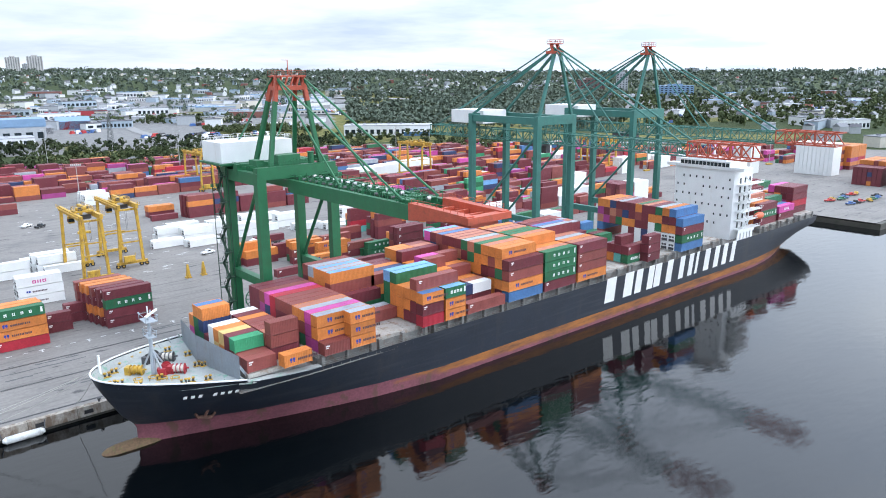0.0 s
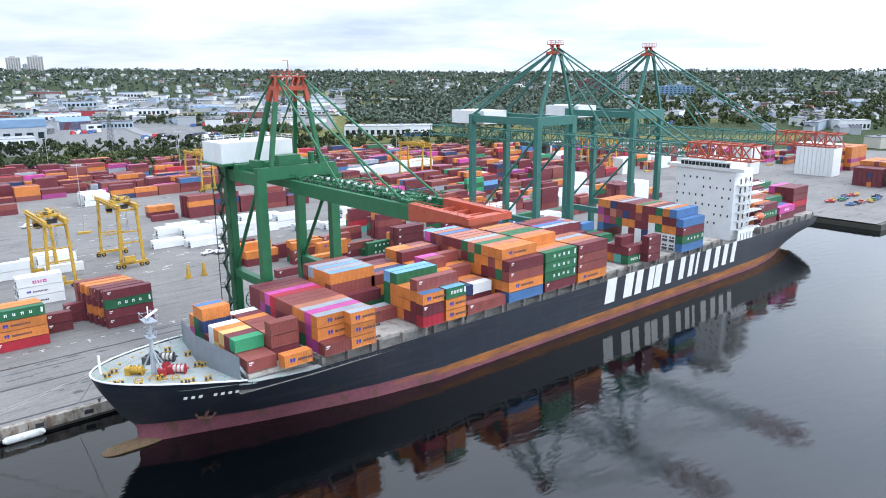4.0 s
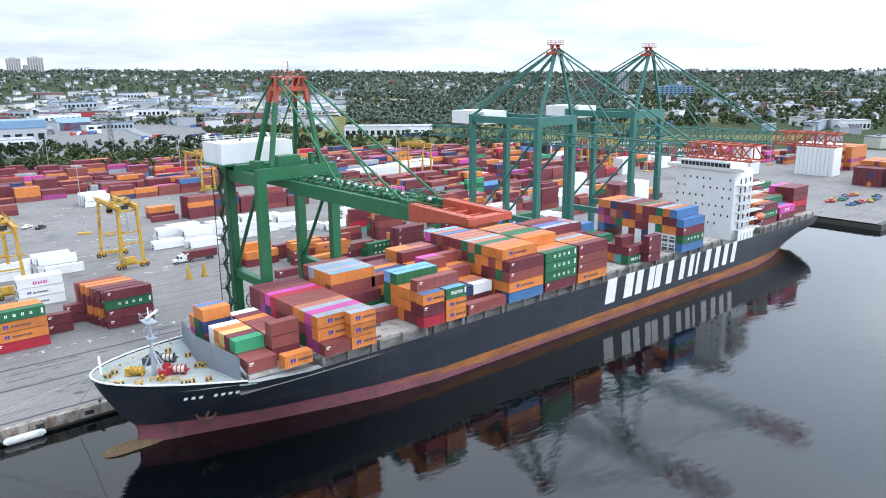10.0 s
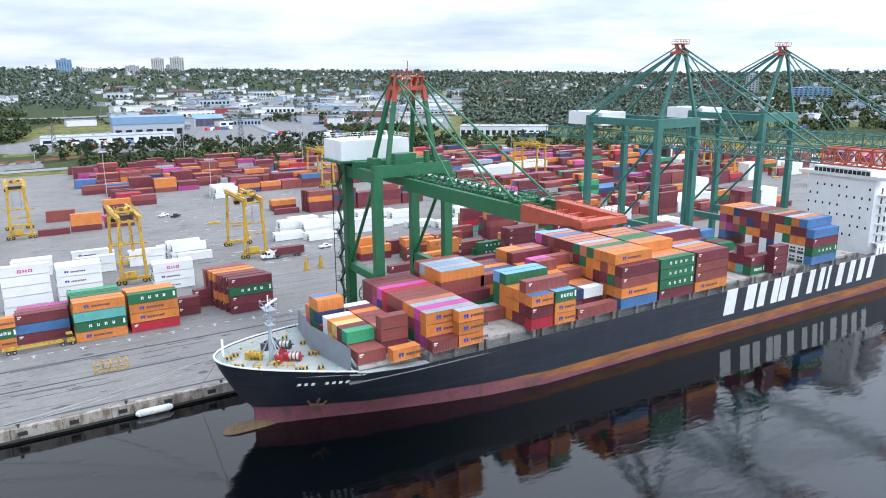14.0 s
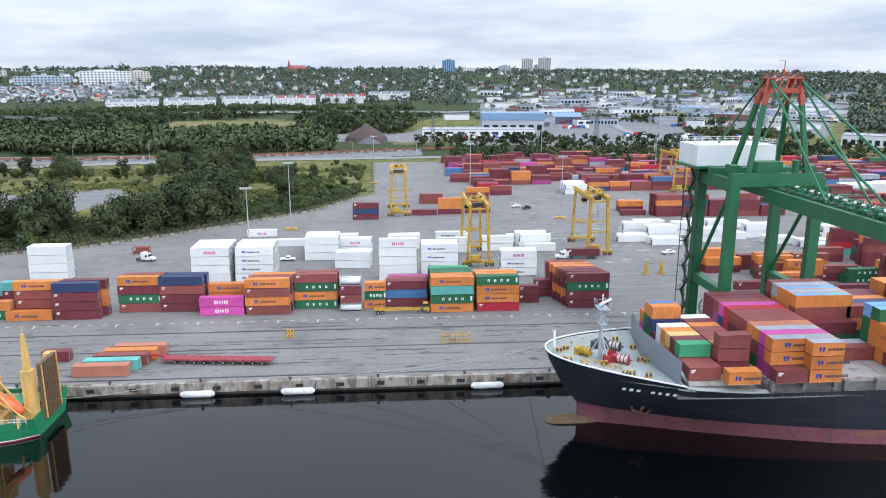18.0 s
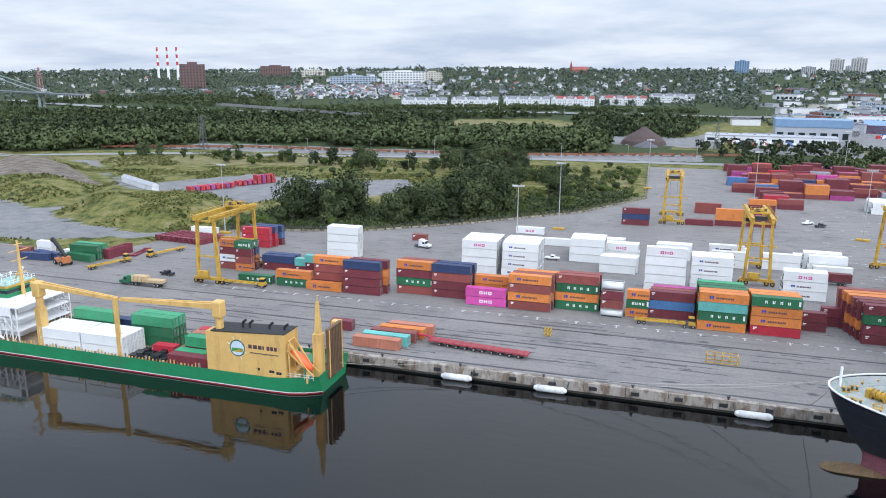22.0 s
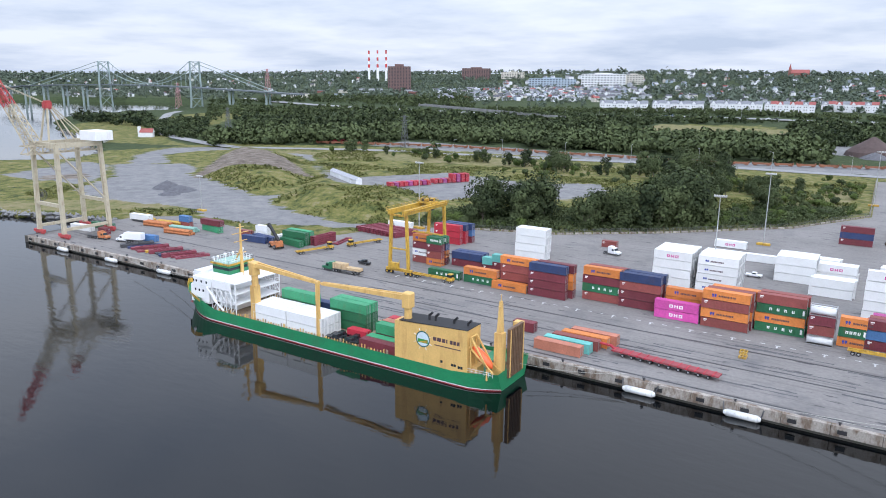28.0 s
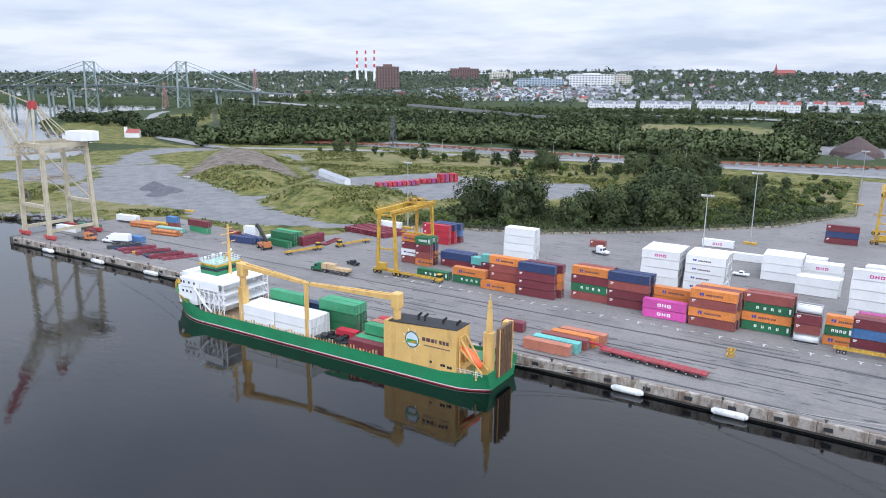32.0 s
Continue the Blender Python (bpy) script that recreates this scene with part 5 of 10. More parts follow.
    for s in (-1, 1):
        xt = 85.8 + s * 3.4
        for p, q in (((xt, 4, 69), (87.8 + s * 4.4, -42, 46)), ((xt, 4, 69), (87.8 + s * 4.4, -20, 46)), ((xt, 6, 69), (85.8 + s * 6, 27, 49))):
            bm = bmesh.new()
            crane_rope(bm, p, q, 0.5)
            part("stay", bm, M_GRN1, c)
    bm = bmesh.new()
    for x0, x1, y0, y1, z0, z1 in ((81.4, 87.2, 3.6, 7, 48.8, 51.2), (83, 86, 8, 11, 48.8, 50.4), (76.5, 78.4, 5, 9, 48.8, 50.2), (93.4, 95.2, 4, 8, 48.8, 50.2)):
        box(bm, x0, x1, y0, y1, z0, z1)
    rail_fence(bm, [(XA - 0.6, 2.2), (XB + 0.2, 2.2), (XB + 0.2, 4.4)], 48.8, 1.1, 1.6)
    rail_fence(bm, [(XA - 0.4, 4), (XA - 0.4, 16)], 48.0, 1.1, 1.6)
    beam(bm, (90, 3.4, 48.8), (90, 3.4, 51.4), 1.5, 1.5, 12)
    beam(bm, (90, 3.4, 51.4), (90, 3.4, 51.6), 1.8, 1.8, 12)
    for k in range(6):
        beam(bm, (88.6 + k * 0.9, 2.6, 44.8), (88.2 + k * 0.9, -2.5 - (k % 3), 46.4), 0.16)
        beam(bm, (84.2 + k * 0.8, 2.6, 45.4), (84.2 + k * 0.8, 2.6, 50.4), 0.1)
    part("deck_gear", bm, M_GRN1, c, "green winch housings and rails")
    for x0, y0, z0, w0 in ((84.5, -42, 45.0, 2.2), (88.0, -40, 45.0, 1.8), (86.0, -34, 45.0, 1.6), (89.6, -37, 45.0, 1.4), (85.2, -29, 45.0, 1.4)):
        bm = bmesh.new()
        box(bm, x0 - w0 / 2, x0 + w0 / 2, y0 - w0 * 0.7, y0 + w0 * 0.7, z0, z0 + 1.3)
        beam(bm, (x0 - w0 / 2, y0, z0 + 1.3), (x0 + w0 / 2, y0, z0 + 2.2), 0.14)
        rail_fence(bm, [(x0 - w0, y0 - w0), (x0 + w0, y0 - w0), (x0 + w0, y0 + w0)], z0 + 0.8, 1.1, 0.9)
        part("boom_gear", bm, M_GRN1, c, "green sheave housing with handrails")
    # cable reel and stair tower on the landside leg
    bm = bmesh.new()
    for r in (2.6, 1.4):
        for i in range(18):
            a0, a1 = 2 * math.pi * i / 18, 2 * math.pi * (i + 1) / 18
            beam(bm, (XA + 4 + r * math.cos(a0), YL - 1.6, 13 + r * math.sin(a0)), (XA + 4 + r * math.cos(a1), YL - 1.6, 13 + r * math.sin(a1)), 0.2)
    for i in range(12):
        a0 = 2 * math.pi * i / 12
        beam(bm, (XA + 4, YL - 1.6, 13), (XA + 4 + 2.6 * math.cos(a0), YL - 1.6, 13 + 2.6 * math.sin(a0)), 0.12)
    part("cable_reel", bm, M_GRN1, c, "spoked cable reel")
    tower_ = mat("dark_green_stair_steel", (0.035, 0.075, 0.05), 0.6, 0.2)
    for i in range(13):
        bm = bmesh.new()
        z = QUAY_Z + 3 + i * 3.2
        s = 1 if i % 2 else -1
        box(bm, XA - 3.4, XA - 1.2, YL + s * 1.6 - 0.6, YL + s * 1.6 + 0.6, z, z + 0.12)
        rail_fence(bm, [(XA - 3.4, YL + s * 2.2), (XA - 1.2, YL + s * 2.2)], z + 0.1, 1.1, 1.1, 0.08)
        beam(bm, (XA - 2.3, YL + s * 1.6, z), (XA - 2.3, YL - s * 1.6, z + 3.2), 0.6, 0.1)
        for k in (-1, 1):
            beam(bm, (XA - 2.3 + k * 0.35, YL + s * 1.6, z + 1), (XA - 2.3 + k * 0.35, YL - s * 1.6, z + 4.2), 0.07)
        part("stair_flight", bm, tower_, c, "dark green steel stair flight")
    for dx in (-3.4, -1.2):
        for dy in (-2.2, 2.2):
            bm = bmesh.new()
            beam(bm, (XA + dx, YL + dy, QUAY_Z + 2.2), (XA + dx, YL + dy, 47.4), 0.16)
            part("stair_post", bm, tower_, c, "dark green stair post")
    return c


crane_old()


def crane_lattice(xc):
    c = tagged(empty("quay_crane", xc, 0, 0), "teal green quay crane with lattice boom and red boom tip", "crane")
    YW, YL, HX_ = 3.0, 33.0, 8.3
    for x in (-HX_, HX_):
        for y in (YW, YL):
            part("leg", (lambda b: (beam(b, (x, y, QUAY_Z + 2.2), (x, y, 56), 1.7, 2.0), b)[-1])(bmesh.new()), M_GRN2, c)
            bogies(c, x, y, M_GRN2)
        part("sill_beam", (lambda b: (box(b, x - 0.8, x + 0.8, YW, YL, 17.5, 19.5), b)[-1])(bmesh.new()), M_GRN2, c)
        part("top_beam", (lambda b: (box(b, x - 0.7, x + 0.7, YW, YL, 53.6, 55.8), b)[-1])(bmesh.new()), M_GRN2, c)
        part("diagonal", (lambda b: (beam(b, (x, YW + 0.8, 50), (x, YL - 0.8, 20), 0.8, 0.8, 10), b)[-1])(bmesh.new()), M_GRN2, c)
    for y in (YW, YL):
        part("portal_beam", (lambda b: (box(b, -HX_ - 0.9, HX_ + 0.9, y - 0.9, y + 0.9, 53.4, 56.2), b)[-1])(bmesh.new()), M_GRN2, c)
    bm = bmesh.new()
    for i in range(10):
        x = -HX_ + 1.2 + i * 1.6
        beam(bm, (x, YW, 53.4), (x + (0.8 if i % 2 else -0.8), YW, 50.5), 0.22)
    part("underframe", bm, M_GRN2, c)
    bm = bmesh.new()
    truss(bm, (0, 62, 50.8), (0, -46, 50.8), 6.0, 3.4, 3.0, 0.2)
    part("boom", bm, M_GRN2, c, "teal lattice boom")
    bm = bmesh.new()
    truss(bm, (0, -46, 51.4), (0, -64, 51.4), 6.4, 3.8, 2.8, 0.28)
    part("boom_tip", bm, M_RED, c, "red lattice boom tip")
    bm = bmesh.new()
    box(bm, -5.5, 5.5, 30.5, 47, 52.6, 57.0)
    part("machinery_house", bm, M_WHITE, c, "white machinery house")
    for x in (-HX_ + 0.5, HX_ - 0.5):
        part("frame_leg", (lambda b: (beam(b, (x, YW, 56), (x * 0.14, YW, 76), 0.85), b)[-1])(bmesh.new()), M_GRN2, c)
        part("back_stay", (lambda b: (beam(b, (x, YL, 56), (x * 0.14, YW + 1.5, 76), 0.7), b)[-1])(bmesh.new()), M_GRN2, c)
    bm = bmesh.new()
    box(bm, -2.0, 2.0, 2.2, 6.0, 75.2, 76.0)
    for x in (-1.4, 1.4):
        beam(bm, (x, 3, 74.4), (x, 4.4, 78.2), 0.8)
    box(bm, -2.0, 2.0, 2.4, 5.6, 78.0, 78.3)
    rail_fence(bm, [(-2, 2.4), (2, 2.4), (2, 5.6), (-2, 5.6), (-2, 2.4)], 78.3, 1.1, 1.3)
    part("head_frame", bm, M_RED, c, "red head frame")
    for s in (-1, 1):
        for p, q, w in (((s * 1.2, 3.5, 77), (s * 2.8, -44, 51), 0.5), ((s * 1.2, 3.5, 77), (s * 2.8, -20, 51), 0.4), ((s * 1.2, 5, 77), (s * 2.8, 58, 51), 0.35), ((s * 1.2, 5, 77), (s * 4, 45, 57), 0.35)):
            bm = bmesh.new()
            crane_rope(bm, p, q, w)
            part("stay", bm, M_GRN2, c)
    bm = bmesh.new()
    box(bm, -2.6, 2.6, 8, 16, 46.2, 47.4)
    box(bm, 2.6, 4.6, 9, 12, 43.6, 46.2)
    part("trolley", bm, M_STEEL, c, "dark trolley and cab")
    return c


crane_lattice(179.0)
crane_lattice(229.0)


# ---- container yard ----
finish_joined("ship", "ship_container_rows", "rows of mixed coloured containers on the ship's deck")
BASE = QUAY_Z + 0.07
random.seed(11)


def stack(xl, yf, cols, L=12.19, H=2.6, lg=True, group="containers in the front row", jit=0.12, rows=None):
    """A stack with its near long side at yf and its left end at xl, colours from the ground up."""
    for k, c in enumerate(cols):
        lk = {"orange": "orange", "green": "green", "magenta": "magenta", "maroon": "mark", "brown": "mark", "red": "mark", "white": "white"}.get(c) if lg else None
        if c == "one":
            c, lk = "white", "one"
        if c == "plain":
            c, lk = "white", None
        container(xl + L / 2 + random.uniform(-jit, jit), yf + 1.22 + random.uniform(-jit, jit) * 0.5, BASE + k * H, c, L, H - 0.01, 0, None, lk, group, "stacked in the yard" if len(cols) > 1 else "standing in the yard")


FRONT = [
    (-131.2, 47.2, "green"), (-117.4, 47.4, "green orange"), (-112.5, 58.0, "maroon maroon teal"), (-106.0, 46.0, "orange"), (-104.6, 49.0, "maroon brown brown orange"),
    (-93.2, 46.2, "maroon maroon maroon navy"), (-92.0, 49.2, "maroon orange orange maroon"), (-77.6, 51.6, "brown green maroon orange"), (-77.0, 54.4, "brown green maroon brown"), (-65.9, 51.0, "maroon maroon brown navy"), (-65.4, 53.8, "maroon maroon brown navy"),
    (-54.0, 46.9, "magenta magenta"), (-52.4, 52.0, "maroon orange orange"), (-41.2, 46.5, "brown orange brown orange"), (-40.6, 49.2, "maroon orange brown brown"), (-40.0, 51.9, "maroon orange brown orange"),
    (-28.0, 51.0, "green orange green brown"), (-27.6, 53.8, "green orange green brown"),
    (-2.0, 51.0, "maroon blue maroon"), (-1.6, 53.7, "maroon blue brown"), (-1.2, 56.4, "maroon maroon purple"),
    (11.0, 45.0, "orange green teal orange"), (11.0, 47.7, "orange green teal orange"), (11.0, 50.4, "maroon green orange green"), (10.7, 53.1, "maroon green orange green"), (10.7, 55.8, "maroon green orange jade"),
    (24.0, 45.0, "red orange orange green"), (24.0, 47.7, "red orange orange orange"), (23.6, 50.4, "maroon orange orange orange"),
    (50.6, 46.0, "maroon maroon green maroon"), (49.8, 48.9, "maroon orange maroon maroon"), (49.0, 51.7, "maroon orange maroon brown"), (48.4, 54.5, "maroon orange maroon orange"), (47.8, 57.3, "maroon maroon maroon orange"), (47.2, 60.1, "maroon maroon brown brown"),
]
for xl, yf, cols in FRONT:
    stack(xl, yf, cols.split())
for xl, yf, cols in ((-8.0, 50.0, "orange green orange"), (-14.9, 52.0, "maroon maroon brown"), (37.4, 52.2, "maroon maroon"), (43.4, 58.0, "maroon maroon")):
    stack(xl, yf, cols.split(), 6.06)
# boxes behind the second pier berth, by the rubber-tyred crane
for xl, yf, cols, L in ((-146.5, 60.0, "brown white maroon orange", 6.06), (-139.8, 59.0, "orange brown maroon green", 6.06), (-146.5, 63.0, "maroon navy navy orange", 6.06), (-139.6, 62.0, "maroon orange navy green", 6.06),
                        (-132.0, 63.5, "maroon navy", 12.19), (-132.0, 66.3, "maroon navy", 12.19), (-118.6, 62.0, "maroon teal", 12.19), (-158.0, 92.0, "red red red", 12.19), (-157.0, 95.0, "red red navy", 12.19), (-156.0, 98.0, "maroon blue navy", 12.19),
                        (-97.5, 122.5, "brown", 6.06), (-17.8, 184.0, "maroon navy maroon", 12.19)):
    stack(xl, yf, cols.split(), L, group="containers by the yard crane")
# white refrigerated boxes
WHITE = [(-118.5, 87.0, 4, 2), (-64.8, 81.0, 4, 5), (-50.8, 81.0, 4, 5), (-4.0, 77.0, 5, 1), (9.8, 81.0, 4, 3), (-19.6, 96.0, 2, 2), (-31.5, 108.0, 3, 4), (-33.0, 121.0, 2, 2), (-45.0, 131.0, 1, 1),
         (-26.0, 137.0, 1, 2), (-20.0, 117.0, 2, 2), (-1.5, 122.0, 2, 2), (17.5, 127.0, 2, 1), (18.0, 116.0, 2, 1), (20.0, 136.0, 1, 1), (36.6, 82.0, 3, 2), (34.5, 118.0, 2, 1), (51.0, 116.0, 1, 1), (49.5, 119.5, 2, 1), (48.5, 123.5, 2, 2), (46.5, 131.0, 1, 2), (-60.0, 150.0, 1, 1)]
for xl, yf, h, rows in WHITE:
    for r in range(rows):
        for k in range(h):
            c = "one" if (int(xl) % 4 == 0 and k == h - 1 and r == 0) else ("white" if (r == 0 and int(abs(xl)) % 3 != 1 and h > 1) else "plain")
            lk = {"one": "one", "white": "white", "plain": None}[c]
            container(xl + 6.1 + random.uniform(-0.2, 0.2) + (r * 0.5 if h < 3 else 0), yf + 1.22 + r * 2.6, BASE + k * 2.9, "white", 12.19, 2.89, 0, None, lk, "white refrigerated containers", "in the yard" if h == 1 else "stacked in the yard")
# reefer rows on chassis further along, deeper into the yard
random.seed(21)
for xl, yf, n in ((92, 130, 1), (97, 140, 2), (105, 133, 2), (104, 144, 2), (103, 123, 1), (119, 148, 1), (118, 139, 2), (122, 127, 2), (133, 131, 1), (134, 143, 2), (147, 134, 2), (150, 122, 1), (160, 116, 1), (132, 158, 1), (146, 154, 1), (98, 256, 2), (99, 250, 2), (100, 262, 2), (112, 268, 1), (120, 300, 1), (163, 108, 1), (176, 128, 2)):
    for k in range(n):
        container(xl + 6 + random.uniform(-0.6, 0.6), yf, BASE + k * 2.9 + 0.02, "white", 12.19, 2.89, 0, None, None, "white refrigerated containers", "parked in the yard")
    for k in range(n):
        joined_box("reefer", xl + 6 + random.uniform(-0.6, 0.6), yf + 2.8, BASE + k * 2.9, "white", 12.19, 2.89)
finish_joined("reefer", "refrigerated_containers", "rows of white refrigerated containers parked in the yard")
# boxes behind the old crane, and the wide field beyond
for xl, yf, cols in ((107.0, 80.5, "maroon orange"), (106.0, 83.3, "maroon orange orange"), (120.5, 72.0, "maroon brown orange"), (121.5, 76.0, "green maroon orange"), (127.0, 65.5, "maroon orange orange"), (140.0, 67.5, "maroon brown"), (156.0, 57.5, "maroon maroon maroon maroon"), (156.0, 60.2, "maroon brown maroon maroon"), (156.5, 63.0, "maroon maroon orange"), (168.5, 90.0, "orange green orange orange"), (168.0, 92.8, "maroon green maroon"), (136.0, 54.5, "maroon"), (120.0, 84.0, "maroon maroon"), (134.0, 74.0, "orange orange brown"), (134.0, 80.0, "orange maroon"), (121.0, 60.0, "brown orange"), (108.0, 60.0, "maroon"),
                     (146.5, 63.2, "green green"), (146.0, 66.0, "green"), (170.0, 66.0, "maroon teal"), (171.0, 69.0, "maroon maroon"), (151.0, 92.0, "maroon brown"), (166.0, 84.0, "maroon maroon brown maroon"), (166.0, 87.0, "maroon maroon maroon"), (165.0, 104.0, "orange green orange"), (164.0, 101.0, "teal red maroon maroon"), (178.0, 97.0, "maroon orange"), (191.0, 72.0, "maroon maroon"), (193.0, 84.0, "green maroon orange"), (207.0, 60.0, "maroon blue"), (210.0, 76.0, "teal teal"), (226.0, 70.0, "maroon"),
                     (112.6, 195.0, "maroon orange"), (112.6, 197.8, "brown orange"), (110.5, 185.0, "maroon"), (126.5, 181.0, "maroon maroon orange brown"), (126.0, 183.8, "maroon maroon maroon maroon"), (125.5, 186.6, "maroon maroon maroon maroon"), (139.2, 180.5, "maroon maroon navy maroon"), (138.8, 183.3, "maroon maroon maroon"), (152.0, 180.0, "maroon maroon maroon"), (151.8, 182.8, "maroon orange maroon"), (164.6, 180.0, "brown maroon maroon"), (164.6, 182.8, "maroon maroon maroon brown"), (177.4, 179.5, "maroon maroon"), (181.0, 186.0, "maroon blue maroon"), (259.0, 133.0, "jade jade green jade"), (259.0, 136.0, "jade jade jade"), (259.0, 139.0, "green jade jade"), (246.0, 134.0, "maroon orange maroon"), (272.0, 135.0, "maroon navy skyblue maroon"),
                     (10.0, 193.0, "maroon"), (23.0, 195.0, "maroon orange orange"), (36.5, 197.0, "maroon brown"), (15.0, 225.0, "brown brown"), (40.0, 228.0, "maroon maroon orange"), (29.0, 215.0, "magenta"), (56.0, 250.0, "maroon brown")):
    if yf < 80:
        stack(xl, yf, cols.split(), group="containers deeper in the yard")
    else:
        for k, c in enumerate(cols.split()):
            joined_box("mid", xl + 6.1 + random.uniform(-0.1, 0.1), yf + 1.22, BASE + k * 2.6, c)
random.seed(33)
PALF = ["maroon"] * 16 + ["orange"] * 4 + ["brown"] * 7 + ["navy", "blue", "magenta", "green", "purple", "grey", "red"]


def yard_right(y):
    return float(np.interp(y, [40, 100, 260, 330, 430], [560, 640, 510, 440, 240]))


y = 262.0
row = 0
while y < 418:
    x = 36.0 + random.uniform(0, 12) + max(0, 300 - y) * 0.2
    while x < yard_right(y) - 14:
        if 60 < x < 112 and y < 286:
            x += 13
            continue
        h = random.choice([1, 2, 2, 2, 3]) if y > 290 else random.choice([2, 2, 3, 3])
        if random.random() > 0.07:
            for r in range(3):
                c = random.choice(PALF)
                for k in range(h - (1 if r and random.random() < 0.3 else 0)):
                    joined_box("far", x + 6.1, y + r * 2.7, BASE + k * 2.6, c if random.random() < 0.5 else random.choice(PALF))
        x += 12.7 + (4.5 if random.random() < 0.12 else 0)
    y += 16.0 if row % 2 else 13.0
    row += 1
for i in range(6):              # a pale block of refrigerated boxes among the far rows
    for j in range(4):
        for k in range(2):
            joined_box("far", 262 + i * 12.8, 236 + i * 3 + j * 2.7, BASE + k * 2.9, "white", 12.19, 2.89)
# the middle field behind the lattice cranes
y = 66.0
row = 0
PALM = PALF + ["maroon"] * 4 + ["green", "green", "jade", "orange", "orange", "brown"]
while y < 258:
    x = 194.0 + max(0, y - 110) * 0.12 + random.uniform(0, 8)
    while x < yard_right(y) - 40:
        if (330 < x < 520 and y < 120) or (240 < x < 286 and 126 < y < 146) or (250 < x < 345 and y > 228):
            x += 13
            continue
        zone_white = random.random() < 0.07
        h = random.choice([1, 2, 2, 3, 3, 4])
        if random.random() > 0.08:
            for r in range(3):
                hh = max(1, h - random.choice([0, 0, 0, 1]))
                c = random.choice(PALM)
                for k in range(hh):
                    joined_box("mid", x + 6.1 + random.uniform(-0.2, 0.2), y + r * 2.65, BASE + k * 2.6, "white" if zone_white else (c if random.random() < 0.4 else random.choice(PALM)))
        x += 12.8 + (5 if random.random() < 0.15 else 0)
    y += 15.0 if row % 2 else 19.0
    row += 1
finish_joined("far", "far_container_rows", "long rows of mostly maroon and orange containers")
finish_joined("mid", "container_blocks", "dense blocks of maroon, orange and green containers")
# reefer wall and blocks at the far end of the quay
for xl, yb, cols, nx, ny, H in ((480.0, 37.0, ["white"] * 7, 1, 9, 2.9), (452.0, 76.0, ["white"] * 6, 1, 4, 2.9), (506.0, 45.0, ["orange", "orange", "green", "orange", "maroon", "orange"], 1, 5, 2.6), (519.0, 41.0, ["maroon", "orange", "orange", "orange", "orange", "orange"], 2, 6, 2.6), (428.0, 84.0, ["orange", "maroon", "orange", "navy", "maroon"], 1, 4, 2.6), (404.0, 92.0, ["white"] * 5, 1, 3, 2.9),
                                (455.0, 0.0, ["maroon"] * 4, 1, 6, 2.6), (455.0, -16.0, ["orange", "green", "maroon", "magenta", "purple"], 2, 5, 2.6), (469.0, 2.0, ["maroon", "maroon", "brown", "maroon", "orange"], 2, 6, 2.6)):
    for i in range(nx):
        for j in range(ny):
            for k, c in enumerate(cols):
                if j == 0 or k == len(cols) - 1 or i == 0:
                    joined_box("end", xl + 6.1 + i * 12.6, yb + j * 2.6, BASE + k * H, c if c == "white" or random.random() < 0.7 else random.choice(PALF), 12.19, H - 0.01)
finish_joined("end", "end_container_blocks", "tall blocks of white, orange and maroon containers")


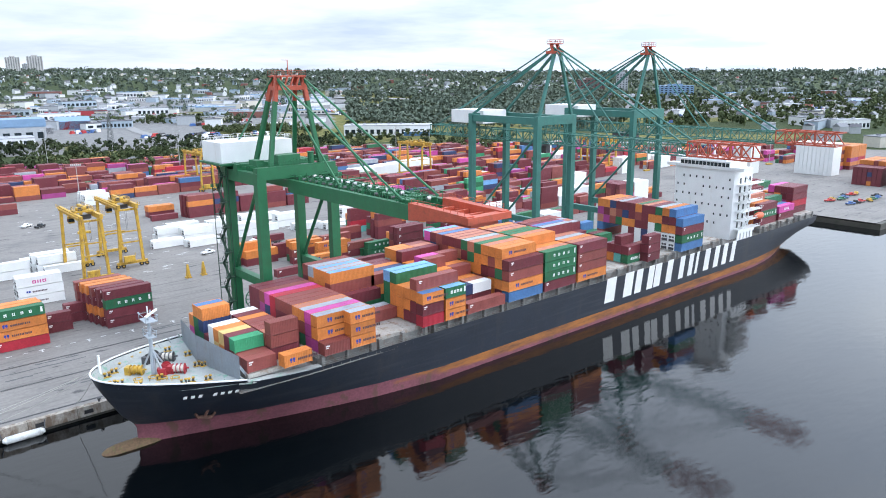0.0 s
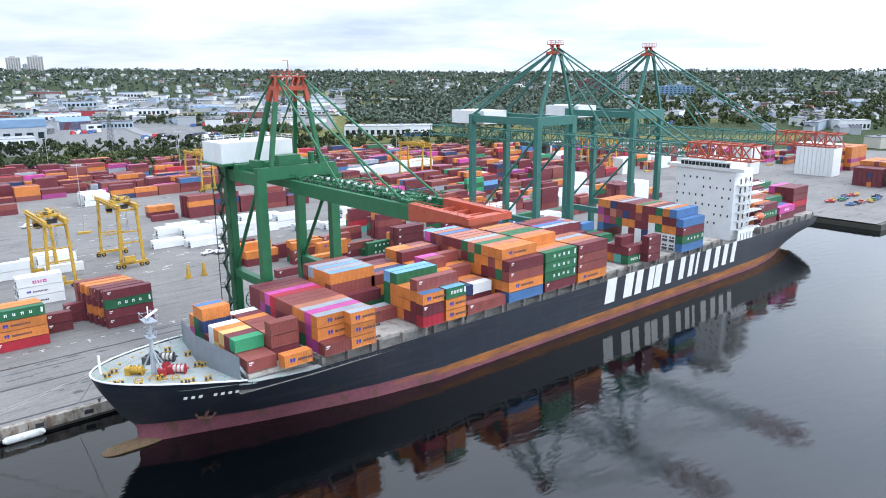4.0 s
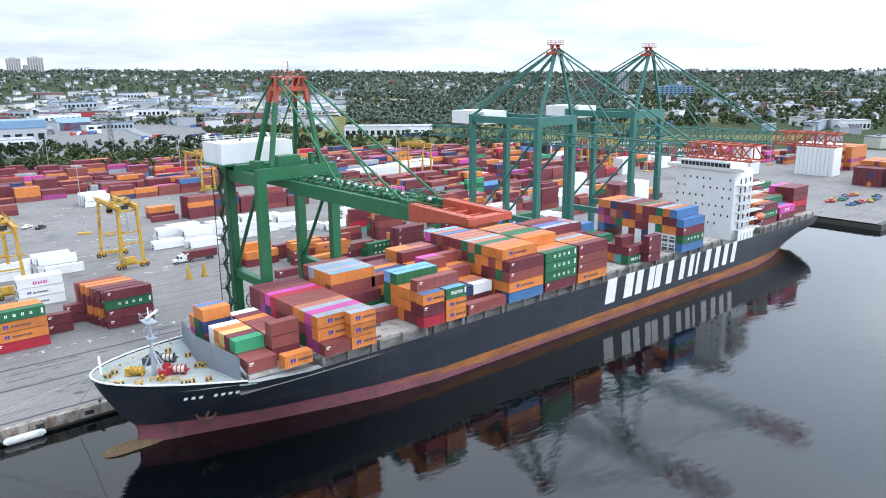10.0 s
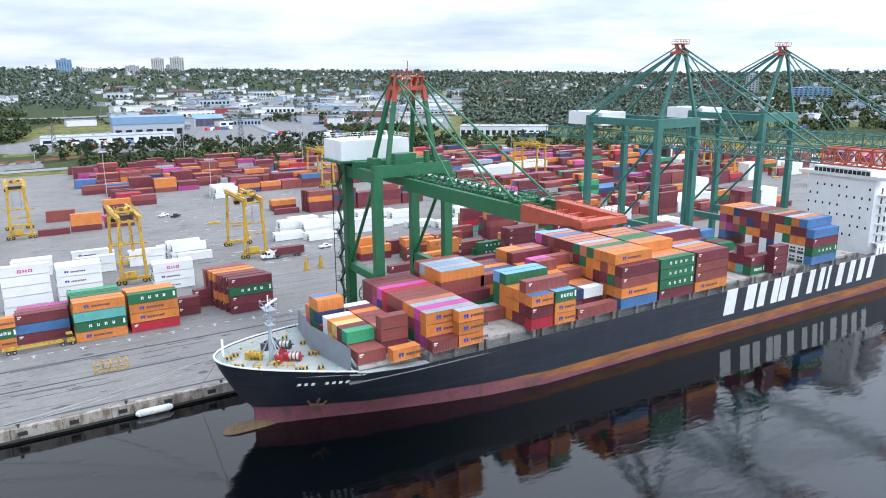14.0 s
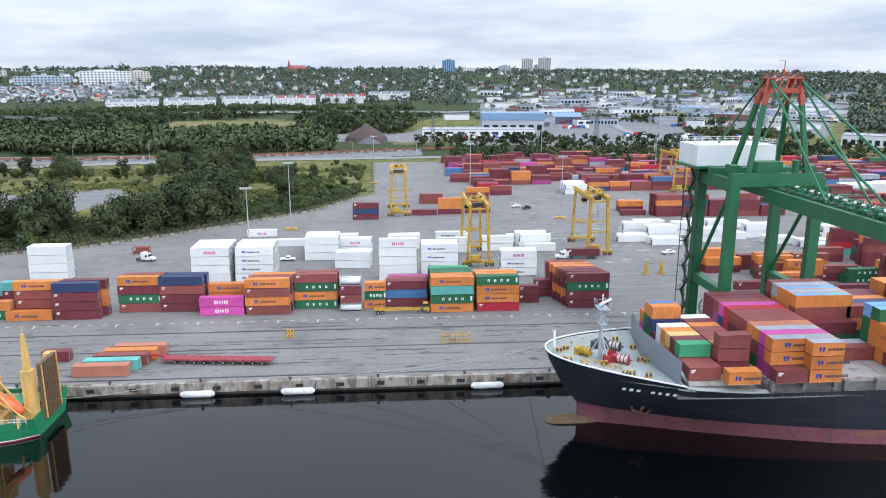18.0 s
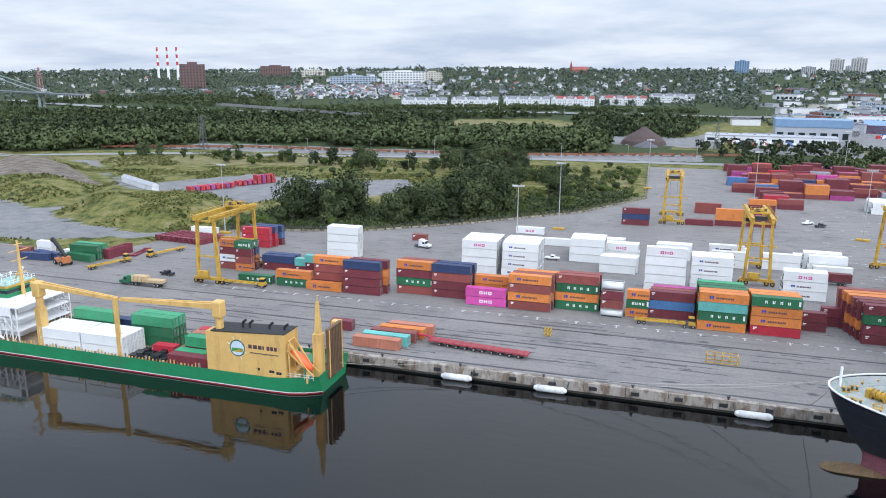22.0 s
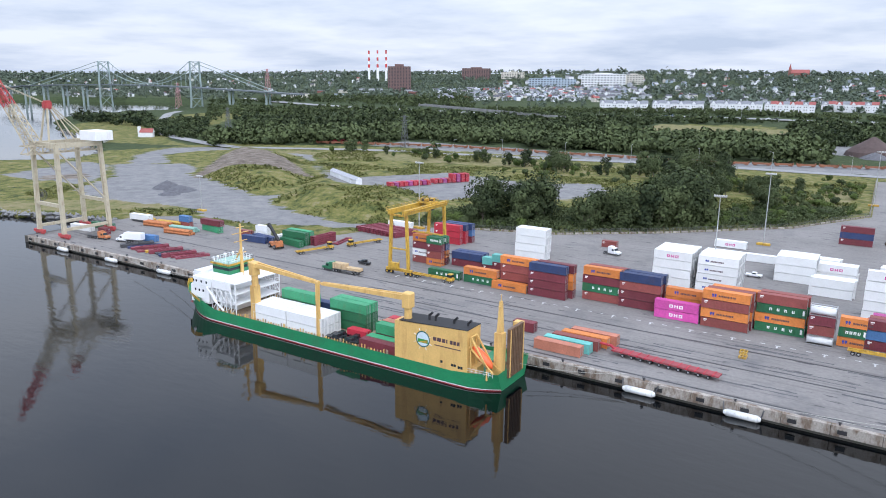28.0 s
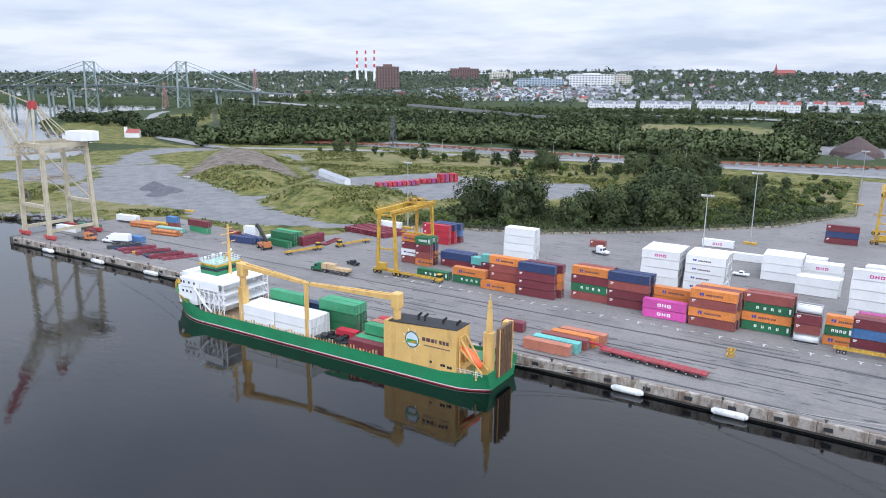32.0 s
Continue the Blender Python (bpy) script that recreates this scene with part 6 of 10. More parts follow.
# ---- rubber-tyred yard cranes ----
def yard_crane(label, trolley=0.5, reach=True):
    """Four legs on wheeled sills, a span of 23.4 m along y and a wheelbase of 8 m along x, at its own origin."""
    c = tagged(empty("yard_crane"), label, "yard crane")
    S, Wb, Hh = 23.4, 8.0, 21.5
    for y in (0, S):
        sill = bmesh.new()
        box(sill, -5.2, 5.2, y - 0.55, y + 0.55, 1.3, 2.2)
        sill_ob = part("sill", sill, M_YEL, c)
        for x in (-Wb / 2, Wb / 2):
            for d in (-0.9, 0.9):
                w_ = bmesh.new()
                beam(w_, (x + d, y - 0.32, 0.75), (x + d, y + 0.32, 0.75), 1.5, 1.5, 14)
                beam(w_, (x + d, y - 0.36, 0.75), (x + d, y + 0.36, 0.75), 0.7, 0.7, 10, 1)
                part("wheel", w_, [M_BLACK, M_YEL], c)
            l_ = bmesh.new()
            beam(l_, (x * 0.96, y, 2.2), (x * 0.76, y, Hh - 1.0), 0.9, 0.9)
            part("leg", l_, M_YEL, c)
        br = bmesh.new()
        beam(br, (-3.4, y, 9.0), (3.4, y, 9.0), 0.45)
        beam(br, (-3.0, y, Hh - 1), (3.0, y, Hh - 1), 0.6)
        part("cross_tie", br, M_YEL, c)
    for x in (-3.0, 3.0):
        gb = bmesh.new()
        box(gb, x - 0.5, x + 0.5, -1.6, S + 1.6, Hh - 0.7, Hh + 0.95)
        part("girder", gb, M_YEL, c)
        rl = bmesh.new()
        sg = 1 if x > 0 else -1
        rail_fence(rl, [(x + sg * 1.1, -1.6), (x + sg * 1.1, S + 1.6)], Hh + 0.5, 1.1, 2.2, 0.07)
        box(rl, min(x, x + sg * 1.1), max(x, x + sg * 1.1), -1.6, S + 1.6, Hh + 0.42, Hh + 0.5)
        part("walkway", rl, M_YEL, c)
    ty = S * trolley
    tr = bmesh.new()
    box(tr, -2.9, 2.9, ty - 2.2, ty + 2.2, Hh + 0.95, Hh + 1.5)
    for dx, dy in ((-1.4, -0.9), (1.3, 0.8), (0.2, -1.1)):
        beam(tr, (dx - 0.8, ty + dy, Hh + 2.1), (dx + 0.8, ty + dy, Hh + 2.1), 1.1, 1.1, 10)
        box(tr, dx - 0.5, dx + 0.5, ty + dy - 0.4, ty + dy + 0.4, Hh + 1.5, Hh + 2.3)
    rail_fence(tr, [(-2.9, ty - 2.2), (2.9, ty - 2.2), (2.9, ty + 2.2), (-2.9, ty + 2.2), (-2.9, ty - 2.2)], Hh + 1.5, 1.1, 1.5)
    part("trolley", tr, [M_YEL], c, "trolley with hoist drums")
    hb_ = bmesh.new()
    box(hb_, -1.6, -0.2, ty - 1.6, ty - 0.3, Hh + 1.5, Hh + 2.6)
    box(hb_, 0.3, 2.0, ty + 0.2, ty + 1.7, Hh + 1.5, Hh + 2.4)
    box(hb_, -2.4, 2.4, ty - 0.6, ty + 0.6, Hh - 1.6, Hh - 0.2)
    part("hoist_gear", hb_, M_STEEL, c, "dark hoist gear under and on the trolley")
    cb = bmesh.new()
    box(cb, -3.9, -2.2, ty + 2.3, ty + 4.0, Hh - 3.0, Hh - 0.7)
    cab = part("cab", cb, M_YEL, c, "glazed driver's cab")
    gl = bmesh.new()
    box(gl, -3.95, -2.15, ty + 2.25, ty + 4.05, Hh - 2.5, Hh - 1.4)
    part("window", gl, M_GLASS, cab)
    sp = bmesh.new()
    zs = 11.5
    box(sp, -0.5, 0.5, ty - 0.3, ty + 0.3, zs, zs + 0.5)
    box(sp, -6.0, 6.0, ty - 0.25, ty + 0.25, zs - 0.3, zs + 0.1)
    for x in (-6.0, 6.0):
        box(sp, x - 0.12, x + 0.12, ty - 1.2, ty + 1.2, zs - 0.35, zs)
    part("spreader", sp, M_YEL, c)
    for x in (-1.6, 1.6):
        for d in (-0.8, 0.8):
            rp = bmesh.new()
            beam(rp, (x, ty + d, zs + 0.4), (x, ty + d, Hh + 1.2), 0.06)
            part("rope", rp, M_STEEL, c)
    gn = bmesh.new()
    box(gn, -3.0, 0.6, -1.9, -0.6, 2.3, 4.4)
    beam(gn, (0.9, -1.2, 4.2), (0.9, -1.2, 5.4), 0.2, 0.2, 8)
    part("engine_housing", gn, M_YEL, c)
    ld = bmesh.new()
    for i in range(40):
        beam(ld, (3.2, S + 0.5, 2.4 + i * 0.45), (3.2, S + 0.9, 2.4 + i * 0.45), 0.05)
    for d in (0.5, 0.9):
        beam(ld, (3.2, S + d, 2.2), (3.2, S + d, Hh), 0.07)
    part("ladder", ld, M_YEL, c)
    return c


rtg_pier = yard_crane("yellow rubber-tyred yard crane over container stacks by the pier", 0.75)
rtg_pier.matrix_basis = pose(-139.4, 42.5, QUAY_Z + 0.05)
rtg_move = yard_crane("yellow rubber-tyred yard crane rolling along the white boxes", 0.35)
rtg_move.matrix_basis = pose(61.8, 95.5, QUAY_Z + 0.05)
rtg_mid = yard_crane("yellow rubber-tyred yard crane standing on open asphalt", 0.3)
rtg_mid.matrix_basis = pose(77, 108, QUAY_Z + 0.05)
for x, y, s in ((4.0, 192, 0.4), (166, 252, 0.6), (290, 205, 0.5), (395, 140, 0.5)):
    f_ = copy_thing(rtg_mid, pose(x, y, QUAY_Z + 0.05))
    f_["label"] = "yellow rubber-tyred yard crane between far container rows"


# ---- lamp masts ----
M_MAST = mat("galvanised_mast", (0.42, 0.43, 0.43), 0.5, 0.4)
M_LAMP = mat("lamp_head_grey", (0.55, 0.56, 0.56), 0.5)


def lamp_mast(h):
    c = tagged(empty("lamp_mast"), "tall grey steel floodlight mast in the yard", "lamp mast", "lamp masts")
    b = bmesh.new()
    beam(b, (0, 0, 0.9), (0, 0, h), 0.5, 0.5, 10, 0, 0.25)
    part("pole", b, M_MAST, c)
    b = bmesh.new()
    box(b, -2.0, 2.0, -0.12, 0.12, h - 0.1, h + 0.15)
    part("crossarm", b, M_MAST, c)
    for i in range(6):
        b = bmesh.new()
        x = -1.8 + i * 0.72
        box(b, x - 0.25, x + 0.25, -0.45, 0.25, h + 0.15, h + 0.6)
        part("floodlight", b, M_LAMP, c)
    b = bmesh.new()
    box(b, -2.6, 2.6, -0.9, 0.9, 0, 0.9)
    bmesh.ops.bevel(b, geom=b.edges[:], offset=0.1, segments=1, affect="EDGES")
    part("plinth", b, M_YEL, c, "yellow concrete plinth")
    return c


mast0 = lamp_mast(29.0)
mast0.matrix_basis = pose(-48.0, 92.0, QUAY_Z + 0.05)
for x, y in ((-43.6, 163.5), (80.0, 180.0), (44.0, 245.0), (-177.6, 110.0), (180.0, 330.0), (-10.0, 300.0), (300, 250), (420, 130), (510, 90), (120, 420)):
    copy_thing(mast0, pose(x, y, QUAY_Z + 0.05, 0, 0, random.uniform(-20, 20)))


mast_low = lamp_mast(17.0)
mast_low.matrix_basis = pose(-290.0, 84.0, land_z(-290.0, 84.0) - 0.1)


# ---- road vehicles ----
M_CARW = mat("white_vehicle_paint", (0.75, 0.76, 0.77), 0.3, 0, 0.04)
M_CARK = mat("black_vehicle_paint", (0.02, 0.022, 0.025), 0.25, 0, 0.04)
M_CARG = mat("green_vehicle_paint", (0.02, 0.14, 0.07), 0.3, 0, 0.04)
M_CARR = mat("red_vehicle_paint", (0.45, 0.03, 0.03), 0.3, 0, 0.04)
M_CARB = mat("blue_vehicle_paint", (0.05, 0.12, 0.3), 0.3, 0, 0.04)
M_TIMBER = mat("pale_timber", (0.52, 0.38, 0.22), 0.8, 0, 0.2, 1, 6)


def wheel(parent, x, y, r=0.5, w=0.3):
    b = bmesh.new()
    beam(b, (x, y - w / 2, r), (x, y + w / 2, r), 2 * r, 2 * r, 14)
    tyre = part("wheel", b, M_BLACK, parent)
    b = bmesh.new()
    beam(b, (x, y - w / 2 - 0.02, r), (x, y + w / 2 + 0.02, r), r, r, 10)
    part("rim", b, M_ROD, tyre)


def cab_unit(parent, m_, x0=0.0, nose=1.6):
    """A tractor unit whose front is at x0 and which points to -x."""
    b = bmesh.new()
    if nose:
        v = box(b, x0, x0 + nose, -1.05, 1.05, 0.7, 1.75)
        v[4].co.z = v[7].co.z = 1.45
    v = box(b, x0 + nose, x0 + nose + 1.6, -1.2, 1.2, 0.7, 2.9)
    for i in (4, 7):
        v[i].co.x += 0.45
    box(b, x0 + nose + 1.6, x0 + nose + 3.2, -1.2, 1.2, 0.7, 3.3)
    bmesh.ops.bevel(b, geom=b.edges[:], offset=0.08, segments=1, affect="EDGES")
    cab = part("cab", b, m_, parent)
    b = bmesh.new()
    v = box(b, x0 + nose - 0.03, x0 + nose + 0.3, -1.0, 1.0, 1.85, 2.65)
    for i in (4, 7):
        v[i].co.x += 0.33
    for i in (5, 6):
        v[i].co.x += 0.33
    box(b, x0 + nose + 0.5, x0 + nose + 1.4, -1.22, 1.22, 1.8, 2.5)
    part("window", b, M_GLASS, cab)
    b = bmesh.new()
    box(b, x0 + 0.6, x0 + nose + 5.4, -0.5, 0.5, 0.6, 0.95)
    part("chassis", b, M_STEEL, parent)
    for x in (x0 + 0.9, x0 + nose + 3.4, x0 + nose + 4.7):
        for s in (-1, 1):
            wheel(parent, x, s * 1.0)


def truck(label, m_, load=None, L=12.2):
    c = tagged(empty("truck"), label, "truck")
    cab_unit(c, m_)
    b = bmesh.new()
    box(b, 4.0, 4.0 + L, -1.2, 1.2, 1.05, 1.3)
    part("trailer_bed", b, M_STEEL, c)
    for x in (4.0 + L - 3.2, 4.0 + L - 1.9):
        for s in (-1, 1):
            wheel(c, x, s * 1.0)
    if load == "box":
        ob = new("trailer_box", container_mesh(12.19, 2.59, "maroon"))
        ob.parent = c
        ob.matrix_basis = pose(4.0 + L / 2, 0, 1.32)
        lg = new("logo", logo_mesh("mark", 12.19))
        lg.parent = ob
    elif load == "van":
        b = bmesh.new()
        box(b, 4.0, 4.0 + L, -1.25, 1.25, 1.3, 4.0)
        bmesh.ops.bevel(b, geom=b.edges[:], offset=0.06, segments=1, affect="EDGES")
        part("trailer_box", b, M_CARW, c)
    elif load == "timber":
        for i in range(8):
            b = bmesh.new()
            h = 1.9 if i < 4 else 0.9
            box(b, 4.2 + i * 1.5, 5.5 + i * 1.5, -1.15, 1.15, 1.3, 1.3 + h)
            part("timber_pack", b, M_TIMBER, c)
    return c


truck_move = truck("white tractor truck hauling a maroon container", M_CARW, "box")
truck_move.matrix_basis = pose(96, 103, QUAY_Z + 0.06)
t_ = truck("green truck with stacked timber on a flat trailer", M_CARG, "timber")
t_.matrix_basis = pose(-166.0, 33.6, QUAY_Z + 0.06, 0, 0, 3)
t_ = truck("white tractor truck with a white box trailer", M_CARW, "van")
t_.matrix_basis = pose(500, 42, QUAY_Z + 0.06, 0, 0, 25)
t_ = tagged(empty("tractor_unit"), "white tractor unit parked on open asphalt", "truck")
cab_unit(t_, M_CARW)
t_.matrix_basis = pose(-86.0, 111, QUAY_Z + 0.06, 0, 0, 165)


def yard_tractor(x, y, rz=0):
    c = tagged(empty("terminal_tractor", x, y, QUAY_Z + 0.06, rz), "yellow terminal tractor with an empty container chassis", "tractor", "terminal tractors")
    b = bmesh.new()
    box(b, -2.4, -0.6, -1.15, 1.15, 0.8, 1.5)
    box(b, -2.0, -0.5, -1.1, 0.5, 1.5, 3.0)
    bmesh.ops.bevel(b, geom=b.edges[:], offset=0.06, segments=1, affect="EDGES")
    cab = part("cab", b, M_YEL, c)
    b = bmesh.new()
    box(b, -2.03, -0.47, -1.13, 0.53, 1.9, 2.7)
    part("window", b, M_GLASS, cab)
    b = bmesh.new()
    box(b, 0.2, 13.5, -0.9, -0.55, 1.0, 1.4)
    box(b, 0.2, 13.5, 0.55, 0.9, 1.0, 1.4)
    for i in range(7):
        box(b, 0.6 + i * 2.1, 0.9 + i * 2.1, -1.2, 1.2, 1.15, 1.35)
    part("chassis", b, M_YEL, c)
    for x_ in (-1.8, 0.4, 11.0, 12.3):
        for s in (-1, 1):
            wheel(c, x_, s * 0.95)
    return c


yard_tractor(8.2, 45.5, 180)
yard_tractor(-121.5, 43.5, 180)
yard_tractor(-184.0, 56.0, 252)
yard_tractor(-179.6, 66.4, 72)


def pickup(x, y, rz, m_, label):
    c = tagged(empty("pickup", x, y, QUAY_Z + 0.06, rz), label, "car", "parked pickups")
    b = bmesh.new()
    box(b, -2.7, 2.7, -0.95, 0.95, 0.55, 1.1)
    v = box(b, -0.9, 0.9, -0.85, 0.85, 1.1, 1.8)
    for i in (4, 7):
        v[i].co.x += 0.35
    bmesh.ops.bevel(b, geom=b.edges[:], offset=0.08, segments=1, affect="EDGES")
    body = part("body", b, m_, c)
    b = bmesh.new()
    box(b, -0.55, 0.75, -0.87, 0.87, 1.25, 1.65)
    part("window", b, M_GLASS, body)
    for x_ in (-1.7, 1.7):
        for s in (-1, 1):
            wheel(c, x_, s * 0.85, 0.38, 0.26)
    return c


pickup(-37.8, 108.5, 0, M_CARW, "white pickup parked by white containers")
pickup(-158.3, 46.6, -10, M_CARK, "black pickup on open asphalt")
pickup(64, 211, 40, M_CARW, "white pickup beside an open car trailer")
pickup(68.5, 206, 40, M_CARK, "dark car on open asphalt")
pickup(104.5, 108, 10, M_CARW, "white pickup parked by white containers")
for i in range(14):
    x, y = 385 + (i % 7) * 5.5 + random.uniform(-1, 1), -14 + (i // 7) * 12 + random.uniform(-2, 2)
    pickup(x, y, random.uniform(-40, 40), [M_CARB, M_CARK, M_CARR, M_YEL, M_CARG][i % 5], ["blue", "black", "red", "yellow", "green"][i % 5] + " small farm vehicle parked on the pier")
# yellow guard posts by the crane lane
for x in (86.2, 91.5):
    c = tagged(empty("guard_post", x, 80.8, QUAY_Z + 0.06), "yellow tapered steel guard post on asphalt", "post", "guard posts")
    b = bmesh.new()
    box(b, -0.9, 0.9, -0.9, 0.9, 0, 0.45)
    part("base", b, M_YEL, c)
    b = bmesh.new()
    beam(b, (0, 0, 0.45), (0, 0, 4.6), 1.3, 1.3, 4, 0, 0.5)
    part("post", b, M_YEL, c)
# yellow spreader frames on the ground
for x, y, L in ((16.0, 22.0, 7.0), (-26.5, 28.0, 1.6), (-27.0, 31.5, 1.6)):
    b = bmesh.new()
    for z in (0.1, 2.0 if L > 3 else 0.4):
        for s in (-1, 1):
            beam(b, (-L / 2, s * 1.1, z), (L / 2, s * 1.1, z), 0.16)
        for k in (-L / 2, 0, L / 2):
            beam(b, (k, -1.1, z), (k, 1.1, z), 0.16)
    if L > 3:
        for k in (-L / 2, -L / 4, 0, L / 4, L / 2):
            for s in (-1, 1):
                beam(b, (k, s * 1.1, 0.1), (k, s * 1.1, 2.0), 0.14)
    f_ = tagged(part("lifting_frame", b, M_YEL), "yellow steel lifting frame lying on the quay", "frame")
    f_.matrix_basis = pose(x, y, QUAY_Z + 0.06)
# boxes and a red flatbed on the quay apron
for i, (c, x) in enumerate((("salmon", -71.8), ("teal", -70.6), ("brown", -69.6), ("orange", -68.4), ("salmon", -67.0))):
    container(x + 6.1, 6.4 + i * 3.1, BASE, c, 12.19, 2.59, 0, None, None, "containers on the apron", "standing on the quay apron")
container(-79.5, 16.0, BASE, "maroon", 6.06, 2.59, 0, None, None, "containers on the apron", "standing on the quay apron")
c = tagged(empty("flatbed_trailer", -54.0, 12.9, QUAY_Z + 0.06, -6), "long red steel flatbed trailer parked on the quay", "trailer")
b = bmesh.new()
box(b, 0, 26, -1.3, 1.3, 1.0, 1.35)
part("bed", b, mat("faded_red_steel", (0.28, 0.05, 0.06), 0.7, 0, 0.2, stain=RUST), c)
for i in range(13):
    b = bmesh.new()
    box(b, i * 2.0 + 0.6, i * 2.0 + 0.8, -1.45, 1.45, 1.05, 1.45)
    part("crossbar", b, BOX["red"], c)
b = bmesh.new()
beam(b, (-3.6, 0, 1.9), (-0.4, 0, 1.9), 0.8, 0.35)
beam(b, (-0.6, 0, 1.9), (0.6, 0, 1.2), 0.8, 0.35)
part("gooseneck", b, BOX["red"], c)
for i in range(10):
    for s in (-1, 1):
        wheel(c, 3.0 + i * 2.3, s * 0.95, 0.45)
# white foam fenders and chains along the quay
M_FEND = mat("white_fender", (0.66, 0.67, 0.66), 0.6, 0, 0.12, 0.6, 5, stain=(0.3, 0.28, 0.24), stain_amt=0.5)
for x in (-43.0, -21.2, 21.0, 43.5, -190.0, -215.0, -245.0, -118.0, -276.0):
    c = tagged(empty("dock_fender", x, quay_y(x) - 0.85, WATER_Z + 0.75), "white cylindrical foam fender hung against the quay", "fender", "dock fenders")
    b = bmesh.new()
    beam(b, (-3.0, 0, 0), (3.0, 0, 0), 1.5, 1.5, 16)
    beam(b, (-3.7, 0, 0), (-3.0, 0, 0), 0.7, 0.7, 16, 0, 1.5)
    beam(b, (3.0, 0, 0), (3.7, 0, 0), 1.5, 1.5, 16, 0, 0.7)
    part("drum", b, M_FEND, c, smooth=True)
    for s in (-1, 1):
        b = bmesh.new()
        beam(b, (s * 3.6, 0, 0), (s * 4.0, 0.8, 1.9), 0.2)
        part("chain", b, M_STEEL, c)
# quay bollards, crane rails and painted lane lines
M_LINE = mat("worn_white_line", (0.5, 0.5, 0.49), 0.8, 0, 0.25, 1.5, 6, stain=(0.2, 0.2, 0.2), stain_amt=0.9)
for i in range(33):
    b = bmesh.new()
    beam(b, (0, 0, 0), (0, 0, 0.55), 0.45, 0.45, 10)
    beam(b, (0, 0, 0.5), (0, 0, 0.75), 0.75, 0.75, 10)
    ob = tagged(part("mooring_bollard", b, M_STEEL), "black iron mooring bollard on the quay edge", "bollard", "mooring bollards")
    ob.matrix_basis = pose(-296 + i * 19.5, quay_y(-296 + i * 19.5) + 0.7, QUAY_Z + 0.12)
for nm, y in (("crane_rail", 3.0), ("crane_rail", 20.0), ("crane_rail", 33.0)):
    b = bmesh.new()
    box(b, -300 if y > 9 else -150, 344, y - 0.35, y - 0.12, QUAY_Z + 0.04, QUAY_Z + 0.075)
    box(b, -300 if y > 9 else -150, 344, y + 0.12, y + 0.35, QUAY_Z + 0.04, QUAY_Z + 0.075)
    box(b, -300 if y > 9 else -150, 344, y - 0.06, y + 0.06, QUAY_Z + 0.04, QUAY_Z + 0.10)
    tagged(part(nm, b, M_STEEL), "steel crane rail set flush in the quay", "rail", kind="structure")
random.seed(8)
b = bmesh.new()
for i in range(60):
    x = -140 + i * 3.6
    box(b, x, x + 1.3, 41.0, 41.35, QUAY_Z + 0.052, QUAY_Z + 0.06)
    if i % 3 == 0:
        box(b, x + 0.4, x + 0.8, 39.4, 40.9, QUAY_Z + 0.052, QUAY_Z + 0.06)
for i in range(130):
    x, y = random.uniform(55, 150), random.uniform(95, 260)
    box(b, x, x + random.uniform(1.2, 3.5), y, y + 0.5, QUAY_Z + 0.052, QUAY_Z + 0.06)
tagged(part("lane_markings", b, M_LINE), "worn white painted lane marks on asphalt", "marking", kind="stuff")
M_TAR = mat("dark_tar_patch", (0.075, 0.075, 0.08), 0.75, 0, 0.3, 0.4, 3)
for i in range(46):
    x, y = random.uniform(-150, 60), random.uniform(7, 40)
    L = random.uniform(4, 26)
    b = bmesh.new()
    pts = []
    n = 10
    for k in range(n + 1):
        pts.append((x + L * k / n, y + random.uniform(0.05, 0.6)))
    for k in range(n, -1, -1):
        pts.append((x + L * k / n, y - random.uniform(0.05, 0.5)))
    f_ = b.faces.new([b.verts.new((px_, py_, QUAY_Z + 0.056 + i * 0.0002)) for px_, py_ in pts])
    b.normal_update()
    if f_.normal.z < 0:
        f_.normal_flip()
    tagged(part("road_patch", b, M_TAR), "dark tar patch along the quay apron", "patch", kind="structure")
# mooring lines
M_ROPE = mat("pale_mooring_rope", (0.4, 0.39, 0.35), 0.8)


def mooring(a, b_, sag):
    bm = bmesh.new()
    a, b_ = Vector(a), Vector(b_)
    n = 14
    p = [a.lerp(b_, i / n) - Vector((0, 0, sag * 4 * (i / n) * (1 - i / n))) for i in range(n + 1)]
    for i in range(n):
        beam(bm, p[i], p[i + 1], 0.11, 0.11, 5)
    tagged(part("mooring_line", bm, M_ROPE), "pale mooring rope from ship to quay", "rope", "mooring lines")


for a, b_, s in (((33, -12, 16), (12, 0.7, 4.8), 1.0), ((34, -11, 16), (-8, 0.7, 4.8), 1.6), ((35, -11, 16), (-27.5, 0.7, 4.8), 2.0), ((32, -14, 16), (31, 0.7, 4.8), 0.6),
                 ((-70, -4, 6), (-46, 0.7, 4.8), 0.7), ((-70, -9, 5.5), (-46, 0.7, 4.8), 0.8), ((-178, -8, 9), (-207, 0.7, 4.8), 0.8), ((-180, -10, 9), (-227, 0.7, 4.8), 1.0)):
    mooring(a, b_, s)


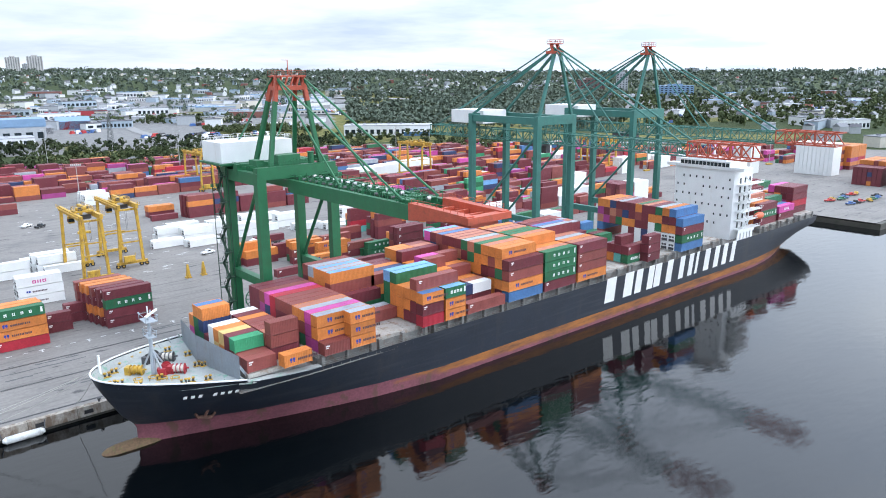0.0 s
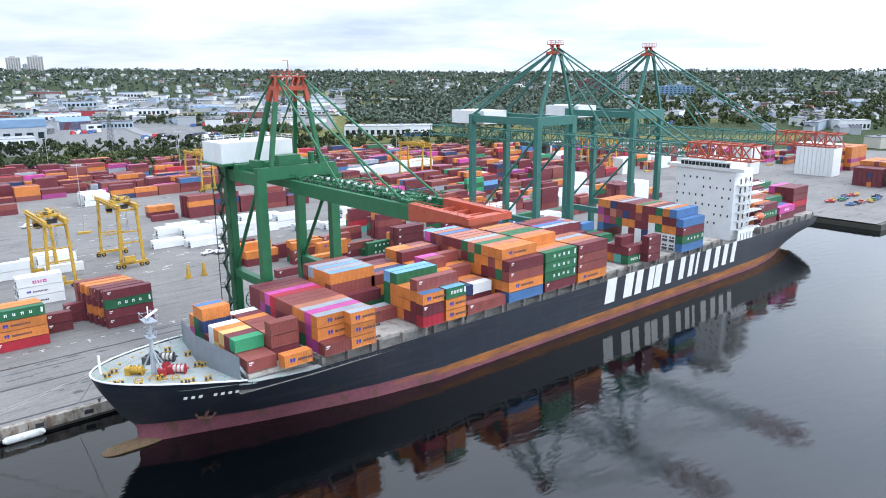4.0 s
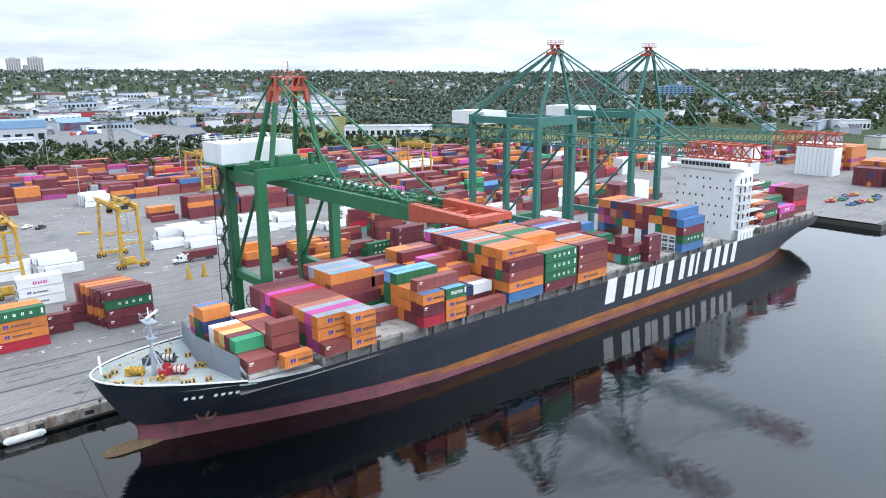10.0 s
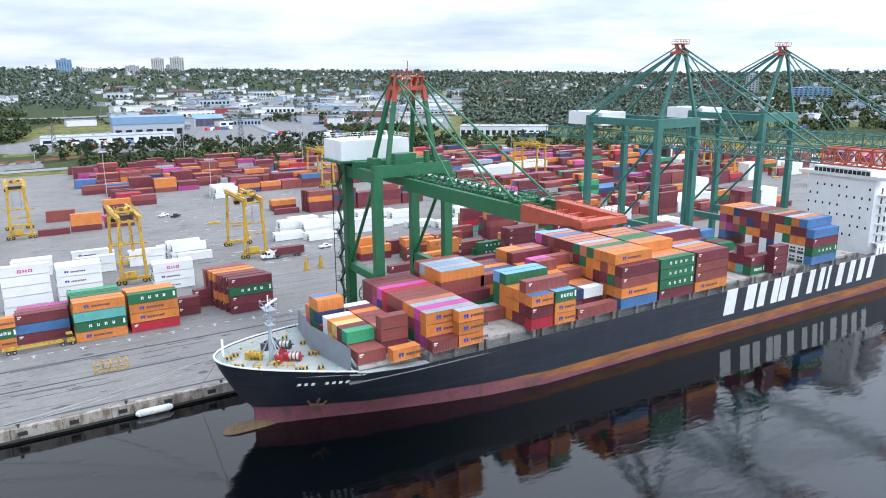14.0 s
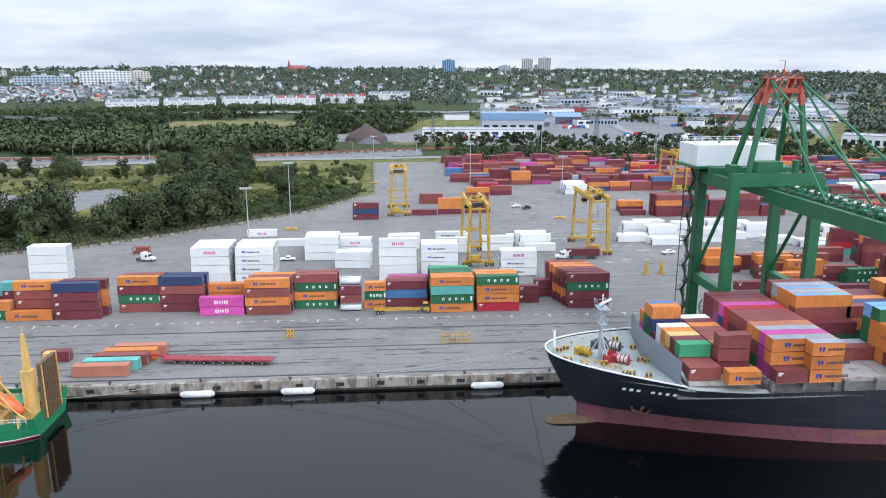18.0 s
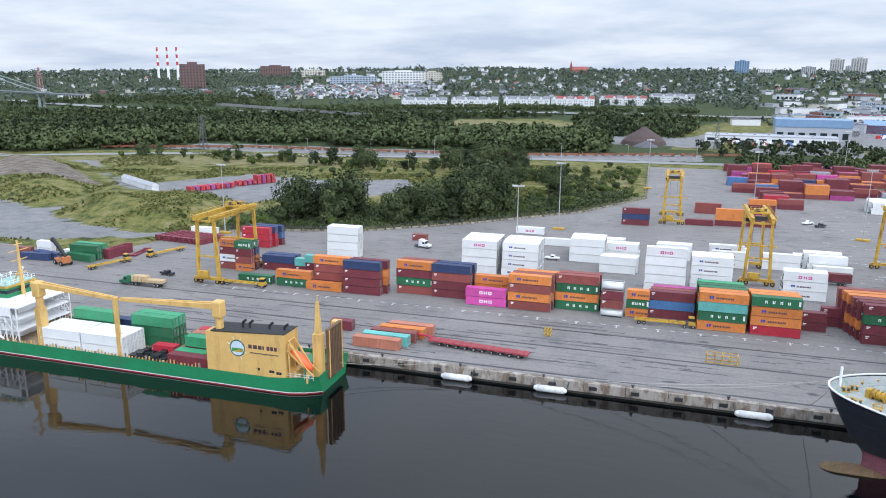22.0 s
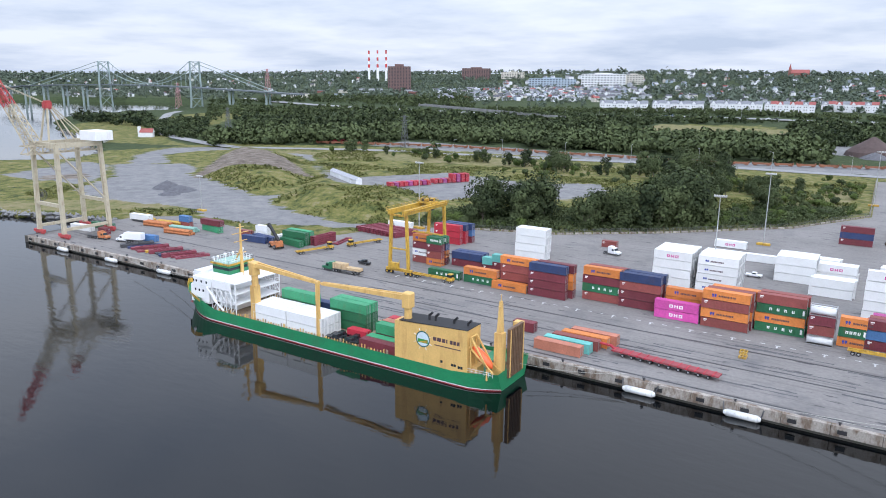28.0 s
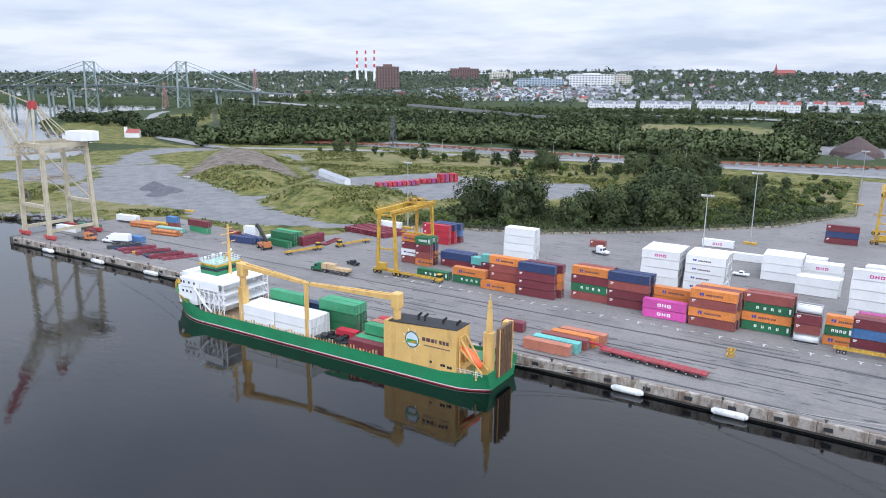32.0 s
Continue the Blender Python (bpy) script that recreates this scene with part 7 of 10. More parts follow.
# ---- the green coaster ----
M_CGRN = mat("bright_green_hull", (0.012, 0.21, 0.085), 0.4, 0, 0.12, 0.2, 2, stain=(0.05, 0.12, 0.07), stain_amt=0.4, streak=4)
M_CRED = mat("dark_red_boot", (0.22, 0.02, 0.025), 0.6, 0, 0.2, 0.3, 2)
M_TAN = mat("tan_ship_paint", (0.66, 0.42, 0.14), 0.5, 0, 0.1, 0.3, 3, stain=(0.36, 0.17, 0.06), stain_amt=0.55, spread=(0.52, 0.70), streak=6)
M_CDECK = mat("worn_brown_deck", (0.30, 0.22, 0.15), 0.8, 0, 0.25, 0.4, 3, stain=(0.15, 0.08, 0.05), stain_amt=0.6)
M_ORNG = mat("lifeboat_orange_paint", (0.75, 0.12, 0.03), 0.35, 0, 0.08)
M_RAMP = mat("brown_ramp_plate", (0.14, 0.085, 0.05), 0.7, 0, 0.25, 0.6, 4, stain=RUST, stain_amt=0.6)
CX, CY, CL, CH = -69.3, -10.7, 116.0, 9.2
coaster = tagged(empty("coaster", CX, CY, -0.6, 180), "green cargo coaster with tan engine casing moored at the quay", "ship")
coaster.scale = (0.9716, 1, 1)
# own space: x runs forward from the stern, so the bow is at +CL


def c_half(u, z):
    f_ = max(0, min(1, (z + 1) / 9))
    k = min(1, (1 - u) / (0.22 - 0.07 * f_))
    hb = 1 - (1 - k) ** 2.0
    if u < 0.08:
        hb *= 1 - (0.5 - 0.42 * f_) * (1 - u / 0.08) ** 2
    return CH * max(0.0, hb)


def c_sheer(u):
    return 5.4 + (2.7 * ((u - 0.80) / 0.08 if u < 0.88 else 1) + max(0, u - 0.88) * 9 if u > 0.80 else 0) + (1.0 * (1 - u / 0.10) if u < 0.10 else 0)


LVc = [0.0, 0.20, 0.33, 0.6, 0.86, 1.0]
USc = [0, 0.01, 0.03, 0.06, 0.1, 0.2, 0.3, 0.45, 0.6, 0.72, 0.78, 0.80, 0.82, 0.84, 0.86, 0.88, 0.90, 0.92, 0.94, 0.96, 0.98, 0.99, 1.0]
bm = bmesh.new()
for s in (-1, 1):
    vs = []
    for u in USc:
        top = c_sheer(u)
        low = -3.0 if u > 0.05 else -3.0 + 4.6 * (1 - u / 0.05)
        lv = [low] + [2.12 if u > 0.05 else max(2.12, low + 0.4), 2.3 if u > 0.05 else max(2.3, low + 0.6)] + [2.6 + (top - 2.6) * k for k in (0.4, 0.8, 1.0)]
        rake = 4.0
        vs.append([bm.verts.new((u * CL - (rake * (1 - min(1, max(0, z + 1) / 11)) * max(0, (u - 0.8) / 0.2)), s * c_half(u, z), z)) for z in lv])
    for a in range(len(USc) - 1):
        for b in range(len(LVc) - 1):
            q = [vs[a][b], vs[a + 1][b], vs[a + 1][b + 1], vs[a][b + 1]]
            f_ = bm.faces.new(q if s < 0 else q[::-1])
            f_.material_index = 1 if b == 0 else (2 if b == 1 else (3 if (b == 4 and USc[a] > 0.855) else 0))
    if s < 0:
        p0 = vs[0]
    else:
        for b in range(len(LVc) - 1):
            bm.faces.new((p0[b], vs[0][b], vs[0][b + 1], p0[b + 1]))
bmesh.ops.remove_doubles(bm, verts=bm.verts[:], dist=0.005)
bmesh.ops.recalc_face_normals(bm, faces=bm.faces[:])
part("hull", bm, [M_CGRN, M_CRED, M_LOGO_W, M_YEL], coaster, "green hull with white line, red boot and yellow bow band")


def c_deck(name, u0, u1, z, material, label):
    b = bmesh.new()
    n = 14
    pts = [u0 + (u1 - u0) * i / n for i in range(n + 1)]
    ring = [(u * CL, -max(0.05, c_half(u, z) - 0.25), z) for u in pts]
    f_ = b.faces.new([b.verts.new(p) for p in ring + [(x, -y, zz) for x, y, zz in ring[::-1]]])
    b.normal_update()
    if f_.normal.z < 0:
        f_.normal_flip()
    part(name, b, material, coaster, label)


c_deck("main_deck", 0.004, 0.86, 4.5, M_CDECK, "worn brown cargo deck")
c_deck("bow_deck", 0.86, 0.985, 7.4, M_CGRN, "green bow deck")
c_deck("stern_deck", 0.004, 0.09, 4.7, M_CGRN, "green stern deck")
bm = bmesh.new()
bmesh.ops.create_uvsphere(bm, u_segments=14, v_segments=8, radius=1)
for v in bm.verts:
    v.co = Vector((v.co.x * 4.0 + CL - 3.4, v.co.y * 1.1, v.co.z * 1.2 + 1.0))
part("bulbous_bow", bm, M_CRED, coaster, smooth=True)
# bulwark stanchions along both sides
for i in range(62):
    for s in (-1, 1):
        b = bmesh.new()
        x = 30.5 + i * 1.0
        w_ = 0.1 + 0.16 * ((i * 7) % 5 == 0)
        box(b, x - w_, x + w_, s * 8.9 - 0.12, s * 8.9 + 0.12, 4.5, 5.75 + 0.5 * ((i * 3) % 7 in (0, 3)))
        part("stanchion", b, M_TAN if (i * 5) % 3 else M_CDECK, coaster)
# engine casing along the outer side (own +y is the seaward side)
NYc = CH - 0.15
bm = bmesh.new()
v = box(bm, 7.5, 26.6, NYc - 6.0, NYc, 4.6, 15.6)
for i in (5, 6):
    v[i].co.z = 14.4
box(bm, 25.2, 28.0, NYc - 3.2, NYc + 0.02, 4.6, 14.5)
case = part("engine_casing", bm, M_TAN, coaster, "tan steel casing with painted marks")
bm = bmesh.new()
v = box(bm, 7.4, 26.7, NYc - 6.1, NYc + 0.05, 15.62, 15.75)
for i in (1, 2, 5, 6):
    v[i].co.z -= 1.0
part("casing_top", bm, M_BLACK, case, "black casing top")
for x in (20.0, 18.2, 13.0, 9.2):
    b = bmesh.new()
    beam(b, (x, NYc - 3.2, 14.6), (x, NYc - 3.2, 16.4), 0.6, 0.6, 10)
    beam(b, (x, NYc - 3.2, 16.2), (x - 0.9, NYc - 3.2, 17.0), 0.6, 0.6, 10)
    part("exhaust_pipe", b, M_BLACK, case)
# roundel and plain bars in place of the painted words
bm = bmesh.new()
bmesh.ops.create_circle(bm, cap_ends=True, segments=28, radius=2.0, matrix=Matrix.Translation((19.7, NYc + 0.03, 11.3)) @ Matrix.Rotation(radians(-90), 4, "X"))
part("roundel", bm, mat("roundel_rim", (0.03, 0.12, 0.12), 0.5), case, "dark green roundel")
bm = bmesh.new()
bmesh.ops.create_circle(bm, cap_ends=True, segments=28, radius=1.7, matrix=Matrix.Translation((19.7, NYc + 0.05, 11.3)) @ Matrix.Rotation(radians(-90), 4, "X"))
part("roundel_centre", bm, mat("roundel_sky", (0.55, 0.66, 0.72), 0.5), case, "pale blue centre of the roundel")
M_RGRN = mat("roundel_green", (0.03, 0.26, 0.05), 0.5)
bm = bmesh.new()
box(bm, 18.25, 21.15, NYc + 0.05, NYc + 0.07, 10.4, 11.3)
part("roundel_field", bm, M_RGRN, case, "green field of the roundel")
bm = bmesh.new()
bm.faces.new([bm.verts.new(p_) for p_ in ((21.0, NYc + 0.08, 10.5), (18.4, NYc + 0.08, 10.5), (18.4, NYc + 0.08, 11.25))])
part("roundel_ray", bm, M_YEL, case)
for k_ in range(8):
    a_ = radians(22.5 + 45 * k_)
    bm = bmesh.new()
    beam(bm, (19.7 + 2.05 * math.cos(a_), NYc + 0.05, 11.3 + 2.05 * math.sin(a_)), (19.7 + 2.7 * math.cos(a_), NYc + 0.05, 11.3 + 2.7 * math.sin(a_)), 0.22, 0.06)
    part("roundel_spoke", bm, M_LOGO_W, case)
x = 16.8
for w_, g_ in ((0.9, 0.25), (1.1, 0.25), (0.9, 0.25), (0.35, 0.7), (0.7, 0.25), (0.7, 0.25), (0.7, 0)):
    b = bmesh.new()
    box(b, x - w_, x, NYc + 0.02, NYc + 0.05, 11.6, 12.5)
    part("painted_bar", b, M_LOGO_D, case)
    x -= w_ + g_
b = bmesh.new()
box(b, 9.2, 16.4, NYc + 0.02, NYc + 0.05, 10.5, 10.72)
part("painted_bar", b, M_LOGO_D, case)
for x, z in ((14.4, 6.6), (11.4, 6.4), (10.7, 6.4), (9.6, 6.2), (8.9, 6.2)):
    b = bmesh.new()
    box(b, x - 0.3, x + 0.3, NYc, NYc + 0.05, z, z + 0.6)
    part("window", b, M_GLASS, case)
# stern gate, columns and mast
for s in (1, -1):
    b = bmesh.new()
    box(b, 0.4, 2.4, s * 4.6 - 1.0, s * 4.6 + 1.0, 4.7, 15.2)
    part("stern_column", b, M_TAN, coaster)
b = bmesh.new()
box(b, -0.6, 0.2, -3.4, 3.4, 4.2, 15.8)
ramp = part("stern_ramp", b, M_RAMP, coaster, "raised brown stern ramp")
for i in range(9):
    b = bmesh.new()
    box(b, -0.78, -0.6, -3.3 + i * 0.8, -3.1 + i * 0.8, 4.4, 15.6)
    part("ramp_rib", b, M_TAN if i in (0, 8) else M_RAMP, ramp)
b = bmesh.new()
beam(b, (1.4, 4.6, 15.2), (1.4, 4.6, 22.5), 1.3, 1.3, 4, 0, 0.6)
beam(b, (1.4, 3.6, 21.4), (1.4, 5.6, 21.4), 0.18)
beam(b, (1.4, 4.6, 22.5), (1.4, 4.6, 24), 0.15)
part("stern_mast", b, M_TAN, coaster)
# free-fall lifeboat on its ramp
b = bmesh.new()
bmesh.ops.create_uvsphere(b, u_segments=16, v_segments=10, radius=1)
for v in b.verts:
    v.co = Vector((v.co.x * 3.4, v.co.y * 1.15, v.co.z * (1.25 if v.co.z > 0 else 1.0)))
bmesh.ops.transform(b, verts=b.verts[:], matrix=pose(4.4, 7.2, 9.4, 0, -38, 0))
part("lifeboat", b, M_ORNG, coaster, "orange free-fall lifeboat", True)
for s in (-1, 1):
    for p, q in (((7.4, 11.8), (1.0, 6.6)), ((6.9, 14.0), (6.9, 5)), ((6.9, 14.0), (2.0, 6.8)), ((2.6, 7.8), (2.6, 4.7))):
        b = bmesh.new()
        beam(b, (p[0], 7.0 + s * 1.3, p[1]), (q[0], 7.0 + s * 1.3, q[1]), 0.32)
        part("lifeboat_frame", b, M_TAN, coaster, "tan lifeboat launching frame")
b = bmesh.new()
beam(b, (6.9, 5.7, 14.0), (6.9, 8.3, 14.0), 0.3)
part("lifeboat_frame", b, M_TAN, coaster, "tan lifeboat launching frame")
b = bmesh.new()
box(b, 5.6, 7.8, 4.4, 7.6, 4.7, 6.9)
part("stern_house", b, M_TAN, coaster)
b = bmesh.new()
for i in range(9):
    box(b, 2.8 + (i % 3) * 1.6, 3.5 + (i % 3) * 1.6, -3.4 + (i // 3) * 2.2, -2.4 + (i // 3) * 2.2, 4.7, 5.3 + 0.25 * (i % 4))
part("mooring_gear", b, M_STEEL, coaster, "dark mooring gear on the stern")
b = bmesh.new()
rail_fence(b, [(1.0, 8.4), (7.6, 8.7)], 5.6, 1.1, 1.2)
part("stern_rail", b, M_WHITE, coaster, "white stern rail")
# two deck cranes
for px_, jx0, jx1, dz in ((77.9, 79.4, 54.0, 0.0), (25.4, 25.4, 53.0, -0.6)):
    b = bmesh.new()
    box(b, px_ - 0.85, px_ + 0.85, 6.1, 8.3, 4.5, 14.5)
    beam(b, (px_, 7.1, 14.5), (px_, 7.1, 18.6), 1.9, 1.9, 12)
    part("crane_column", b, M_TAN, coaster)
    b = bmesh.new()
    v = box(b, px_ - 1.2, px_ + 1.2, 5.9, 8.3, 17.4, 21.2)
    bmesh.ops.bevel(b, geom=b.edges[:], offset=0.25, segments=1, affect="EDGES")
    part("crane_head", b, M_TAN, coaster)
    for s in (-1, 1):
        b = bmesh.new()
        beam(b, (jx0, 7.1 + s * 0.7, 20.6 + dz), (jx1, 7.1 + s * 0.35, 19.0), 0.5, 1.25, 4, 0, 0.3)
        part("jib", b, M_TAN, coaster)
    b = bmesh.new()
    n = 8
    for i in range(n):
        k = i / n
        zk, yk = 20.6 + dz + (19.0 - 20.6 - dz) * k, 0.7 - 0.35 * k
        beam(b, (jx0 + (jx1 - jx0) * k, 7.1 - yk, zk), (jx0 + (jx1 - jx0) * (k + 0.1), 7.1 + yk, zk), 0.22)
    part("jib_bracing", b, M_TAN, coaster)
b = bmesh.new()
box(b, 53.1, 53.9, 7.8, 8.7, 4.5, 19.6)
part("jib_post", b, M_TAN, coaster)
# bridge at the bow
for xa, xb, hb, z0, z1 in ((96.5, 104.5, 8.0, 6.0, 11.2), (94.0, 103.0, 8.3, 11.2, 13.9), (90.5, 99.5, 5.2, 13.9, 14.7), (89.0, 97.0, 4.2, 4.6, 13.9)):
    b = bmesh.new()
    box(b, xa, xb, -hb, hb, z0, z1)
    bmesh.ops.bevel(b, geom=b.edges[:], offset=0.12, segments=1, affect="EDGES")
    part("bridge_block", b, M_WHITE, coaster)
for z in (7.8, 10.8, 13.8):
    b = bmesh.new()
    box(b, 84.5, 94.4, -8.3, 8.3, z - 0.12, z + 0.12)
    part("gallery_deck", b, M_WHITE, coaster, "white open gallery deck")
    for s in (-1, 1):
        b = bmesh.new()
        rail_fence(b, [(84.5, s * 8.2), (94.4, s * 8.2)], z + 0.12, 1.1, 1.5, 0.08)
        part("gallery_rail", b, M_WHITE, coaster)
b = bmesh.new()
v = box(b, 101.0, 107.5, -6.6, 6.6, 7.4, 14.9)
for i in (5, 6):
    v[i].co.x -= 3.2
for i in (1, 2):
    v[i].co.y *= 0.62
part("bridge_front", b, M_WHITE, coaster, "white raked bridge front")
for i in range(6):
    for s in (-1, 1):
        b = bmesh.new()
        x = 84.7 + i * 2.0
        beam(b, (x, s * 8.45, 4.6), (x, s * 8.45, 13.8), 0.24)
        part("gallery_post", b, M_WHITE, coaster)
        if i < 5:
            b = bmesh.new()
            beam(b, (x, s * 8.45, 7.9), (x + 2.0, s * 8.45, 10.7), 0.16)
            beam(b, (x + 2.0, s * 8.45, 4.8), (x, s * 8.45, 7.7), 0.16)
            part("gallery_brace", b, M_WHITE, coaster)
for s in (-1, 1):
    b = bmesh.new()         # solid white side plate under the bridge deck
    box(b, 86.5, 94.1, s * 8.55 - 0.05, s * 8.55 + 0.05, 11.6, 13.7)
    part("side_plate", b, M_WHITE, coaster, "white solid side plate")
    b = bmesh.new()         # sloping bulwark edge from the bridge down to the cargo deck
    beam(b, (96.6, s * 8.6, 11.4), (92.5, s * 8.95, 7.6), 0.5, 0.3)
    beam(b, (92.5, s * 8.95, 7.6), (89.2, s * 9.05, 5.7), 0.45, 0.3)
    part("sloping_edge", b, M_WHITE, coaster, "white sloping bulwark edge")
b = bmesh.new()
box(b, 91.5, 98.5, -4.4, 4.4, 14.7, 17.3)
wh = part("wheelhouse", b, M_CGRN, coaster, "green wheelhouse")
b = bmesh.new()
box(b, 91.45, 98.55, -4.45, 4.45, 15.8, 16.6)
part("window_band", b, M_GLASS, wh)
b = bmesh.new()
box(b, 91.1, 99.1, -4.8, 4.8, 17.3, 17.8)
part("wheelhouse_roof", b, M_YEL, wh, "yellow roof edge")
b = bmesh.new()
box(b, 91.4, 98.8, -4.5, 4.5, 17.81, 17.9)
part("top_deck", b, mat("pale_green_deck", (0.30, 0.46, 0.40), 0.7, 0, 0.15, 0.5, 3), wh, "pale green top deck")
b = bmesh.new()
rail_fence(b, [(91.4, -4.5), (98.8, -4.5), (98.8, 4.5), (91.4, 4.5), (91.4, -4.5)], 17.9, 1.1, 1.2)
part("top_rail", b, M_WHITE, wh, "white top rail")
for s in (-1, 1):
    b = bmesh.new()
    rail_fence(b, [(94.2, s * 8.1), (102.8, s * 8.1)], 13.9, 1.1, 1.6, 0.09)
    part("bridge_rail", b, M_WHITE, coaster)
b = bmesh.new()
beam(b, (91.0, 0, 13.9), (91.0, 0, 29.0), 1.1, 1.1, 8, 0, 0.5)
for z, w_ in ((20.5, 1.8), (24.0, 2.5), (26.4, 3.0), (28.0, 1.5)):
    beam(b, (91.0, -w_, z), (91.0, w_, z), 0.2)
beam(b, (91, 0, 22), (93.5, 0, 18), 0.3)
part("signal_mast", b, M_TAN, coaster)
for x, y, h in ((95, 2.6, 2.2), (96.5, -1.6, 1.6), (94, -3.2, 2.8), (97.6, 3.2, 1.2)):
    b = bmesh.new()
    beam(b, (x, y, 17.9), (x, y, 17.9 + h), 0.22, 0.22, 8)
    bmesh.ops.create_uvsphere(b, u_segments=10, v_segments=6, radius=0.4, matrix=Matrix.Translation((x, y, 17.9 + h)))
    part("antenna", b, M_WHITE, wh)
for i, (x, z) in enumerate(((101.4, 12.2), (99.2, 12.2), (97.0, 12.2), (102.4, 9.4), (100.7, 9.4), (99, 9.4), (102.6, 12.2))):
    for s in (-1, 1):
        b = bmesh.new()
        yy = 8.32 if i < 3 or i == 6 else 8.02
        box(b, x - 0.3, x + 0.3, s * yy - 0.03, s * yy + 0.03, z, z + 0.7)
        part("porthole", b, M_GLASS, coaster)
# cargo on the coaster's deck (world places)
DZ = 3.95


def c_box(x, y, k, colour, L=12.19, lg=None):
    container(x, y, DZ + k * 2.61, colour, L, 2.59, 0, None, lg, "containers on the coaster", "on the coaster's deck")


for x in (-138.9, -126.4):
    for r in range(3):
        for k in range(2):
            c_box(x, -17.8 + r * 2.6, k, "white")
for k, (c, x, y) in enumerate((("green", -136.0, -9.6), ("green", -136.0, -9.6), ("jade", -136.0, -9.6))):
    c_box(x, y, k, c, 12.19)
for r in range(2):
    for k in range(3):
        c_box(-118.8, -9.0 + r * 2.6, k, "jade" if k == 2 else "green")
c_box(-128, -6.5, 0, "navy"), c_box(-128, -6.5, 1, "navy"), c_box(-128.5, -3.8, 0, "blue")
c_box(-112.3, -13.6, 0, "red", 6.06), c_box(-102.0, -17.6, 0, "maroon"), c_box(-102.0, -15.0, 0, "jade"), c_box(-101.0, -12.2, 0, "maroon"), c_box(-101.0, -12.2, 1, "jade"), c_box(-101, -9.5, 0, "maroon"), c_box(-101, -9.5, 1, "salmon"), c_box(-101, -6.8, 1, "red"), c_box(-101, -6.8, 0, "red")
for i, y in enumerate((-17.8, -15.6)):
    for x in (-116.5, -111.8):
        p_ = pickup(x, y, 90 if i else 0, M_CARK, "black car carried on the coaster's deck")
        p_.matrix_basis = pose(x, y, DZ + 0.02, 0, 0, 8)


# ---- the old pier: portal crane and stored gear ----
M_CREAM = mat("weathered_cream_paint", (0.46, 0.41, 0.30), 0.65, 0, 0.15, 0.4, 4, stain=(0.28, 0.2, 0.12), stain_amt=0.6, streak=3)
M_DRED = mat("faded_crane_red", (0.42, 0.06, 0.06), 0.6, 0, 0.15, 0.4, 4)
pc = tagged(empty("portal_crane", -293.0, 20.4, QUAY_Z), "tall cream portal crane with a raised red lattice jib", "crane")
for x in (-9.0, 9.0):
    for y in (-10.4, 9.8):
        b = bmesh.new()
        beam(b, (x, y, 2.0), (x * 0.93, y * 0.93, 38), 1.5)
        part("leg", b, M_CREAM, pc)
        b = bmesh.new()
        box(b, x - 3.5, x + 3.5, y - 0.6, y + 0.6, 0.8, 2.0)
        for k in (-2.6, -1.0, 1.0, 2.6):
            beam(b, (x + k, y - 0.3, 0.45), (x + k, y + 0.3, 0.45), 0.8, 0.8, 8)
        part("bogie", b, M_DRED, pc)
for y in (-10.0, 9.4):
    b = bmesh.new()
    box(b, -8.8, 8.8, y - 0.6, y + 0.6, 12.6, 14.0)
    part("tie_beam", b, M_CREAM, pc)
    b = bmesh.new()
    box(b, -8.6, 8.6, y - 0.8, y + 0.8, 36.5, 38.6)
    part("cross_beam", b, M_CREAM, pc)
for x in (-8.8, 8.8):
    b = bmesh.new()
    box(b, x - 0.5, x + 0.5, -10, 9.4, 36.6, 38.4)
    part("side_beam", b, M_CREAM, pc)
    b = bmesh.new()
    box(b, x - 0.5, x + 0.5, -10, 9.4, 3.0, 4.2)
    part("side_beam", b, M_CREAM, pc)
    b = bmesh.new()
    beam(b, (x, -10, 36), (x, 9.4, 14), 0.55)
    part("diagonal", b, M_CREAM, pc)
b = bmesh.new()
for i in range(16):
    a0, a1 = 2 * math.pi * i / 16, 2 * math.pi * (i + 1) / 16
    beam(b, (-9.0, -8 + 2.3 * math.cos(a0), 16 + 2.3 * math.sin(a0)), (-9.0, -8 + 2.3 * math.cos(a1), 16 + 2.3 * math.sin(a1)), 0.2)
    beam(b, (-9.0, -8, 16), (-9.0, -8 + 2.3 * math.cos(a0), 16 + 2.3 * math.sin(a0)), 0.12)
part("cable_reel", b, M_STEEL, pc)
b = bmesh.new()
truss(b, (0, 13, 37.5), (0, -18, 37.5), 5, 3.2, 3.0, 0.28)
part("cantilever_truss", b, M_CREAM, pc)
b = bmesh.new()
box(b, 1.5, 12.5, 5.0, 13.0, 38.7, 42.6)
bmesh.ops.bevel(b, geom=b.edges[:], offset=0.12, segments=1, affect="EDGES")
part("machinery_house", b, M_WHITE, pc, "white machinery house")
b = bmesh.new()
for s in (-1, 1):
    beam(b, (s * 3.0, -9, 38.6), (s * 0.8, -7, 53.5), 0.6)
    beam(b, (s * 3.0, 2, 38.6), (s * 0.8, -6, 53.5), 0.45)
part("a_frame", b, M_CREAM, pc)
b = bmesh.new()
box(b, -1.5, 1.5, -8, -5, 51.5, 55.0)
bmesh.ops.bevel(b, geom=b.edges[:], offset=0.5, segments=2, affect="EDGES")
part("sheave_head", b, M_DRED, pc, "red sheave head")
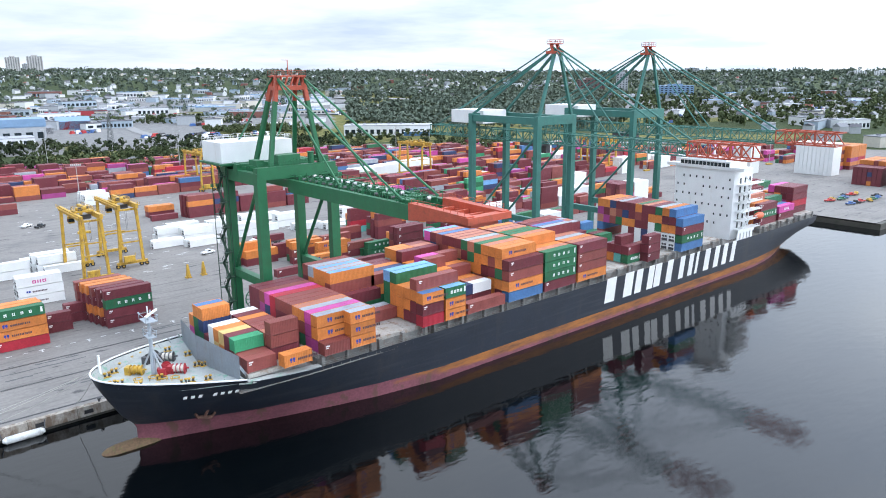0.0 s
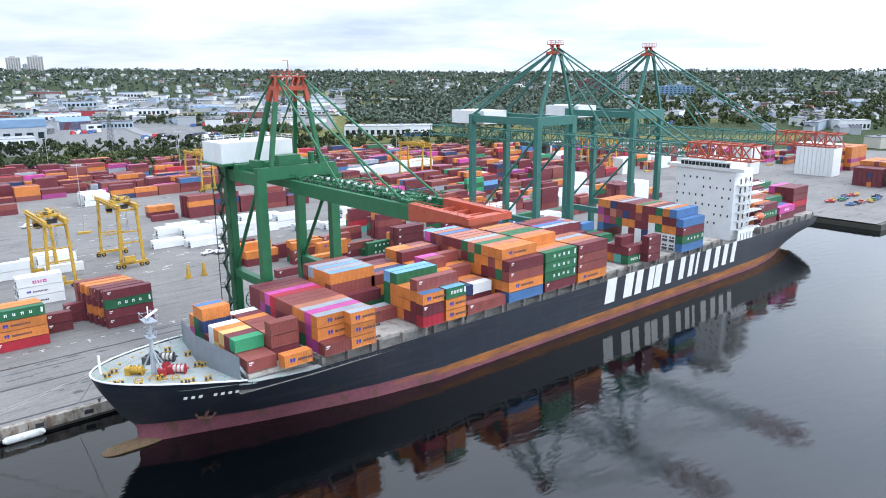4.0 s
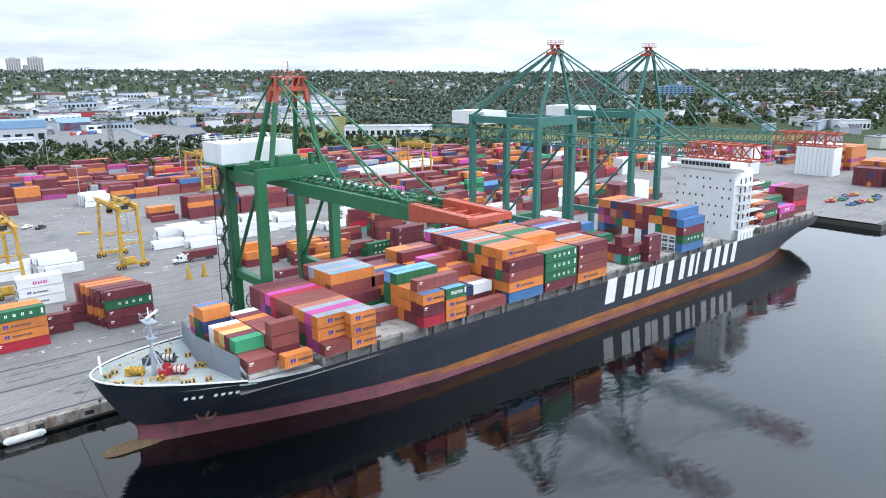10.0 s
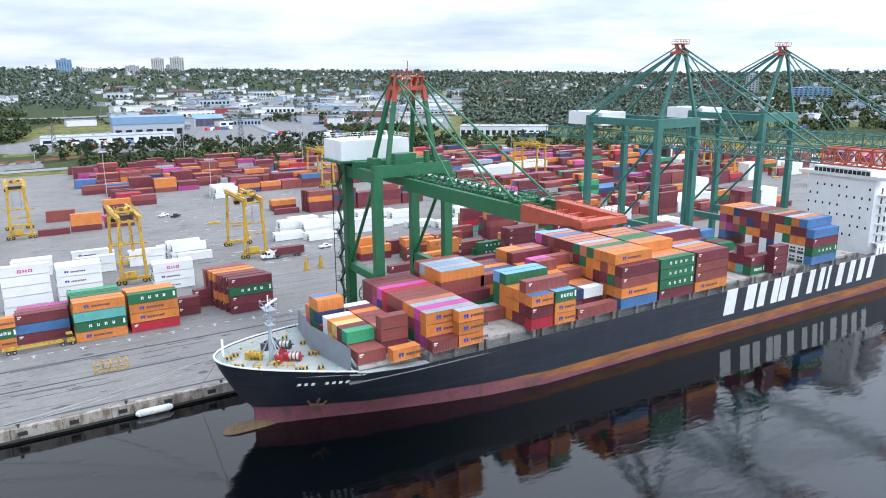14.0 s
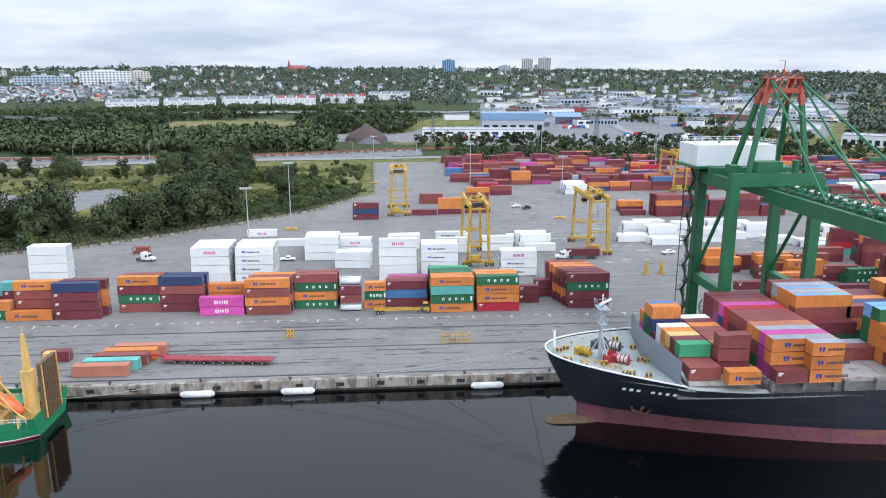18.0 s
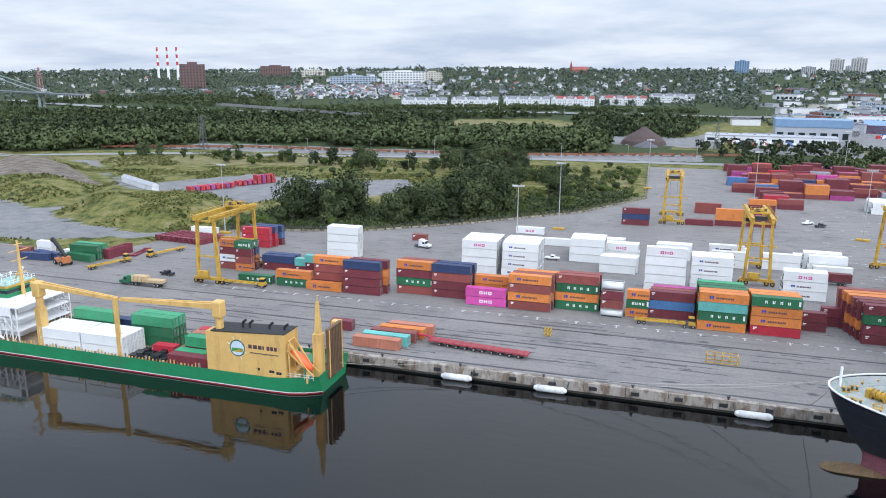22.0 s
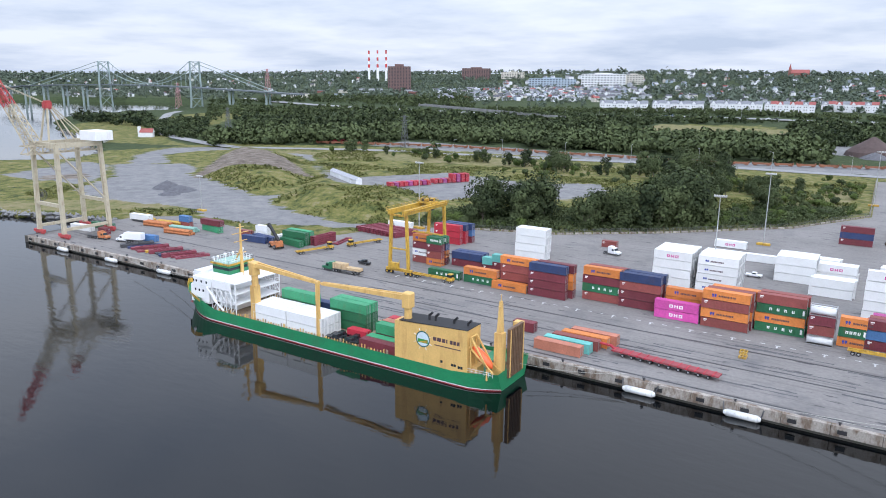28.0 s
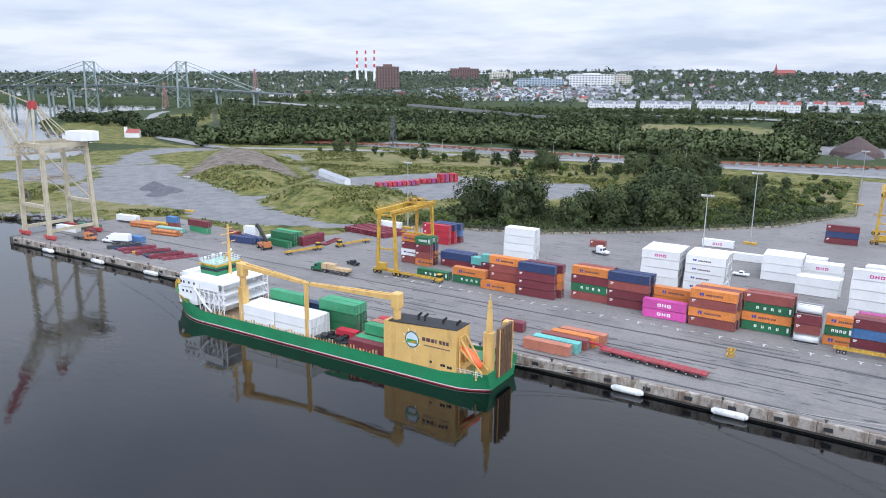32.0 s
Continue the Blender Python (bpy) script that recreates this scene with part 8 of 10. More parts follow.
# luffed jib, cream below and red above
a, e = Vector((-1, -13, 37.5)), Vector((-20, -22, 76))
b = bmesh.new()
n = 15
ax = (e - a).normalized()
s1 = ax.cross(Vector((0, 0, 1))).normalized()
s2 = s1.cross(ax).normalized()
for i in range(n):
    wa, wb = 4.2 - 2.6 * i / n, 4.2 - 2.6 * (i + 1) / n
    p, q = a + (e - a) * (i / n), a + (e - a) * ((i + 1) / n)
    mi = 1 if i >= 6 else 0
    cs = [(1, 1), (1, -1), (-1, -1), (-1, 1)]
    for k in range(4):
        pk = p + (s1 * cs[k][0] + s2 * cs[k][1]) * wa / 2
        qk = q + (s1 * cs[k][0] + s2 * cs[k][1]) * wb / 2
        kn = (k + 1) % 4
        qn = q + (s1 * cs[kn][0] + s2 * cs[kn][1]) * wb / 2
        beam(b, pk, qk, 0.42, None, 4, mi)
        beam(b, pk, qn, 0.24, None, 4, mi)
        beam(b, qk, qn, 0.24, None, 4, mi)
part("jib", b, [M_CREAM, M_DRED], pc, "lattice jib, red in its upper half")
for s in (-1, 1):
    b = bmesh.new()
    beam(b, (s * 0.8, -6, 53.5), (-13 + s, -18.5, 62), 0.18)
    beam(b, (s * 0.8, -6, 53.5), (s * 2, 9, 38.6), 0.35)
    part("stay", b, M_CREAM, pc)

# stored gear on the pier
M_PIPE_R = mat("dull_crimson_steel", (0.20, 0.035, 0.055), 0.6, 0, 0.2, 0.5, 3, stain=RUST)
M_PIPE_O = mat("rusty_orange_steel", (0.45, 0.16, 0.06), 0.7, 0, 0.25, 0.5, 3, stain=RUST)
M_PIPE_G = mat("pale_green_steel", (0.22, 0.40, 0.34), 0.6, 0, 0.2, 0.5, 3)


def flat_rack(x, y, rz, m_, L=12.2, n=1, label="crimson steel flat rack lying folded on the pier"):
    c = tagged(empty("flat_rack", x, y, QUAY_Z + 0.06, rz), label, "flat rack", "stored flat racks")
    for k in range(n):
        b = bmesh.new()
        z = k * 0.75
        box(b, -L / 2, L / 2, -1.2, -0.8, z, z + 0.6)
        box(b, -L / 2, L / 2, 0.8, 1.2, z, z + 0.6)
        for i in range(9):
            xx = -L / 2 + 0.3 + i * (L - 0.6) / 8
            box(b, xx - 0.1, xx + 0.1, -0.8, 0.8, z + 0.2, z + 0.5)
        box(b, -L / 2, -L / 2 + 1.6, -1.2, 1.2, z + 0.6, z + 0.7)
        box(b, L / 2 - 1.6, L / 2, -1.2, 1.2, z + 0.6, z + 0.7)
        part("frame", b, m_, c)
    return c


random.seed(17)
for i in range(12):
    m_, nm = ((M_STEEL, "grey"), (BOX["navy"], "navy"), (M_PIPE_R, "crimson"), (M_PIPE_R, "crimson"), (M_PIPE_R, "crimson"), (M_YEL, "yellow"), (M_PIPE_R, "crimson"))[i % 7]
    flat_rack(-249 + i * 2.9, 18.6 + random.uniform(-1, 1), 62 + random.uniform(-3, 3), m_, 12.2, 1 + (i % 3 == 0), nm + " steel flat rack lying on the pier")
for i in range(9):
    flat_rack(-194.5 + i * 2.6, 96 - i * 0.3, 70, M_PIPE_R, 12.2, 3, "stacked crimson flat racks at the back of the yard")
flat_rack(-193.0, 64.0, 88, M_PIPE_R, 12.2, 5, "rusty steel racks stacked on the pier")
flat_rack(-188.2, 70.0, 102, M_PIPE_R, 12.2)
for x, y, c, L, k in ((-263, 53, "brown", 6.06, 1), (-247, 54, "jade", 12.19, 1), (-228, 55.5, "brown", 6.06, 1), (-216.8, 49.9, "navy", 12.19, 1), (-214.5, 52.6, "navy", 12.19, 1), (-220, 57.5, "white", 6.06, 2), (-208.5, 57.5, "white", 6.06, 1), (-201.0, 56.6, "green", 12.19, 2), (-200.6, 53.8, "green", 12.19, 1), (-201.5, 60.0, "jade", 12.19, 2),
                      (-294, 24, "white", 12.19, 1), (-290, 31, "green", 12.19, 1), (-280, 25, "maroon", 6.06, 1), (-252, 27, "blue", 6.06, 1), (-186.5, 108.5, "white", 12.19, 1), (-290, 50, "white", 12.19, 1)):
    for j in range(k):
        container(x, y, BASE + j * 2.6 + (0.9 if (x, y) == (-290, 50) else 0), c, L, 2.59, random.choice([-8, 0, 6]), None, None, "containers on the old pier", "standing on the old pier")
container(-247, 54, BASE + 2.6, "maroon", 12.19, 2.59, 0, None, None, "containers on the old pier", "stacked on a jade container")
container(-263, 53, BASE + 2.6, "blue", 6.06, 2.59, 0, None, None, "containers on the old pier", "stacked on a brown container")
b = bmesh.new()
box(b, -6, 6, -1.1, 1.1, 0, 0.9)
tagged(part("trailer_chassis", b, M_STEEL), "dark trailer chassis under a white box", "trailer").matrix_basis = pose(-290, 50, QUAY_Z + 0.06, 0, 0, 0)
for x, y, m_, n, lab in ((-272, 52, M_YEL, 5, "yellow"), (-275, 47.5, M_PIPE_O, 6, "rusty orange"), (-257.5, 47.6, M_PIPE_G, 5, "pale green"), (-254.5, 42.6, M_PIPE_O, 5, "rusty orange")):
    c = tagged(empty("pipe_stack", x, y, QUAY_Z + 0.06, 8), lab + " steel pipes stacked on the pier", "pipes", "pipe stacks")
    for i in range(n):
        b = bmesh.new()
        beam(b, (-7, (i % 3) * 1.25 - 1.2, 0.6 + (i // 3) * 1.1), (7, (i % 3) * 1.25 - 1.2, 0.6 + (i // 3) * 1.1), 1.15, 1.15, 10)
        part("pipe", b, m_, c)
# reach stacker
c = tagged(empty("reach_stacker", -202.5, 47.2, QUAY_Z + 0.06, 160), "orange reach stacker with a raised black boom", "reach stacker")
b = bmesh.new()
box(b, -3.2, 3.2, -1.6, 1.6, 0.9, 2.2)
box(b, -3.2, -1.4, -1.5, 1.5, 2.2, 3.2)
bmesh.ops.bevel(b, geom=b.edges[:], offset=0.1, segments=1, affect="EDGES")
part("body", b, M_PIPE_O, c)
b = bmesh.new()
box(b, -0.6, 0.9, -0.6, 0.6, 2.2, 3.9)
part("cab", b, M_GLASS, c)
b = bmesh.new()
beam(b, (-2.6, 0, 3.2), (6.0, 0, 8.6), 0.9, 1.0)
beam(b, (6.0, 0, 8.6), (6.8, 0, 7.4), 0.7)
part("boom", b, M_BLACK, c)
for x in (-2.2, 2.2):
    for s in (-1, 1):
        wheel(c, x, s * 1.6, 0.85, 0.7)
for x, y, rz, m_, lab, ld in ((-268, 19, 190, M_PIPE_O, "orange truck parked on the pier", None), (-263, 19.5, 18, M_CARW, "white mixer truck parked on the pier", "van"), (-285, 53, 190, M_YEL, "yellow truck with pipes on the pier", None)):
    t_ = truck(lab, m_, ld, 8.0)
    t_.matrix_basis = pose(x, y, QUAY_Z + 0.06, 0, 0, rz)
# tank containers in the front row
for z in (0.0, 7.8):
    c = tagged(empty("tank_container", -11.8, 48.6, BASE + z), "white cylindrical tank container in a steel frame", "container", "tank containers")
    b = bmesh.new()
    beam(b, (-2.9, 0, 1.3), (2.9, 0, 1.3), 2.2, 2.2, 18)
    part("tank", b, M_WHITE, c, smooth=True)
    b = bmesh.new()
    for x in (-3.0, 3.0):
        for y in (-1.18, 1.18):
            beam(b, (x, y, 0), (x, y, 2.58), 0.14)
        for zz in (0.07, 2.5):
            beam(b, (x, -1.18, zz), (x, 1.18, zz), 0.14)
    for y in (-1.18, 1.18):
        for zz in (0.07, 2.5):
            beam(b, (-3, y, zz), (3, y, zz), 0.12)
    part("frame", b, M_ROD, c)
for k, col in ((1, "brown"), (2, "maroon")):
    container(-11.8, 48.6, BASE + k * 2.6, col, 6.06, 2.59, 0, None, "mark", "containers in the front row", "between two tank containers")


# ---- the land behind the yard ----
def spot(az, d):
    a = radians(az)
    x, y = d * math.sin(a), d * math.cos(a) - 151.8
    return x, y, land_z(x, y)


def ribbon(name, pts, w, material, label, category="road", lift=0.25, step=14):
    """A strip that follows the land."""
    out = []
    for (xa, ya), (xb, yb) in zip(pts[:-1], pts[1:]):
        n = max(1, int(math.hypot(xb - xa, yb - ya) / step))
        out += [(xa + (xb - xa) * i / n, ya + (yb - ya) * i / n) for i in range(n)]
    out.append(pts[-1])
    vs, fs = [], []
    for i, (x, y) in enumerate(out):
        xa, ya = out[max(0, i - 1)]
        xb, yb = out[min(len(out) - 1, i + 1)]
        L = math.hypot(xb - xa, yb - ya) or 1
        nx_, ny_ = -(yb - ya) / L, (xb - xa) / L
        for s in (-1, 1):
            px_, py_ = x + nx_ * s * w / 2, y + ny_ * s * w / 2
            vs.append((px_, py_, max(land_z(px_, py_), land_z(x, y)) + lift))
        if i:
            k = 2 * i
            fs.append((k - 2, k - 1, k + 1, k))
    ob = sheet(name, vs, fs, material)
    return tagged(ob, label, category, kind="structure")


M_ROADF = mat("pale_road", (0.24, 0.24, 0.24), 0.9, 0, 0.12, 0.05, 0.5)
ribbon("service_road", [(-520, 310), (-380, 372), (-280, 392), (-190, 418), (-115, 432), (-8, 440), (215, 462), (330, 440), (520, 320), (640, 170)], 13, M_ROADF, "pale service road behind the yard")
ribbon("highway", [(-1250, 1000), (-1000, 900), (-800, 830), (-520, 830), (-350, 900), (-100, 960), (200, 990), (420, 900), (700, 680), (980, 380)], 26, M_ROADF, "wide highway with traffic", lift=1.2, step=30)
ribbon("access_road", [(-1090, 700), (-1006, 613), (-900, 520), (-798, 443), (-720, 385), (-640, 345), (-560, 318), (-520, 310)], 14, M_ROADF, "curving access road", lift=0.6)
ribbon("street", [(262, 520), (275, 700), (300, 860)], 12, M_ROADF, "side street between works", lift=0.5)
ribbon("boulevard", [(640, 830), (760, 900), (900, 980), (820, 1150)], 40, M_ROADF, "wide curved boulevard", lift=1.2, step=25)
ribbon("street", [(1200, 240), (1500, 380), (1900, 520)], 22, M_ROADF, "straight city street", lift=1.5, step=30)

# foliage built from many leaf sprays
M_LEAF = bpy.data.materials.new("foliage")
M_LEAF.use_nodes = True
n_, l_ = M_LEAF.node_tree.nodes, M_LEAF.node_tree.links
b_ = n_["Principled BSDF"]
b_.inputs["Roughness"].default_value = 0.8
b_.inputs["Specular IOR Level"].default_value = 0.12
g_ = n_.new("ShaderNodeNewGeometry")
oi_ = n_.new("ShaderNodeObjectInfo")
nz_ = n_.new("ShaderNodeTexNoise")
nz_.inputs["Scale"].default_value, nz_.inputs["Detail"].default_value = 0.035, 3
l_.new(g_.outputs["Position"], nz_.inputs["Vector"])
a1_ = n_.new("ShaderNodeMath")
a1_.operation = "MULTIPLY_ADD"
a1_.inputs[1].default_value = 0.24
l_.new(g_.outputs["Random Per Island"], a1_.inputs[0])
l_.new(nz_.outputs[0], a1_.inputs[2])
a2_ = n_.new("ShaderNodeMath")
a2_.operation = "MULTIPLY_ADD"
a2_.inputs[1].default_value = 0.3
l_.new(oi_.outputs["Random"], a2_.inputs[0])
l_.new(a1_.outputs[0], a2_.inputs[2])
r_ = n_.new("ShaderNodeValToRGB")
e_ = r_.color_ramp.elements
e_[0].position, e_[0].color = 0.46, (0.012, 0.021, 0.011, 1)
e_[1].position, e_[1].color = 0.95, (0.084, 0.108, 0.046, 1)
l_.new(a2_.outputs[0], r_.inputs[0])
l_.new(r_.outputs[0], b_.inputs["Base Color"])
M_SCRUB = M_LEAF.copy()
M_SCRUB.name = "olive_scrub"
for nd_ in M_SCRUB.node_tree.nodes:
    if nd_.type == "VALTORGB":
        nd_.color_ramp.elements[0].color = (0.034, 0.052, 0.014, 1)
        nd_.color_ramp.elements[1].color = (0.15, 0.155, 0.050, 1)
M_BUSH = M_LEAF.copy()
M_BUSH.name = "fresh_green_bush"
for nd_ in M_BUSH.node_tree.nodes:
    if nd_.type == "VALTORGB":
        nd_.color_ramp.elements[0].color = (0.022, 0.042, 0.012, 1)
        nd_.color_ramp.elements[1].color = (0.095, 0.130, 0.036, 1)
# far woods: distance haze is mixed into the leaf colour, paler and bluer
M_HAZELEAF = M_LEAF.copy()
M_HAZELEAF.name = "blue_green_spruce"
for nd_ in M_HAZELEAF.node_tree.nodes:
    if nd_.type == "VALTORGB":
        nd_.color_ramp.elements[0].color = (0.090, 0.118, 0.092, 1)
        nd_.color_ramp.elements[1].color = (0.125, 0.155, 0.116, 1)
M_BARK = mat("grey_bark", (0.12, 0.10, 0.08), 0.9, 0, 0.3, 2, 8, 0.02)
rng = np.random.default_rng(4)


def spray_mesh(name, centres, sizes, material):
    """Leaf sprays at the given places, facing loosely outwards."""
    n = len(centres)
    centres, out_ = centres[:, :3], centres[:, 3:]
    a = rng.normal(size=(n, 3)) * 0.42 + out_ + np.array([0, 0, 0.25])
    a /= np.linalg.norm(a, axis=1)[:, None]
    h = rng.normal(size=(n, 3))
    u = np.cross(a, h)
    u /= np.linalg.norm(u, axis=1)[:, None] + 1e-9
    v = np.cross(a, u)
    s = sizes[:, None] / 2
    q = np.stack([centres - u * s - v * s * 0.7, centres + u * s - v * s * 0.7, centres + u * s * 0.8 + v * s, centres - u * s * 0.8 + v * s], 1).reshape(-1, 3)
    verts = q
    me = bpy.data.meshes.new(name)
    me.vertices.add(len(verts))
    me.vertices.foreach_set("co", verts.astype(np.float32).ravel())
    me.loops.add(4 * n)
    me.loops.foreach_set("vertex_index", np.arange(4 * n, dtype=np.int32))
    me.polygons.add(n)
    me.polygons.foreach_set("loop_start", np.arange(0, 4 * n, 4, dtype=np.int32))
    me.update()
    soft = out_ + rng.normal(size=(n, 3)) * 0.22 + np.array([0, 0, 0.5])     # leaves shade as one rounded mass
    soft /= np.linalg.norm(soft, axis=1)[:, None]
    at = me.attributes.new("custom_normal", "FLOAT_VECTOR", "POINT")
    at.data.foreach_set("vector", np.repeat(soft, 4, axis=0).astype(np.float32).ravel())
    me.materials.append(material)
    return me


def crown_points(n, R, H, z0, lumps):
    """Points near the surface of several lumps that together make an uneven crown."""
    c = rng.normal(size=(lumps, 3)) * np.array([R * 0.38, R * 0.38, H * 0.22]) + np.array([0, 0, z0 + H * 0.5])
    r = rng.uniform(0.34, 0.60, lumps) * R
    k = rng.integers(0, lumps, n)
    d = rng.normal(size=(n, 3))
    d /= np.linalg.norm(d, axis=1)[:, None]
    p = c[k] + d * r[k][:, None] * rng.uniform(0.75, 1.08, n)[:, None] * np.array([1, 1, 0.85])
    p[:, 2] = np.maximum(p[:, 2], z0 * 0.5)
    return np.concatenate([p, d], 1)


TREES, TREES_LOW = [], []
for i, (R, H, z0) in enumerate(((4.2, 8.0, 2.2), (3.4, 7.0, 1.8), (5.0, 9.0, 2.4), (2.6, 9.5, 1.5), (3.0, 5.0, 0.8))):
    p = crown_points(2600, R, H, z0, 14)
    me = spray_mesh("crown", p, rng.uniform(0.25, 0.62, len(p)), M_LEAF)
    b = bmesh.new()
    beam(b, (0, 0, -0.4), (0.2, 0.1, z0 + H * 0.45), 0.5, 0.5, 8, 0, 0.2)
    for k in range(5):
        t_ = 2 * math.pi * k / 5 + i
        beam(b, (0.1, 0.05, z0 * 0.8 + k * 0.3), (R * 0.55 * math.cos(t_), R * 0.55 * math.sin(t_), z0 + H * 0.5), 0.2, 0.2, 6, 0, 0.08)
    tm = bpy.data.meshes.new("trunk")
    b.to_mesh(tm)
    b.free()
    tm.materials.append(M_BARK)
    TREES.append((me, tm))
    if i in (1, 4):      # a paler bush of the same build
        p = crown_points(1500, R, H * 0.8, 0.3, 10)
        TREES_LOW.append((spray_mesh("crown", p, rng.uniform(0.3, 0.7, len(p)), M_BUSH), tm))
TREES += TREES_LOW


def tree(x, y, s, kind):
    c = empty("tree", x, y, land_z(x, y), random.uniform(0, 360))
    tagged(c, "leafy broad green tree behind the yard fence" if kind < 4 else "low leafy bush in rough grass", "tree", "trees behind the yard")
    c.scale = (s, s, s)
    for nm, me in (("crown", TREES[kind][0]), ("trunk", TREES[kind][1])):
        o = new(nm, me)
        o.parent = c
    return c


random.seed(77)
BROAD, LOW, MIXED = (0, 0, 1, 2, 2, 3), (4, 5, 6, 5, 6), (0, 1, 2, 3, 4, 5, 6)
for x0, y0, x1, y1, n, s0, s1, kinds in ((-164, 132, -138, 158, 12, 1.4, 2.0, BROAD), (-116, 146, -100, 170, 8, 1.2, 1.6, BROAD), (-98, 158, -68, 194, 24, 1.4, 2.1, BROAD), (-185, 122, -128, 136, 16, 0.6, 1.1, LOW), (-134, 134, -114, 165, 7, 0.35, 0.6, LOW), (-70, 178, -18, 262, 78, 0.4, 0.85, LOW), (-62, 215, -30, 300, 14, 0.7, 1.1, MIXED), (-48, 262, -18, 405, 40, 0.4, 0.9, LOW),
                                  (-165, 178, -60, 262, 14, 0.4, 0.8, LOW), (-110, 262, -45, 340, 40, 0.5, 1.0, MIXED), (-330, 326, -60, 362, 52, 0.7, 1.3, MIXED), (-160, 345, -85, 375, 16, 1.1, 1.6, BROAD), (-240, 296, -110, 330, 14, 0.5, 0.9, LOW), (-420, 330, -330, 380, 12, 0.6, 1.1, MIXED)):
    for i in range(n):
        for _ in range(20):
            x, y = random.uniform(x0, x1), random.uniform(y0, y1)
            if not inside(YARD, x + 5, y - 5) and not inside(YARD, x, y - 7):
                break
        else:
            continue
        tree(x, y, random.uniform(s0, s1), random.choice(kinds))


def scatter(count, az0, az1, d0, d1, keep=None):
    out = []
    while len(out) < count:
        az = random.uniform(az0, az1)
        d = math.sqrt(random.uniform(d0 * d0, d1 * d1))
        x, y, z = spot(az, d)
        if z < 1.5 or (keep and not keep(x, y, az, d)):
            if random.random() < 0.02:
                out.append(None)
            continue
        out.append((x, y, z))
    return [o for o in out if o]


def clear_of(x, y, az, d):
    """Keeps woods off the roads, fields and works."""
    for poly in CLEAR:
        if inside(poly, x, y):
            return False
    return noise.noise((x / 90, y / 90, 3)) > -0.40


CLEAR = [[(-270, 640), (-110, 630), (-105, 800), (-160, 860), (-275, 800)], [(-430, 380), (-120, 410), (40, 430), (40, 510), (-130, 480), (-430, 455)], [(-80, 590), (40, 590), (40, 650), (-80, 650)],
         [(0, 640), (320, 560), (340, 720), (250, 780), (60, 740)], [(-1300, 790), (-500, 790), (-350, 870), (-100, 930), (200, 960), (420, 870), (440, 920), (200, 1030), (-130, 1000), (-350, 945), (-520, 875), (-1000, 950)],
         [(-1010, 770), (-880, 650), (-810, 530), (-700, 460), (-560, 340), (-520, 280), (-500, 310), (-690, 420), (-785, 520), (-850, 640), (-990, 740)], [(600, 830), (760, 870), (950, 980), (860, 1160), (760, 1160), (830, 980)], [(-620, 120), (-520, 330), (-420, 420), (-180, 300), (-200, 100)], [(-540, 290), (-700, 250), (-800, 310), (-900, 362), (-915, 420), (-860, 470), (-900, 540), (-1010, 630), (-1080, 700), (-1110, 690), (-1010, 590), (-800, 420), (-690, 350), (-600, 345)]]
WOODS = [  # count, bearings, distances, tree height range
    (1500, -50, -4, 640, 800, 9, 15), (1900, -48, 2, 800, 1040, 8, 13), (420, -60, -50, 760, 1050, 6, 11), (1100, -50, -30, 1050, 1600, 7, 12), (420, -30, 4, 1040, 1130, 4, 7), (700, -34, 2, 1120, 1200, 6, 9), (800, -33, -17, 1290, 2400, 6, 11), (2300, -17, 6, 1290, 2400, 7, 13), (1100, -66, -40, 1700, 2800, 8, 15),
    (1500, -75, -34, 2500, 3900, 10, 18), (800, -40, -28, 1500, 2700, 8, 14), (330, 2, 30, 640, 760, 5, 9), (240, 5, 22, 560, 640, 5, 9), (190, 14, 25, 990, 1070, 6, 10), (160, 20, 31, 830, 880, 6, 9), (420, 4, 30, 1000, 1900, 6, 11), (1900, 0, 34, 1800, 3400, 9, 16), (2300, 33, 54, 850, 1700, 8, 14), (3600, 30, 76, 1500, 3500, 9, 17), (1300, 52, 76, 900, 1650, 7, 12), (260, 24, 46, 620, 760, 5, 9), (1800, -66, 76, 3000, 4400, 14, 22),
]
for i, (n, az0, az1, d0, d1, h0, h1) in enumerate(WOODS):
    pts = scatter(n, az0, az1, d0, d1, clear_of)
    far = d1 > 1600
    per = (16 if d1 > 3300 else 30) if far else 60
    base = np.array([(x, y, z) for x, y, z in pts])
    hs = rng.uniform(h0, h1, len(base))
    P, S = [], []
    for (x, y, z), h in zip(base, hs):
        p = crown_points(per, h * 0.5, h * 0.85, h * 0.12, 4) + np.array([x, y, z, 0, 0, 0])
        P.append(p)
        S.append(rng.uniform(0.22, 0.42, per) * h * ((1.0 if d1 > 3300 else 0.8) if far else 0.55))
    ob = new("woodland", spray_mesh("woodland", np.concatenate(P), np.concatenate(S), M_HAZELEAF if d1 > 1650 else M_LEAF))
    tagged(ob, "dense green broadleaf woodland on rolling land", "woodland", kind="stuff")
# grove on the grassy point by the narrows
GROVE = [(-985, 440), (-890, 415), (-800, 425), (-850, 470), (-930, 530), (-1020, 500)]
random.seed(58)
P, S = [], []
while len(P) < 120:
    x, y = random.uniform(-1020, -800), random.uniform(415, 530)
    if inside(GROVE, x, y) and land_z(x, y) > 1.5:
        h = random.uniform(8, 15)
        P.append(crown_points(60, h * 0.5, h * 0.85, h * 0.1, 5) + np.array([x, y, land_z(x, y), 0, 0, 0]))
        S.append(rng.uniform(0.22, 0.42, 60) * h * 0.55)
tagged(new("grove", spray_mesh("grove", np.concatenate(P), np.concatenate(S), M_LEAF)), "dark green grove on the grassy point by the narrows", "woodland", kind="stuff")
